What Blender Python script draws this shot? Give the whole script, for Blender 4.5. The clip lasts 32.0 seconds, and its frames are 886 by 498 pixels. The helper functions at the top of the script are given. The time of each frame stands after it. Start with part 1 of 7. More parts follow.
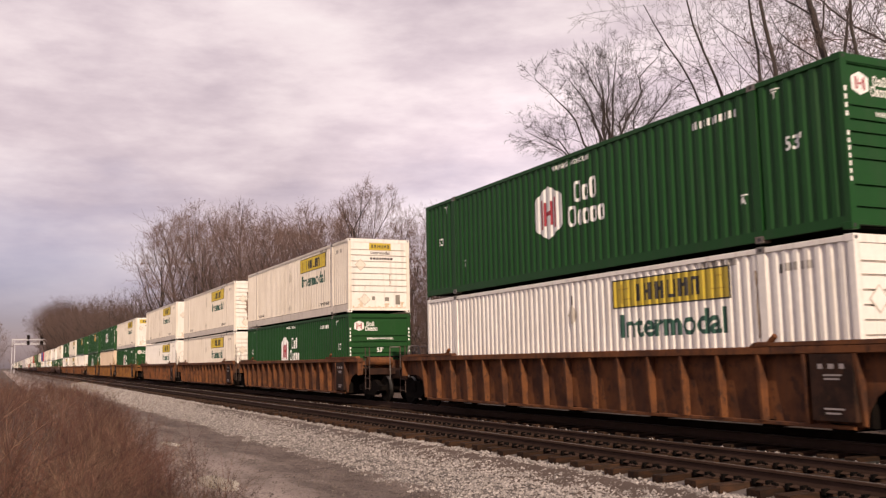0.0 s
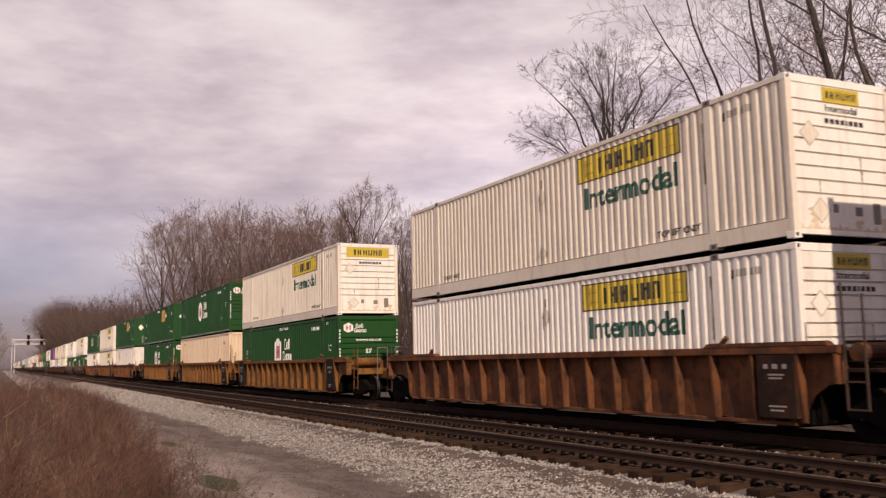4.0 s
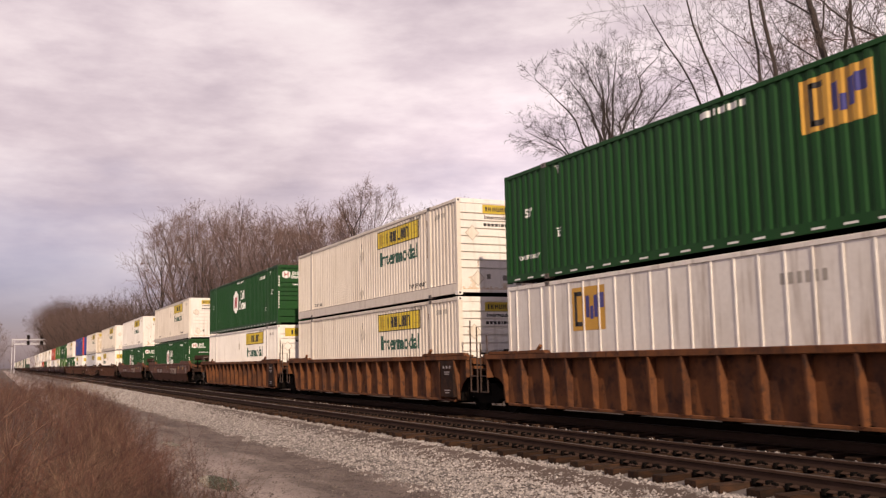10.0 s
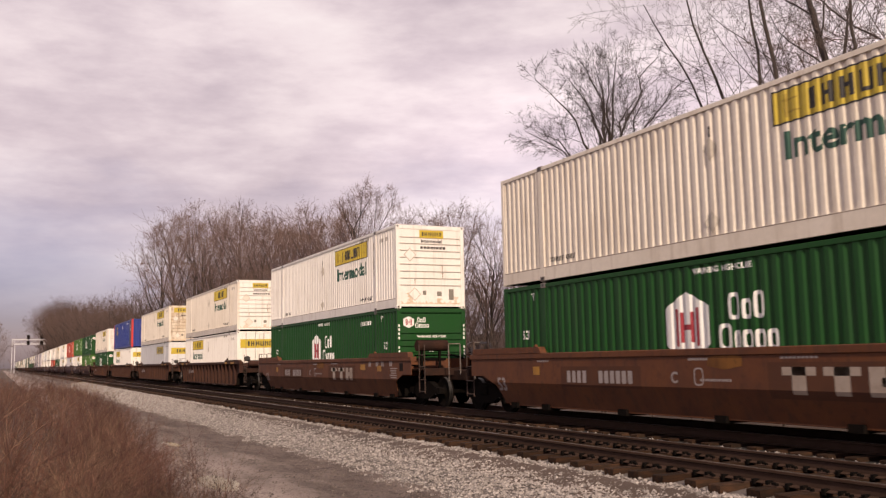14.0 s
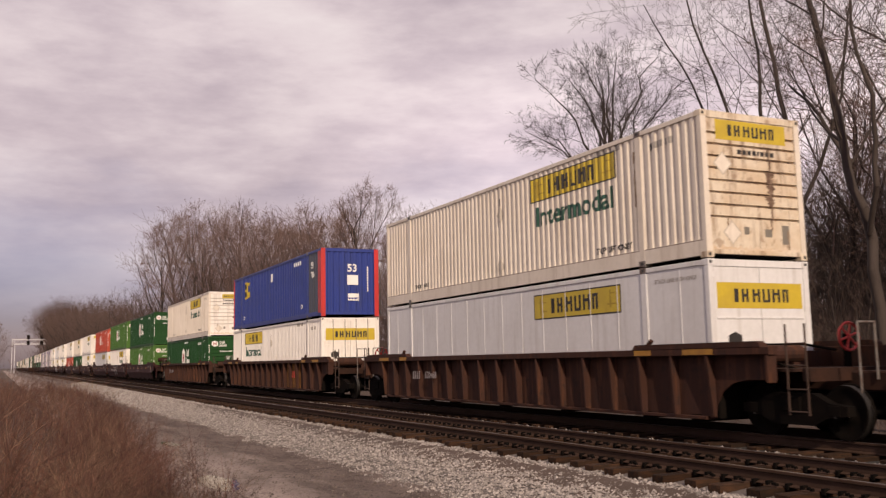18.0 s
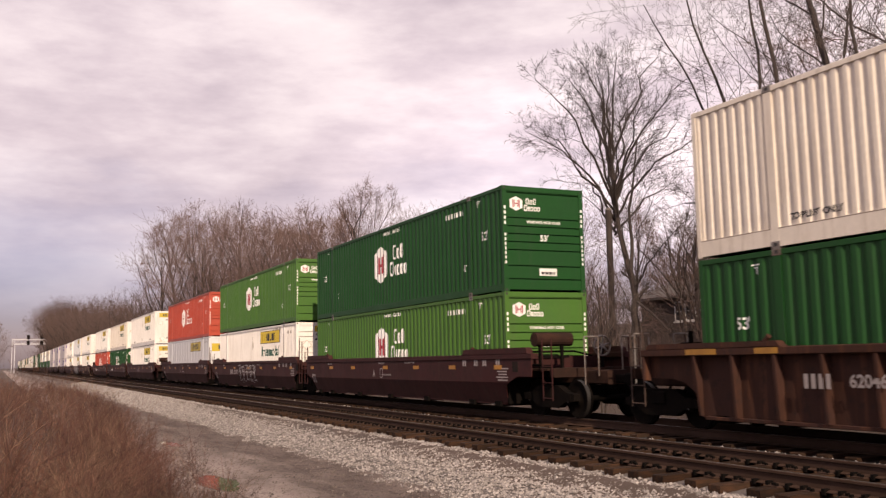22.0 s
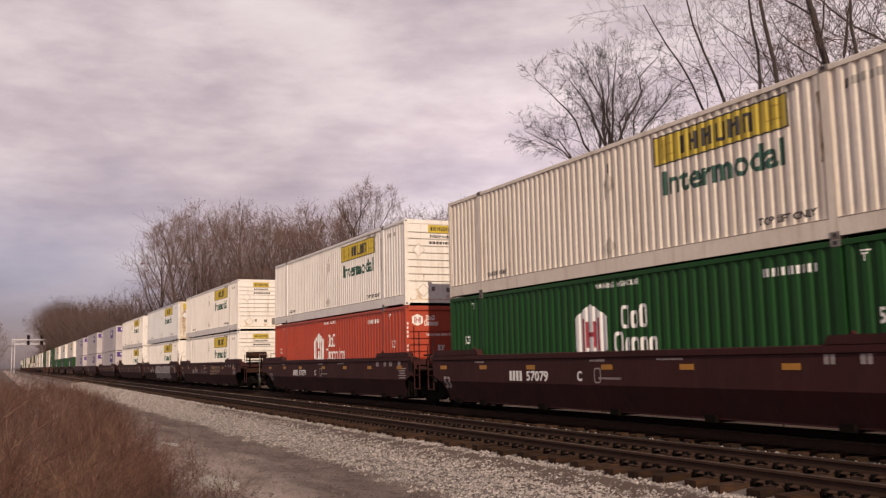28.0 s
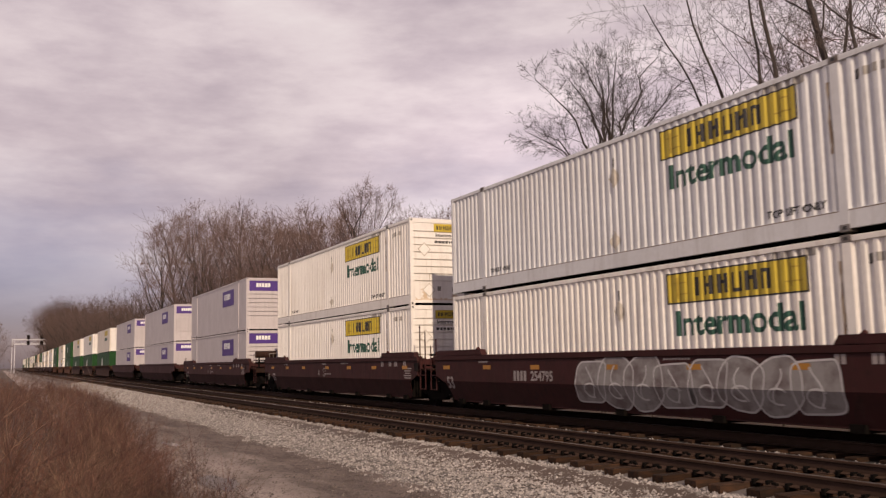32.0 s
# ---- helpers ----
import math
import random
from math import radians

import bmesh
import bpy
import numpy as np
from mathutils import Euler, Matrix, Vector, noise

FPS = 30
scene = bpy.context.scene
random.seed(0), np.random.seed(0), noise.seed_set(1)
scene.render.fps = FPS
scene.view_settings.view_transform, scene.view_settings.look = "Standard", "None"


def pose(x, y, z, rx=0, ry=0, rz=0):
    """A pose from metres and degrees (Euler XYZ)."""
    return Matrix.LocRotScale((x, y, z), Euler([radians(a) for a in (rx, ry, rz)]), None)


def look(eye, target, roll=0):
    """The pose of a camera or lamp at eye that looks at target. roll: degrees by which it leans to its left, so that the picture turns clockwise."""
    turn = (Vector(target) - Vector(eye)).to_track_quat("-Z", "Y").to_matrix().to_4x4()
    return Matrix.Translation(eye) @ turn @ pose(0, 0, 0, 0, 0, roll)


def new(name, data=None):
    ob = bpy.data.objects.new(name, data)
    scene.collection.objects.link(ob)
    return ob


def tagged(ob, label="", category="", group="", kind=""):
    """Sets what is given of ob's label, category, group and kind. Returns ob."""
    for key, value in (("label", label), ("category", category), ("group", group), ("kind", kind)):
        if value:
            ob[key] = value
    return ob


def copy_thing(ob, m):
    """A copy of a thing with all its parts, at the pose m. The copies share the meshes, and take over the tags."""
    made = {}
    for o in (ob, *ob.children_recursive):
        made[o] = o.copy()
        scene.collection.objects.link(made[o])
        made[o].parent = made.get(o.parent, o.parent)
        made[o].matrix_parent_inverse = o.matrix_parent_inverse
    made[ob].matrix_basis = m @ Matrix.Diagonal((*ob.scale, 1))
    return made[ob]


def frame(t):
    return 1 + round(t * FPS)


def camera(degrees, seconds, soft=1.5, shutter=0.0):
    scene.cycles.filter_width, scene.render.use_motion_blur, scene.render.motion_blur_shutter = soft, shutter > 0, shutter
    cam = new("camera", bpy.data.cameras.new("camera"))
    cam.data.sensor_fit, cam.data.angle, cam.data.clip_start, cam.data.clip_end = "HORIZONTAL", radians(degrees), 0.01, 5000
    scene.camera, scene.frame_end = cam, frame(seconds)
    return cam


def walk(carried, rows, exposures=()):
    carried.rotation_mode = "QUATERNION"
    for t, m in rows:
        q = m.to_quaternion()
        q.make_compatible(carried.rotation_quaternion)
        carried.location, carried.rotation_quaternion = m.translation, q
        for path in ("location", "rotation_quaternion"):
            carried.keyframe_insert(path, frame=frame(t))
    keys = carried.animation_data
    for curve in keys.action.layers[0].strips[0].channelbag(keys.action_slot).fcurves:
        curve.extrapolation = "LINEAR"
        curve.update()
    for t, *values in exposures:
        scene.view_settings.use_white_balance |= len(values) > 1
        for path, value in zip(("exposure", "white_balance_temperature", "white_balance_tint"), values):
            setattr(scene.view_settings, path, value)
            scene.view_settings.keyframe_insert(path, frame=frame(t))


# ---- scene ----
import itertools

# The world: x runs along the railway, the train goes towards +x; z = 0 is the top of the rails.
SECONDS = 32.0
EYE = Vector((0.0, 0.0, 1.47))
cam = camera(51.54, SECONDS, soft=1.3, shutter=0.1)
VIEW = look(EYE, EYE + Vector((-0.89442, 0.43097, 0.11948)), -1.159)
walk(cam, [(0.0, VIEW), (SECONDS, VIEW)],
     exposures=[(0.0, 0.09, 6850, 17), (1.0, -0.03, 6850, 17), (2.0, -0.03, 6850, 17), (3.0, -0.13, 6850, 17), (4.5, -0.03, 6850, 17), (6.0, 0.07, 6850, 17), (7.0, 0.21, 6850, 17), (8.0, 0.34, 6850, 17), (9.0, 0.30, 6850, 17), (10.0, 0.09, 6850, 17), (11.0, -0.07, 6850, 17), (12.0, 0.04, 6850, 17), (13.0, 0.09, 6850, 17), (14.0, 0.07, 6850, 17), (15.5, -0.03, 6850, 17), (17.0, -0.13, 6850, 17), (18.0, -0.13, 6850, 17), (19.0, -0.08, 6850, 17), (20.0, 0.10, 6850, 17), (21.0, 0.07, 6850, 17), (22.0, 0.21, 6850, 17), (23.0, 0.29, 6850, 17), (24.0, 0.22, 6850, 17), (25.0, 0.09, 6850, 17), (26.5, 0.02, 6850, 17), (28.0, -0.18, 6850, 17), (29.0, -0.18, 6850, 17), (30.0, -0.18, 6850, 17), (31.0, -0.19, 6850, 17), (32.0, -0.19, 6850, 17)])

# ---- world and sun ----
SUN_FROM = Vector((3.0, -0.75, 1.83)).normalized()
world = bpy.data.worlds.new("world")
scene.world = world
world.use_nodes = True
wn, wl = world.node_tree.nodes, world.node_tree.links
wn.clear()
w_out = wn.new("ShaderNodeOutputWorld")
w_mix = wn.new("ShaderNodeMixShader")
w_sky = wn.new("ShaderNodeTexSky")
w_sky.sky_type = "NISHITA"
w_sky.sun_disc = False
w_sky.sun_elevation = math.asin(SUN_FROM.z)
w_sky.sun_rotation = math.atan2(SUN_FROM.x, SUN_FROM.y)
w_blue = wn.new("ShaderNodeBackground")
w_blue.inputs["Strength"].default_value = 0.075
w_cloud = wn.new("ShaderNodeBackground")
w_co = wn.new("ShaderNodeTexCoord")


def w_noise(stretch, scale, detail, rough, shift=0.0):
    m = wn.new("ShaderNodeMapping")
    m.inputs["Scale"].default_value = (1.0, 1.0, stretch)
    m.inputs["Location"].default_value = (shift, shift * 0.7, 0.0)
    n = wn.new("ShaderNodeTexNoise")
    n.inputs["Scale"].default_value = scale
    n.inputs["Detail"].default_value = detail
    n.inputs["Roughness"].default_value = rough
    wl.new(w_co.outputs["Generated"], m.inputs["Vector"])
    wl.new(m.outputs["Vector"], n.inputs["Vector"])
    return n


def w_ramp(source, stops):
    r = wn.new("ShaderNodeValToRGB")
    while len(r.color_ramp.elements) < len(stops):
        r.color_ramp.elements.new(0.5)
    for e, (at, col) in zip(r.color_ramp.elements, stops):
        e.position, e.color = at, (*col, 1)
    wl.new(source, r.inputs["Fac"])
    return r


w_big = w_noise(3.4, 2.0, 7, 0.55, 3.1)
w_fine = w_noise(3.3, 4.0, 8, 0.57, 7.7)
w_sep = wn.new("ShaderNodeSeparateXYZ")
wl.new(w_co.outputs["Generated"], w_sep.inputs[0])
# cloud sheet: pale and dull patches, thinner and brighter beyond the wood
w_tone = w_ramp(w_fine.outputs["Fac"], [(0.34, (0.56, 0.49, 0.55)), (0.46, (0.70, 0.62, 0.67)), (0.58, (0.86, 0.78, 0.81)), (0.72, (0.96, 0.90, 0.91))])
w_glow = w_ramp(w_sep.outputs["Y"], [(0.26, (0.0, 0.0, 0.0)), (0.48, (1.0, 1.0, 1.0))])
w_height = w_ramp(w_sep.outputs["Z"], [(0.22, (0.40, 0.40, 0.40)), (0.35, (0.0, 0.0, 0.0))])
w_thinner = wn.new("ShaderNodeMath")
w_thinner.operation = "MULTIPLY"
wl.new(w_glow.outputs["Color"], w_thinner.inputs[0])
wl.new(w_height.outputs["Color"], w_thinner.inputs[1])
w_power = wn.new("ShaderNodeMath")
w_power.operation = "MULTIPLY_ADD"
w_power.inputs[1].default_value, w_power.inputs[2].default_value = 0.92, 0.92
wl.new(w_thinner.outputs[0], w_power.inputs[0])
wl.new(w_power.outputs[0], w_cloud.inputs["Strength"])
wl.new(w_tone.outputs["Color"], w_cloud.inputs["Color"])
w_tint = wn.new("ShaderNodeMix")
w_tint.data_type, w_tint.blend_type = "RGBA", "MULTIPLY"
w_tint.inputs[0].default_value = 1.0
w_tint.inputs[7].default_value = (0.74, 0.60, 0.80, 1)
# the sheet is broken on the sun's side of the sky
w_side = w_ramp(w_sep.outputs["X"], [(0.30, (0.0, 0.0, 0.0)), (0.75, (0.75, 0.75, 0.75))])
w_open = wn.new("ShaderNodeMath")
w_open.operation = "SUBTRACT"
w_open.use_clamp = True
# cover: thick overhead, opening towards the horizon
w_cover = w_ramp(w_sep.outputs["Z"], [(0.0, (0.0, 0.0, 0.0)), (0.05, (0.22, 0.22, 0.22)), (0.17, (0.66, 0.66, 0.66)), (0.30, (0.80, 0.80, 0.80))])
w_add = wn.new("ShaderNodeMath")
w_add.operation = "ADD"
wl.new(w_cover.outputs["Color"], w_add.inputs[0])
w_patch = w_ramp(w_big.outputs["Fac"], [(0.35, (0.0, 0.0, 0.0)), (0.65, (0.6, 0.6, 0.6))])
wl.new(w_patch.outputs["Color"], w_add.inputs[1])
w_add.use_clamp = True
wl.new(w_sky.outputs["Color"], w_tint.inputs[6])
wl.new(w_tint.outputs[2], w_blue.inputs["Color"])
wl.new(w_add.outputs[0], w_open.inputs[0])
wl.new(w_side.outputs["Color"], w_open.inputs[1])
# and thins out low down along the line
w_west = w_ramp(w_sep.outputs["Y"], [(0.02, (0.32, 0.32, 0.32)), (0.26, (0.0, 0.0, 0.0))])
w_low = w_ramp(w_sep.outputs["Z"], [(0.12, (1.0, 1.0, 1.0)), (0.23, (0.0, 0.0, 0.0))])
w_gap = wn.new("ShaderNodeMath")
w_gap.operation = "MULTIPLY"
wl.new(w_west.outputs["Color"], w_gap.inputs[0])
wl.new(w_low.outputs["Color"], w_gap.inputs[1])
w_thin = wn.new("ShaderNodeMath")
w_thin.operation = "SUBTRACT"
w_thin.use_clamp = True
wl.new(w_open.outputs[0], w_thin.inputs[0])
wl.new(w_gap.outputs[0], w_thin.inputs[1])
wl.new(w_thin.outputs[0], w_mix.inputs["Fac"])
wl.new(w_blue.outputs[0], w_mix.inputs[1])
wl.new(w_cloud.outputs[0], w_mix.inputs[2])
wl.new(w_mix.outputs[0], w_out.inputs["Surface"])

sun = new("sun", bpy.data.lights.new("sun", "SUN"))
sun.data.energy = 4.6
sun.data.angle = radians(0.6)
sun.data.color = (1.0, 0.85, 0.66)
sun.matrix_world = look(SUN_FROM * 100, (0, 0, 0))

# ---- materials ----
MATS = {}


def surface(name, color, rough=0.6, metal=0.0, second=None, patch=1.0, amount=0.5, grain=30.0, bump=0.15, stretch=(1, 1, 1),
            streak=None, streak_amount=0.0, scuff=None, scuff_amount=0.6, per_piece=0.0, per_island=0.0, spec=0.5, bump_scale=None, bump_dist=0.01):
    """A painted, weathered or earthy surface: a base colour, patches of a second one, fine grain, runs of dirt downwards."""
    if name in MATS:
        return MATS[name]
    m = bpy.data.materials.new(name)
    m.use_nodes = True
    n, l = m.node_tree.nodes, m.node_tree.links
    b = n["Principled BSDF"]
    b.inputs["Metallic"].default_value = metal
    b.inputs["Specular IOR Level"].default_value = spec
    co = n.new("ShaderNodeTexCoord")
    oi = n.new("ShaderNodeObjectInfo")
    far = n.new("ShaderNodeMath")
    far.operation = "MULTIPLY"
    far.inputs[1].default_value = 61.0
    shifted = n.new("ShaderNodeVectorMath")
    l.new(oi.outputs["Random"], far.inputs[0])
    l.new(co.outputs["Object"], shifted.inputs[0])
    l.new(far.outputs[0], shifted.inputs[1])

    def tex(scale, detail, scl):
        mp = n.new("ShaderNodeMapping")
        mp.inputs["Scale"].default_value = scl
        t = n.new("ShaderNodeTexNoise")
        t.inputs["Scale"].default_value = scale
        t.inputs["Detail"].default_value = detail
        t.inputs["Roughness"].default_value = 0.62
        l.new(shifted.outputs[0], mp.inputs["Vector"])
        l.new(mp.outputs["Vector"], t.inputs["Vector"])
        return t

    def ramp(src, a, c):
        r = n.new("ShaderNodeMapRange")
        r.inputs["From Min"].default_value, r.inputs["From Max"].default_value = a, c
        l.new(src, r.inputs["Value"])
        return r.outputs["Result"]

    def mix(fac, a, c, kind="MIX"):
        x = n.new("ShaderNodeMix")
        x.data_type, x.blend_type = "RGBA", kind
        for sock, v in ((x.inputs[0], fac), (x.inputs[6], a), (x.inputs[7], c)):
            if isinstance(v, (int, float)):
                sock.default_value = v
            elif isinstance(v, tuple):
                sock.default_value = (*v, 1)
            else:
                l.new(v, sock)
        return x.outputs[2]

    def scaled(src, k):
        x = n.new("ShaderNodeMath")
        x.operation = "MULTIPLY"
        x.inputs[1].default_value = k
        l.new(src, x.inputs[0])
        return x.outputs[0]

    second = second or tuple(c * 0.6 for c in color)
    t1, t2 = tex(patch, 6, stretch), tex(grain, 4, stretch)
    col = mix(scaled(ramp(t1.outputs["Fac"], 0.43, 0.63), amount), color, second)
    g = ramp(t2.outputs["Fac"], 0.3, 0.7)
    dark = tuple(c * 0.72 for c in color)
    col = mix(scaled(g, 0.35), col, dark)
    if streak:
        t3 = tex(3.5, 5, (1.4, 1.4, 0.12))
        col = mix(scaled(ramp(t3.outputs["Fac"], 0.52, 0.72), streak_amount), col, streak)
    if scuff:
        t4 = tex(5.5, 8, (1.0, 1.0, 0.7))
        col = mix(scaled(ramp(t4.outputs["Fac"], 0.54, 0.64), scuff_amount), col, scuff)
    if per_piece or per_island:
        spread = per_piece or per_island
        r = n.new("ShaderNodeMapRange")
        r.inputs["To Min"].default_value, r.inputs["To Max"].default_value = 1 - spread, 1 + spread
        l.new(oi.outputs["Random"] if per_piece else n.new("ShaderNodeNewGeometry").outputs["Random Per Island"], r.inputs["Value"])
        hs = n.new("ShaderNodeHueSaturation")
        l.new(r.outputs["Result"], hs.inputs["Value"])
        l.new(col, hs.inputs["Color"])
        col = hs.outputs["Color"]
    l.new(col, b.inputs["Base Color"])
    rr = n.new("ShaderNodeMapRange")
    rr.inputs["To Min"].default_value, rr.inputs["To Max"].default_value = max(0.03, rough - 0.12), min(1.0, rough + 0.12)
    l.new(t1.outputs["Fac"], rr.inputs["Value"])
    l.new(rr.outputs["Result"], b.inputs["Roughness"])
    if bump:
        bp = n.new("ShaderNodeBump")
        bp.inputs["Strength"].default_value = bump
        bp.inputs["Distance"].default_value = bump_dist
        src = tex(bump_scale, 6, stretch) if bump_scale else t2
        l.new(src.outputs["Fac"], bp.inputs["Height"])
        l.new(bp.outputs["Normal"], b.inputs["Normal"])
    MATS[name] = m
    return m


RUST = (0.10, 0.045, 0.022)
GRIME = (0.05, 0.042, 0.036)
green = surface("green_paint", (0.0060, 0.055, 0.0092), 0.55, spec=0.25, second=(0.0075, 0.047, 0.012), streak=(0.02, 0.05, 0.02), streak_amount=0.5, bump=0.04, grain=9)
light_green = surface("light_green_paint", (0.050, 0.132, 0.0185), 0.55, spec=0.3, second=(0.042, 0.118, 0.023), streak=(0.06, 0.11, 0.03), streak_amount=0.5, bump=0.04, grain=9)
orange_red = surface("orange_red_paint", (0.41, 0.052, 0.021), 0.5, second=(0.33, 0.045, 0.022), streak=(0.22, 0.05, 0.03), streak_amount=0.5, bump=0.04, grain=9)
cream = surface("cream_paint", (0.71, 0.645, 0.555), 0.5, second=(0.60, 0.53, 0.44), streak=(0.33, 0.25, 0.18), streak_amount=0.45, bump=0.04, grain=9, patch=0.6)
off_white = surface("off_white_paint", (0.79, 0.755, 0.70), 0.45, second=(0.67, 0.63, 0.57), streak=(0.35, 0.28, 0.22), streak_amount=0.4, bump=0.04, grain=9, patch=0.6)
cool_white = surface("cool_white_paint", (0.66, 0.66, 0.66), 0.42, second=(0.56, 0.55, 0.54), streak=(0.34, 0.31, 0.28), streak_amount=0.4, bump=0.03, grain=9, patch=0.6)
tan = surface("tan_paint", (0.66, 0.52, 0.38), 0.55, second=(0.55, 0.42, 0.30), streak=(0.28, 0.17, 0.09), streak_amount=0.6, bump=0.05, grain=9)
silver = surface("silver_sheet", (0.71, 0.67, 0.62), 0.45, 0.0, second=(0.58, 0.53, 0.47), streak=(0.22, 0.15, 0.10), streak_amount=0.6, bump=0.03, grain=9)
parcel_grey = surface("parcel_grey_paint", (0.50, 0.455, 0.455), 0.5, second=(0.43, 0.39, 0.39), streak=(0.3, 0.27, 0.26), streak_amount=0.4, bump=0.03, grain=9)
blue = surface("blue_paint", (0.020, 0.040, 0.22), 0.45, second=(0.02, 0.035, 0.16), streak=(0.03, 0.04, 0.10), streak_amount=0.5, bump=0.04, grain=9)
slate = surface("slate_paint", (0.05, 0.06, 0.09), 0.5, second=(0.08, 0.08, 0.09), streak=GRIME, streak_amount=0.5, bump=0.04, grain=9)
red = surface("red_paint", (0.52, 0.035, 0.030), 0.45, bump=0.04, grain=9)
yellow = surface("yellow_panel", (0.52, 0.385, 0.030), 0.5, second=(0.40, 0.29, 0.04), amount=0.6, bump=0.02, grain=12, patch=1.6)
gold = surface("gold_panel", (0.58, 0.31, 0.04), 0.5, bump=0.02, grain=12)
white = surface("white_lettering", (0.78, 0.78, 0.75), 0.55, second=(0.55, 0.53, 0.5), bump=0.0)
black = surface("black_lettering", (0.025, 0.022, 0.02), 0.55, bump=0.0)
dark_green = surface("dark_green_lettering", (0.015, 0.075, 0.05), 0.55, bump=0.0)
navy = surface("navy_lettering", (0.05, 0.05, 0.22), 0.55, bump=0.0)
purple = surface("purple_panel", (0.07, 0.025, 0.20), 0.5, bump=0.0)
crimson = surface("crimson_lettering", (0.33, 0.035, 0.045), 0.55, bump=0.0)
steel = surface("worn_steel", (0.24, 0.22, 0.20), 0.5, 0.5, second=RUST, amount=0.8, patch=4, bump=0.1)
# steel blackened past its own tone, for the shade under the cars
dark_steel = surface("shade_dark_steel", (0.006, 0.005, 0.0045), 0.95, 0.0, second=(0.010, 0.007, 0.0055), amount=0.7, patch=5, bump=0.2, spec=0.03)
tread = surface("polished_tread", (0.022, 0.019, 0.017), 0.5, 0.3, bump=0.02)
faded_white = surface("faded_white_stencil", (0.30, 0.26, 0.25), 0.7, bump=0.0)
brown_panel = surface("brown_stencil_panel", (0.018, 0.011, 0.009), 0.85, second=(0.045, 0.022, 0.015), amount=0.8, patch=2.5, bump=0.05, spec=0.1, scuff=(0.06, 0.028, 0.016), scuff_amount=0.5)
scroll_gold = surface("dull_gold_scroll", (0.36, 0.25, 0.02), 0.5, bump=0.0)
faded_grey = surface("faded_grey", (0.36, 0.33, 0.29), 0.6, bump=0)
nose_rusty = surface("rust_run_cream_paint", (0.66, 0.58, 0.46), 0.5, second=(0.50, 0.36, 0.22), amount=0.7, streak=(0.16, 0.085, 0.04), streak_amount=0.95, bump=0.04, grain=9, patch=1.2, scuff=(0.20, 0.11, 0.055), scuff_amount=0.55)
ladder_steel = surface("rusty_ladder_steel", (0.050, 0.027, 0.018), 0.8, second=(0.035, 0.02, 0.014), amount=0.8, patch=5, bump=0.1)
car_yellow = surface("weathered_yellow_steel", (0.185, 0.080, 0.020), 0.75, second=(0.085, 0.036, 0.015), amount=0.95, patch=1.3, grain=18, streak=RUST, streak_amount=0.8, bump=0.12, spec=0.2, scuff=(0.055, 0.026, 0.014), scuff_amount=0.7)
car_brown = surface("rusty_brown_steel", (0.145, 0.054, 0.020), 0.8, second=(0.045, 0.019, 0.012), amount=0.95, patch=1.3, grain=18, streak=(0.06, 0.03, 0.02), streak_amount=0.7, bump=0.12, spec=0.2, scuff=(0.030, 0.016, 0.012), scuff_amount=0.7)
car_dark = surface("dark_brown_steel", (0.041, 0.0165, 0.0105), 0.8, second=(0.043, 0.019, 0.015), amount=0.8, patch=1.3, grain=18, streak=(0.14, 0.055, 0.025), streak_amount=0.5, bump=0.12, spec=0.2, scuff=(0.022, 0.012, 0.010), scuff_amount=0.7)
car_smooth = surface("smooth_brown_steel", (0.118, 0.043, 0.018), 0.6, second=(0.078, 0.031, 0.019), amount=0.8, patch=0.9, grain=18, streak=(0.05, 0.028, 0.02), streak_amount=0.6, bump=0.06, spec=0.2, scuff=(0.05, 0.022, 0.014), scuff_amount=0.5)
car_maroon = surface("maroon_steel", (0.040, 0.0098, 0.0095), 0.7, second=(0.030, 0.0105, 0.009), amount=0.8, patch=0.9, grain=18, streak=(0.045, 0.02, 0.016), streak_amount=0.6, bump=0.05, spec=0.2, scuff=(0.018, 0.007, 0.007), scuff_amount=0.6)
plate_tan = surface("faded_tan_lettering", (0.34, 0.28, 0.23), 0.6, second=(0.24, 0.18, 0.14), amount=0.7, patch=3, bump=0.0)
grimy_end = surface("grimy_end_steel", (0.024, 0.013, 0.010), 0.9, second=(0.045, 0.021, 0.014), amount=0.8, patch=2.5, bump=0.1, spec=0.1)
dull_patch = surface("dull_brown_patch", (0.070, 0.029, 0.017), 0.7, second=(0.10, 0.04, 0.02), amount=0.6, patch=1.5, bump=0.03, spec=0.2)
black_panel = surface("black_stencil_panel", (0.010, 0.008, 0.008), 0.8, second=(0.022, 0.016, 0.013), amount=0.8, bump=0.05, spec=0.1, scuff=(0.035, 0.018, 0.014), scuff_amount=0.5)
strip_yellow = surface("weathered_yellow_strip", (0.34, 0.165, 0.018), 0.6, second=(0.20, 0.09, 0.02), amount=0.7, patch=3, bump=0.0)
reflector = surface("yellow_reflector", (0.38, 0.17, 0.02), 0.5, bump=0.0)
faded_gold = surface("faded_gold_lettering", (0.17, 0.105, 0.06), 0.6, bump=0.0)
scorched = surface("scorched_rust", (0.10, 0.055, 0.035), 0.8, second=(0.33, 0.24, 0.17), amount=0.8, patch=7, grain=20, bump=0.0)
black_stain = surface("black_rust_stain", (0.21, 0.14, 0.09), 0.8, second=(0.52, 0.43, 0.32), amount=0.95, patch=5, grain=20, bump=0.0)
haze_white = surface("sprayed_silver_paint", (0.25, 0.235, 0.225), 0.5, second=(0.085, 0.05, 0.05), amount=0.85, patch=2.2, grain=14, bump=0.0)
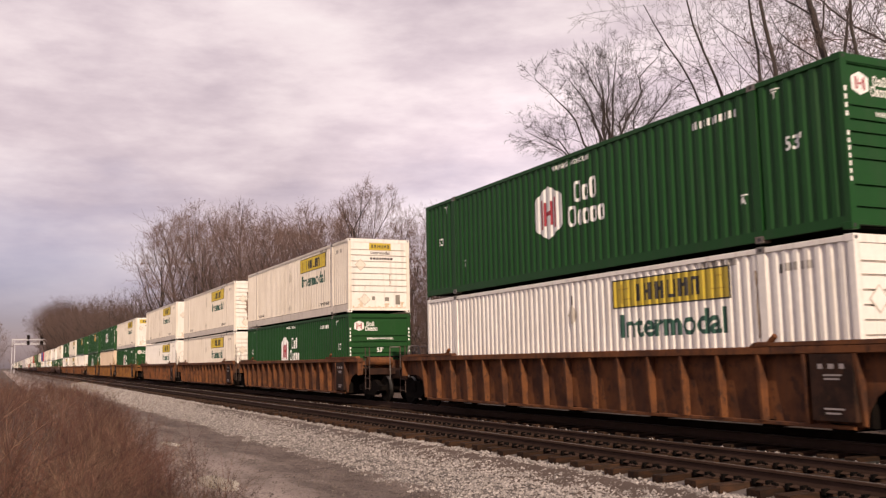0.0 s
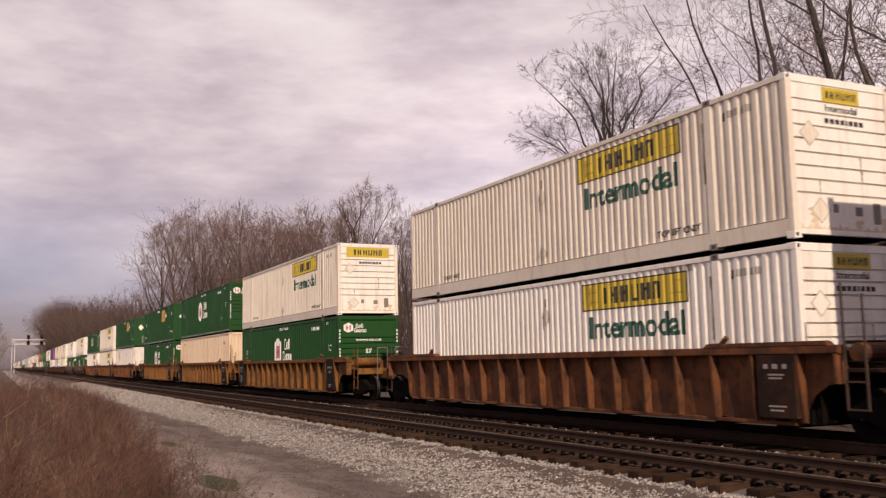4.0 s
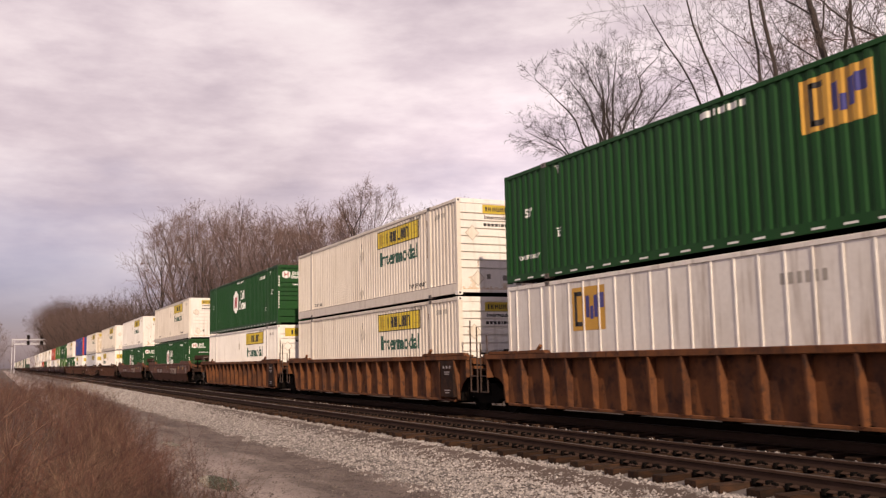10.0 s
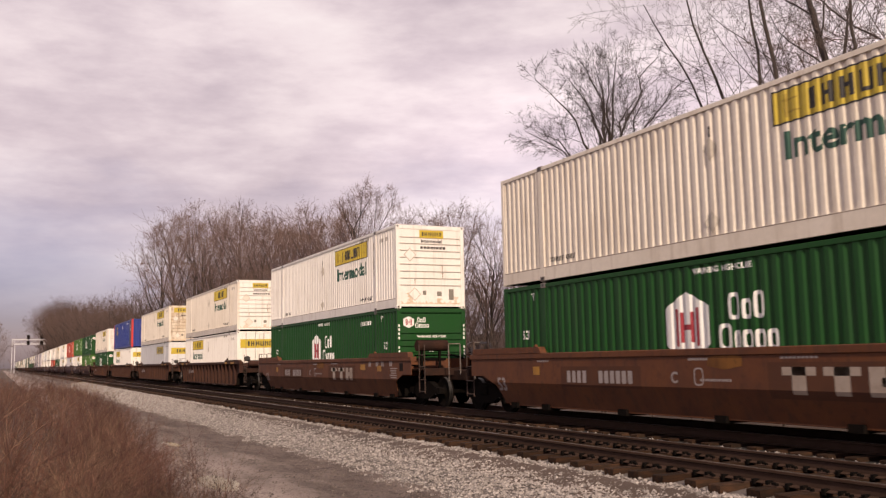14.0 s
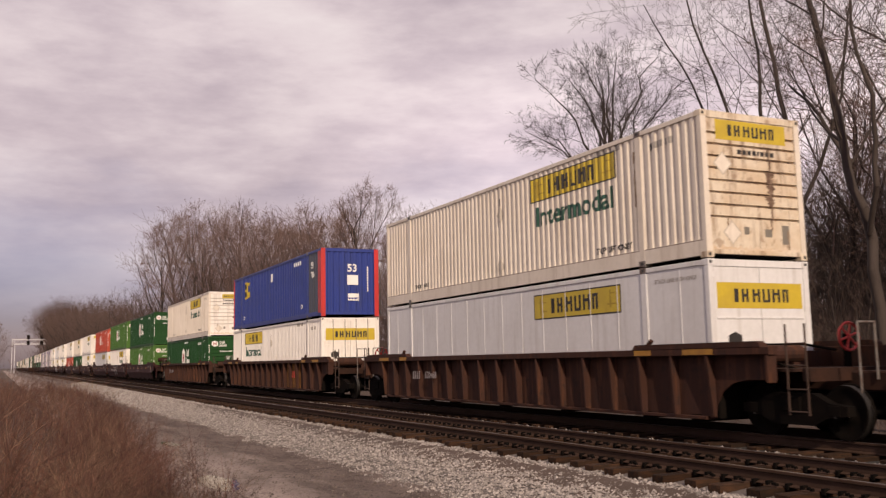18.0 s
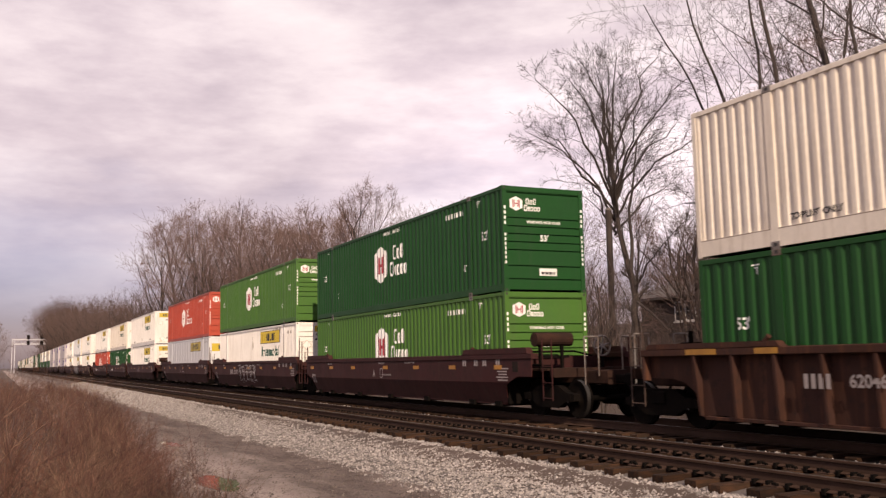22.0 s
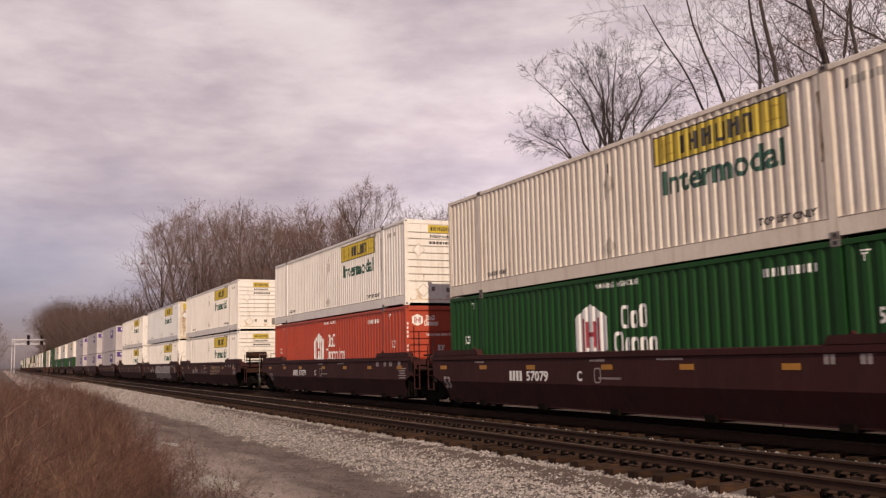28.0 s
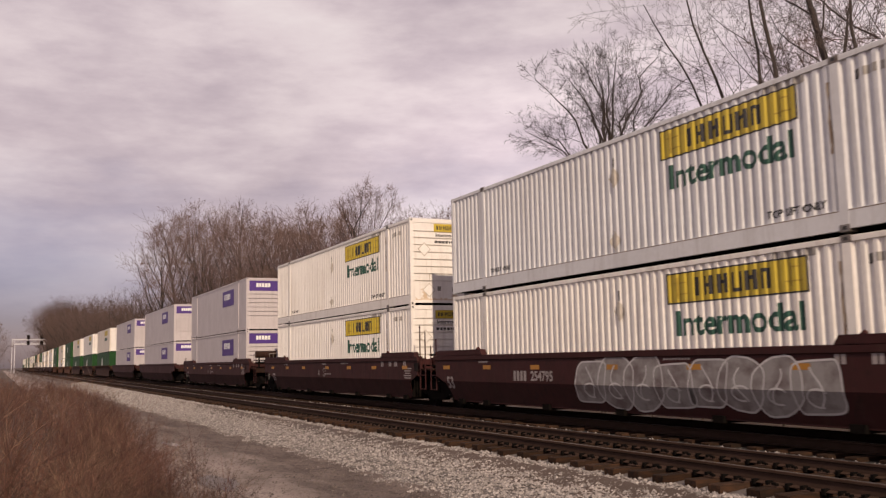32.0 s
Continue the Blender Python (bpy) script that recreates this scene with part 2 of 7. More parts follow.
line_white = surface("sprayed_white_line", (0.52, 0.50, 0.49), 0.5, bump=0.0)

# ---- mesh making ----


class Shape:
    """Collects vertices and faces for one mesh."""

    def __init__(self):
        self.v, self.f = [], []

    def add(self, verts, faces):
        k = len(self.v)
        self.v += [tuple(p) for p in verts]
        self.f += [tuple(i + k for i in q) for q in faces]
        return self

    def box(self, x0, x1, y0, y1, z0, z1, c=0.0):
        """A box; c: the chamfer of its edges along x."""
        x0, x1, y0, y1, z0, z1 = min(x0, x1), max(x0, x1), min(y0, y1), max(y0, y1), min(z0, z1), max(z0, z1)
        if c:
            ring = [(y0 + c, z0), (y1 - c, z0), (y1, z0 + c), (y1, z1 - c), (y1 - c, z1), (y0 + c, z1), (y0, z1 - c), (y0, z0 + c)]
        else:
            ring = [(y0, z0), (y1, z0), (y1, z1), (y0, z1)]
        return self.extrude_x(ring, x0, x1)

    def extrude_x(self, ring, x0, x1):
        k = len(ring)
        vs = [(x0, y, z) for y, z in ring] + [(x1, y, z) for y, z in ring]
        fs = [tuple(reversed(range(k))), tuple(range(k, 2 * k))]
        fs += [(i, (i + 1) % k, k + (i + 1) % k, k + i) for i in range(k)]
        return self.add(vs, fs)

    def extrude_y(self, ring, y0, y1):
        """ring: (x, z), counter-clockwise as seen from -y."""
        k = len(ring)
        vs = [(x, y0, z) for x, z in ring] + [(x, y1, z) for x, z in ring]
        fs = [tuple(range(k)), tuple(reversed(range(k, 2 * k)))]
        fs += [(i, k + i, k + (i + 1) % k, (i + 1) % k) for i in range(k)]
        return self.add(vs, fs)

    def tube(self, a, b, r0, r1=None, k=8, cap=True):
        a, b = Vector(a), Vector(b)
        r1 = r0 if r1 is None else r1
        d = (b - a).normalized()
        s = d.orthogonal().normalized()
        t = d.cross(s)
        vs = []
        for p, r in ((a, r0), (b, r1)):
            vs += [p + (s * math.cos(q) + t * math.sin(q)) * r for q in (2 * math.pi * i / k for i in range(k))]
        fs = [(i, (i + 1) % k, k + (i + 1) % k, k + i) for i in range(k)]
        if cap:
            fs += [tuple(reversed(range(k))), tuple(range(k, 2 * k))]
        return self.add(vs, fs)

    def mesh(self, name, mat):
        me = bpy.data.meshes.new(name)
        me.from_pydata(self.v, [], self.f)
        me.materials.append(mat)
        me.update()
        return me


def part(name, shape, mat, parent, label=""):
    """ONE mesh object under a thing or a part. shape: a Shape, or a mesh that alike pieces share."""
    me = shape.mesh(name, mat) if isinstance(shape, Shape) else shape
    ob = new(name, me)
    ob.parent = parent
    if label:
        ob["label"] = label
    return ob


def smooth(ob):
    for q in ob.data.polygons:
        q.use_smooth = True
    return ob


TEXTS = {}


def text_mesh(words, size):
    """The outline of words, as triangles in the xy plane, centred."""
    if (words, size) not in TEXTS:
        cu = bpy.data.curves.new("lettering", "FONT")
        cu.body, cu.size, cu.align_x, cu.align_y, cu.resolution_u = words, size, "CENTER", "CENTER", 3
        cu.offset = size * 0.028
        ob = bpy.data.objects.new("lettering", cu)
        me = bpy.data.meshes.new_from_object(ob)
        TEXTS[words, size] = ([tuple(v.co) for v in me.vertices], [tuple(q.vertices) for q in me.polygons])
        bpy.data.objects.remove(ob)
        bpy.data.meshes.remove(me)
    return TEXTS[words, size]


# ---- shipping containers, 53 feet long ----
LEN, WID, TALL = 16.15, 2.59, 2.90
HX, HY = LEN / 2, WID / 2
POST = 6.096
DEEP = 0.034
# corrugation pitch of the sides, by build
PITCH = {"hub": 0.285, "jb": 0.235, "emp": 0.285, "plain": 0.26, "blue": 0.30}


def profile(x, pitch):
    """How far the side stands back from its outer plane at x."""
    u = (x / pitch) % 1.0
    if u < 0.36:
        return 0.0
    if u < 0.52:
        return DEEP * (u - 0.36) / 0.16
    if u < 0.84:
        return DEEP
    return DEEP * (1.0 - u) / 0.16


def breaks(x0, x1, pitch):
    xs = [x0]
    for k in range(math.floor(x0 / pitch), math.ceil(x1 / pitch) + 1):
        for u in (0.0, 0.36, 0.52, 0.84):
            x = (k + u) * pitch
            if x0 + 1e-4 < x < x1 - 1e-4:
                xs.append(x)
    return sorted(xs) + [x1]


def side_sheet(x0, x1, z0, z1, side, pitch):
    """A stretch of side wall between two posts; side: -1 or 1."""
    sh = Shape()
    if not pitch:
        sh.box(x0, x1, side * (HY - 0.02), side * (HY - 0.05), z0, z1)
        return sh
    xs = breaks(x0, x1, pitch)
    for a, b in zip(xs, xs[1:]):
        ya = side * (HY - 0.012 - profile(a + 1e-6, pitch))
        yb = side * (HY - 0.012 - profile(b - 1e-6, pitch))
        q = [(a, ya, z0), (b, yb, z0), (b, yb, z1), (a, ya, z1)]
        sh.add(q, [(0, 1, 2, 3) if side < 0 else (3, 2, 1, 0)])
    return sh


def painted(name, flat, x, z, pitch, mat, parent, lift=0.004, label=""):
    """Paint on the near side: flat is (vertices, faces) in its own plane, laid over the corrugation."""
    vs, fs = flat
    bm = bmesh.new()
    made = [bm.verts.new((v[0] + x, 0.0, v[1] + z)) for v in vs]
    for f in fs:
        try:
            bm.faces.new([made[i] for i in f])
        except ValueError:
            pass
    if pitch:
        lo, hi = min(v[0] for v in vs) + x, max(v[0] for v in vs) + x
        for c in breaks(lo, hi, pitch)[1:-1]:
            bmesh.ops.bisect_plane(bm, geom=bm.verts[:] + bm.edges[:] + bm.faces[:], plane_co=(c, 0, 0), plane_no=(1, 0, 0))
    for v in bm.verts:
        v.co.y = -(HY - 0.012 - (profile(v.co.x, pitch) if pitch else 0.008) + lift)
    me = bpy.data.meshes.new(name)
    bm.to_mesh(me)
    bm.free()
    me.materials.append(mat)
    return part(name, me, mat, parent, label)


def on_end(name, flat, y, z, mat, parent, x=None, label=""):
    """Paint on the end that leads."""
    vs, fs = flat
    x = HX - 0.016 if x is None else x
    sh = Shape().add([(x, v[0] + y, v[1] + z) for v in vs], fs)
    return part(name, sh, mat, parent, label)


def rect(w, h):
    return [(-w / 2, -h / 2, 0), (w / 2, -h / 2, 0), (w / 2, h / 2, 0), (-w / 2, h / 2, 0)], [(0, 1, 2, 3)]


def joined(*flats):
    """Several flat shapes, each (flat, dx, dy), as one."""
    vs, fs = [], []
    for (v, f), dx, dy in flats:
        k = len(vs)
        vs += [(p[0] + dx, p[1] + dy, 0) for p in v]
        fs += [tuple(i + k for i in q) for q in f]
    return vs, fs


def bars(widths, h, gap):
    """Writing that cannot be read: a row of upright bars."""
    total = sum(widths) + gap * (len(widths) - 1)
    out, x = [], -total / 2
    for w in widths:
        out.append((rect(w, h), x + w / 2, 0))
        x += w + gap
    return joined(*out)


def column(n, w, h, gap):
    return joined(*[(rect(w, h), 0, -i * (h + gap)) for i in range(n)])


def hexagon(w, h):
    r = [(0, h / 2), (-w / 2, h * 0.27), (-w / 2, -h * 0.27), (0, -h / 2), (w / 2, -h * 0.27), (w / 2, h * 0.27)]
    return [(x, z, 0) for x, z in r], [tuple(range(6))]


def letter_h(w, h):
    return joined((rect(w * 0.16, h), -w * 0.40, 0), (rect(w * 0.10, h * 0.8), -w * 0.20, 0), (rect(w * 0.16, h), w * 0.40, 0), (rect(w * 0.10, h * 0.8), w * 0.20, 0), (rect(w * 0.34, h * 0.14), 0, 0))


def ring_block(w, h, t):
    """A hollow rounded block, its foot at z = 0."""
    n = 16
    vs = []
    for k in (0.0, t):
        for i in range(n):
            a = 2 * math.pi * (i + 0.5) / n
            c, q = math.cos(a), math.sin(a)
            vs.append((math.copysign(abs(c) ** 0.5, c) * (w / 2 - k), h / 2 + math.copysign(abs(q) ** 0.5, q) * (h / 2 - k), 0))
    return vs, [(i, (i + 1) % n, n + (i + 1) % n, n + i) for i in range(n)]


def round_word(widths, tall, h, gap, t=0.075):
    """A brand word as plain hollow blocks, low and tall."""
    out = []
    x = -(sum(widths) + gap * (len(widths) - 1)) / 2
    for w, up in zip(widths, tall):
        out.append((ring_block(w, h if up > 0.9 else h * 0.74, t), x + w / 2, 0.0))
        x += w + gap
    return joined(*out)


def fitted(words, w, h):
    """Words drawn to a given width and height, centred."""
    vs, fs = text_mesh(words, 1.0)
    x0, x1 = min(v[0] for v in vs), max(v[0] for v in vs)
    y0, y1 = min(v[1] for v in vs), max(v[1] for v in vs)
    return [((v[0] - (x0 + x1) / 2) * w / (x1 - x0), (v[1] - (y0 + y1) / 2) * h / (y1 - y0), 0) for v in vs], fs


base_rust = surface("rusty_paint_edge", (0.56, 0.43, 0.30), 0.7, second=(0.70, 0.62, 0.52), amount=0.9, patch=4, grain=14, bump=0)
# greyer plate tone that also stands in for the shading of its edges
plate_grey = surface("plate_edge_shade_grey", (0.50, 0.45, 0.38), 0.6, second=(0.38, 0.33, 0.27), amount=0.7, patch=6, bump=0.0)
seam_grime = surface("seam_grime", (0.20, 0.155, 0.12), 0.8, second=(0.38, 0.32, 0.26), amount=0.8, patch=2.5, bump=0.0)
PROTO = {}


def container_frame(name, pitch, skin, post_mat, rail_mat, label, far=False, rail_dashes=False, nose="ribs", nose_mat=None, rail=0.19, groove=0.017):
    """The box of a container: posts, rails, castings, sheets, roof and ends. nose: what the leading end looks like."""
    top = new(name)
    tagged(top, label, "container", "containers on the train")
    nose_mat = nose_mat or skin
    zb, zt = max(rail, 0.22), TALL - 0.11
    for s in (-1, 1):
        for x0, x1 in ((-HX + 0.10, HX - 0.10),) if far or s > 0 else ((-HX + 0.10, -POST - 0.09), (-POST + 0.09, POST - 0.09), (POST + 0.09, HX - 0.10)):
            part("side_panel", side_sheet(x0, x1, zb, zt, s, pitch), skin, top)
        part("top_rail", Shape().box(-HX + 0.02, HX - 0.02, s * HY, s * (HY - 0.07), zt, TALL - 0.012, 0.008), rail_mat, top)
        low = 0.03
        ring = [(-HX + 0.05, low + 0.02), (-POST - 0.08, low + 0.02), (-POST - 0.08, low), (POST + 0.08, low), (POST + 0.08, low + 0.02), (HX - 0.05, low + 0.02), (HX - 0.05, zb), (-HX + 0.05, zb)]
        part("bottom_rail", Shape().extrude_y(ring, min(s * HY, s * (HY - 0.08)), max(s * HY, s * (HY - 0.08))), rail_mat, top)
        for x in (-HX + 0.055, HX - 0.055):
            part("corner_post", Shape().box(x - 0.055, x + 0.055, s * (HY + 0.002), s * (HY - 0.13), 0.02, TALL - 0.004, 0.01), post_mat, top)
        for x in () if far or s > 0 else (-POST, POST):
            part("lifting_post", Shape().box(x - 0.09, x + 0.09, s * (HY + 0.003), s * (HY - 0.06), 0.10, TALL - 0.10, 0.006), post_mat, top)
            for z in (0.0, TALL - 0.12):
                ca = part("corner_casting", Shape().box(x - 0.10, x + 0.10, s * (HY + 0.008), s * (HY - 0.17), z, z + 0.124, 0.006), steel, top)
                part("casting_hole", Shape().box(x - 0.04, x + 0.04, s * (HY + 0.0105), s * (HY + 0.004), z + 0.035, z + 0.095, 0.002), black, ca)
    roof = Shape()
    n = 28 if far else 56
    for i in range(n):
        a, b = -HX + 0.1 + (LEN - 0.2) * i / n, -HX + 0.1 + (LEN - 0.2) * (i + 0.7) / n
        roof.box(a, b, -HY + 0.06, HY - 0.06, TALL - 0.04, TALL - 0.008)
    roof.box(-HX + 0.1, HX - 0.1, -HY + 0.06, HY - 0.06, TALL - 0.06, TALL - 0.02)
    part("roof", roof, skin, top)
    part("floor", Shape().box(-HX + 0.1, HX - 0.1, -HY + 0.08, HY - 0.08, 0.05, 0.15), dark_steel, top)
    # trailing end: two doors with lock rods
    for s in (-1,) if far else (-1, 1):
        part("door", Shape().box(-HX + 0.01, -HX + 0.06, (s * 0.01) if not far else (HY - 0.14), s * (HY - 0.14), 0.14, TALL - 0.12), skin, top)
    # leading end
    for z0, z1, nm in ((0.075, 0.16, "end_sill"), (TALL - 0.14, TALL - 0.004, "end_header")):
        part(nm, Shape().box(HX - 0.10, HX - 0.002, -HY + 0.13, HY - 0.13, z0, z1, 0.008), nose_mat, top)
    w = HY - 0.13
    if nose == "ribs" or nose == "low_ribs":
        levels = [2.46, 2.24, 2.00, 1.76, 1.52, 1.28, 1.04, 0.80] if nose == "ribs" else [2.72, 2.03, 1.80, 1.59, 1.37, 1.15, 0.72, 0.36]
        ring = [(HX - 0.10, TALL - 0.14), (HX - 0.10, 0.15), (HX - 0.02, 0.15)]
        for z in sorted(levels):
            ring += [(HX - 0.02, z - groove), (HX - 0.075, z - groove), (HX - 0.075, z + groove), (HX - 0.02, z + groove)]
        ring += [(HX - 0.02, TALL - 0.14)]
        part("nose_wall", Shape().extrude_y(ring, -w, w), nose_mat, top)
    elif nose == "upright":
        wall = Shape()
        n = 9
        for i in range(n):
            a = -w + 2 * w * i / n
            b = a + 2 * w / n
            k = (b - a) * 0.18
            for y0, y1, d0, d1 in ((a, a + k, 0.06, 0.02), (a + k, a + 3 * k, 0.02, 0.02), (a + 3 * k, a + 4 * k, 0.02, 0.06), (a + 4 * k, b, 0.06, 0.06)):
                wall.add([(HX - d0, y0, 0.15), (HX - d1, y1, 0.15), (HX - d1, y1, TALL - 0.14), (HX - d0, y0, TALL - 0.14)], [(0, 1, 2, 3)])
        part("nose_wall", wall, nose_mat, top)
    elif nose == "flat":
        wall = Shape().box(HX - 0.09, HX - 0.02, -w, w, 0.15, TALL - 0.14)
        part("nose_wall", wall, nose_mat, top)
        for i in range(6):
            y = -w + 0.06 + (2 * w - 0.12) * i / 5
            part("nose_strap", Shape().box(HX - 0.02, HX - 0.006, y - 0.02, y + 0.02, 0.15, TALL - 0.14), nose_mat, top)
    else:
        for s in (-1, 1):
            d = part("front_door", Shape().box(HX - 0.07, HX - 0.020, s * 0.008, s * w, 0.15, TALL - 0.14), nose_mat, top)
            for z in (0.45, 1.1, 1.9, 2.55):
                part("hinge", Shape().box(HX - 0.03, HX + 0.004, s * (w - 0.02), s * (w + 0.06), z, z + 0.1), nose_mat, d)
            for y in (0.25, 0.78) if nose == "doors" else ():
                part("lock_rod", Shape().tube((HX + 0.012, s * y, 0.06), (HX + 0.012, s * y, TALL - 0.06), 0.014, k=8), steel, d)
                part("rod_handle", Shape().box(HX + 0.005, HX + 0.03, s * y - 0.15, s * y + 0.15, 0.98, 1.01), steel, d)
    for s in (-1, 1):
        if not far:
            for z in (0.0, TALL - 0.12):
                ca = part("corner_casting", Shape().box(HX - 0.175, HX + 0.004, s * (HY + 0.006), s * (HY - 0.16), z, z + 0.12, 0.006), nose_mat, top)
                part("casting_hole", Shape().box(HX, HX + 0.0065, s * (HY - 0.03), s * (HY - 0.09), z + 0.03, z + 0.09), black, ca)
    if rail_dashes:
        for i in range(24):
            x = -HX + 0.55 + i * 0.655
            part("reflective_dash", Shape().box(x - 0.14, x + 0.14, -HY - 0.003, -HY + 0.01, 0.075, 0.115), white, top)
    return top


def hub_marks(c, pitch, tone=white, far=False):
    if far:
        painted("emblem", hexagon(1.3, 1.3), -0.87, 1.60, 0, white, c, lift=0.012)
        return
    own = tone != white
    ex = -1.25 if own else -0.87
    painted("emblem", hexagon(1.30, 1.36), ex, 1.62, pitch, white, c, label="white elongated hexagon")
    painted("emblem_mark", letter_h(0.74, 0.74), ex + 0.01, 1.60, pitch, tone if own else crimson, c, lift=0.007, label="dark upright bars")
    painted("brand_word", round_word([0.27, 0.24, 0.26], [1, 0, 1], 0.50, 0.06), ex + 1.62, 1.69, pitch, white, c)
    painted("brand_word", round_word([0.34, 0.17, 0.26, 0.26, 0.26] + ([0.10, 0.09, 0.24, 0.2] if own else []), [0.95, 0, 0, 0, -1] + ([0, 1, 0, 0] if own else []), 0.50, 0.045),
            ex + (2.02 if own else 1.63), 1.13, pitch, white, c)
    painted("size_number", text_mesh("53'", 0.34), 6.98, 1.63, pitch, white, c)
    painted("size_number", text_mesh("53'", 0.30), -7.0, 1.63, pitch, white, c)
    painted("fleet_mark", bars([0.04, 0.075, 0.06, 0.05, 0.06, 0.035, 0.06, 0.06, 0.07, 0.06, 0.06], 0.145, 0.058), 5.06, 2.50, pitch, white, c)
    painted("caution", text_mesh("WARNING HIGH CUBE", 0.155), 0.15, 2.66, pitch, white, c)
    for x, z in ((5.74, 0.82), (-5.45, 0.80)):
        painted("lift_mark", joined((text_mesh("A", 0.2), 0, 0), (rect(0.2, 0.025), 0, 0.11)), x, z, pitch, white, c)
    for x in (6.62, -6.62):
        painted("lift_mark", joined((text_mesh("T", 0.18), 0, 0), (rect(0.2, 0.025), 0, 0.11)), x, 2.56, pitch, white, c)
    # leading end
    e = HX - 0.018
    on_end("emblem", hexagon(0.40, 0.40), -0.86, 2.42, white, c, e + 0.001)
    on_end("emblem_mark", letter_h(0.24, 0.22), -0.86, 2.42, crimson, c, e + 0.003)
    on_end("brand_word", joined((round_word([0.1, 0.085, 0.09], [1, 0, 1], 0.17, 0.022, 0.026), -0.03, 0.03),
                                (round_word([0.11, 0.06, 0.09, 0.09, 0.09], [1, 0, 0, 0, -1], 0.17, 0.018, 0.026), 0, -0.15)), -0.36, 2.38, white, c, e + 0.001)
    on_end("caution", text_mesh("WARNING HIGH CUBE", 0.105), 0.0, 1.925, white, c, e + 0.001)
    on_end("size_number", text_mesh("53'", 0.23), 0.0, 1.48, white, c, e + 0.012)
    on_end("placard", rect(0.56, 0.20), 0.1, 0.56, white, c, e + 0.001)
    on_end("placard_writing", bars([0.1, 0.1, 0.12, 0.06], 0.07, 0.02), 0.1, 0.53, black, c, e + 0.003)
    for s in (-1, 1):
        on_end("fleet_mark", column(4, 0.055, 0.085, 0.055), s * 1.23, 2.30, white, c, HX + 0.003)
        on_end("fleet_mark", column(7, 0.05, 0.075, 0.05), s * 1.23, 1.56, white, c, HX + 0.003)


def hub(tone, words, far=False, dashes=False):
    c = container_frame("shipping_container", 0 if far else PITCH["hub"], tone, tone, tone, words, far, rail_dashes=dashes and not far, nose="low_ribs")
    hub_marks(c, PITCH["hub"], orange_red if tone == orange_red else white, far=far)
    return c


def brand_shapes(k):
    """The dark mark of the yellow panels as plain slotted blocks, k times its usual size."""
    flats = []
    for at, w, bar in ((-0.93, 0.15, -0.15), (-0.62, 0.24, 0.0), (-0.22, 0.27, 0.03), (0.14, 0.27, -0.15), (0.50, 0.28, 0.05), (0.84, 0.22, 0.15)):
        flats += [(rect(0.085 * k, 0.36 * k), (at - w / 2 + 0.042) * k, 0), (rect(0.085 * k, 0.36 * k), (at + w / 2 - 0.042) * k, 0), (rect((w - 0.17) * k, 0.07 * k), at * k, bar * k)]
    return joined(*flats)


def jb_panel(c, x, pitch, z=2.37, word=True, far=False):
    painted("brand_panel", rect(3.62, 0.62), x, z, 0 if far else pitch, yellow, c, lift=0.012 if far else 0.004, label="yellow painted panel")
    if far:
        painted("slogan", rect(3.2, 0.4), x, z - 0.75, 0, dark_green, c, lift=0.012)
        return
    painted("panel_edge", joined((rect(3.62, 0.03), 0, 0.295), (rect(3.62, 0.03), 0, -0.295), (rect(0.03, 0.62), -1.795, 0), (rect(0.03, 0.62), 1.795, 0)), x, z, pitch, black, c, lift=0.006)
    painted("brand_word", brand_shapes(1.0), x, z, pitch, black, c, lift=0.007)
    painted("scroll", joined((rect(0.06, 0.42), -1.5, 0), (rect(0.34, 0.03), -1.42, 0.1), (rect(0.3, 0.03), -1.36, -0.12), (rect(0.05, 0.4), 1.42, 0.02), (rect(0.34, 0.03), 1.48, -0.1), (rect(0.2, 0.03), 1.5, 0.14)),
            x, z, pitch, scroll_gold, c, lift=0.006)
    if word:
        painted("slogan", fitted("Intermodal", 3.25, 0.50), x + 0.05, z - 0.70, pitch, dark_green, c)


def stain(c, runs, seed, mat=black_stain):
    """Ragged dark runs of rust down the leading end."""
    r = random.Random(seed)
    for y, z0, z1, w in runs:
        n = 9
        left = [(-w * r.uniform(0.3, 1.0) * (1.0 - 0.5 * i / n), z1 + (z0 - z1) * i / n, 0) for i in range(n + 1)]
        right = [(w * r.uniform(0.3, 1.0) * (1.0 - 0.5 * i / n), z1 + (z0 - z1) * i / n, 0) for i in range(n + 1)]
        on_end("rust_run", (left + right, [(i, i + 1, n + 2 + i, n + 1 + i) for i in range(n)]), y, 0.0, mat, c, HX - 0.017)


def side_streak(c, x, z0, z1, pitch, seed):
    """A ragged rusty run down the near side, beside a lifting post."""
    r = random.Random(seed)
    n = 8
    left = [(-r.uniform(0.008, 0.035), z1 + (z0 - z1) * i / n, 0) for i in range(n + 1)]
    right = [(r.uniform(0.008, 0.035), z1 + (z0 - z1) * i / n, 0) for i in range(n + 1)]
    painted("rust_streak", (left + right, [(i, i + 1, n + 2 + i, n + 1 + i) for i in range(n)]), x, 0.0, pitch, black_stain, c, lift=0.003)


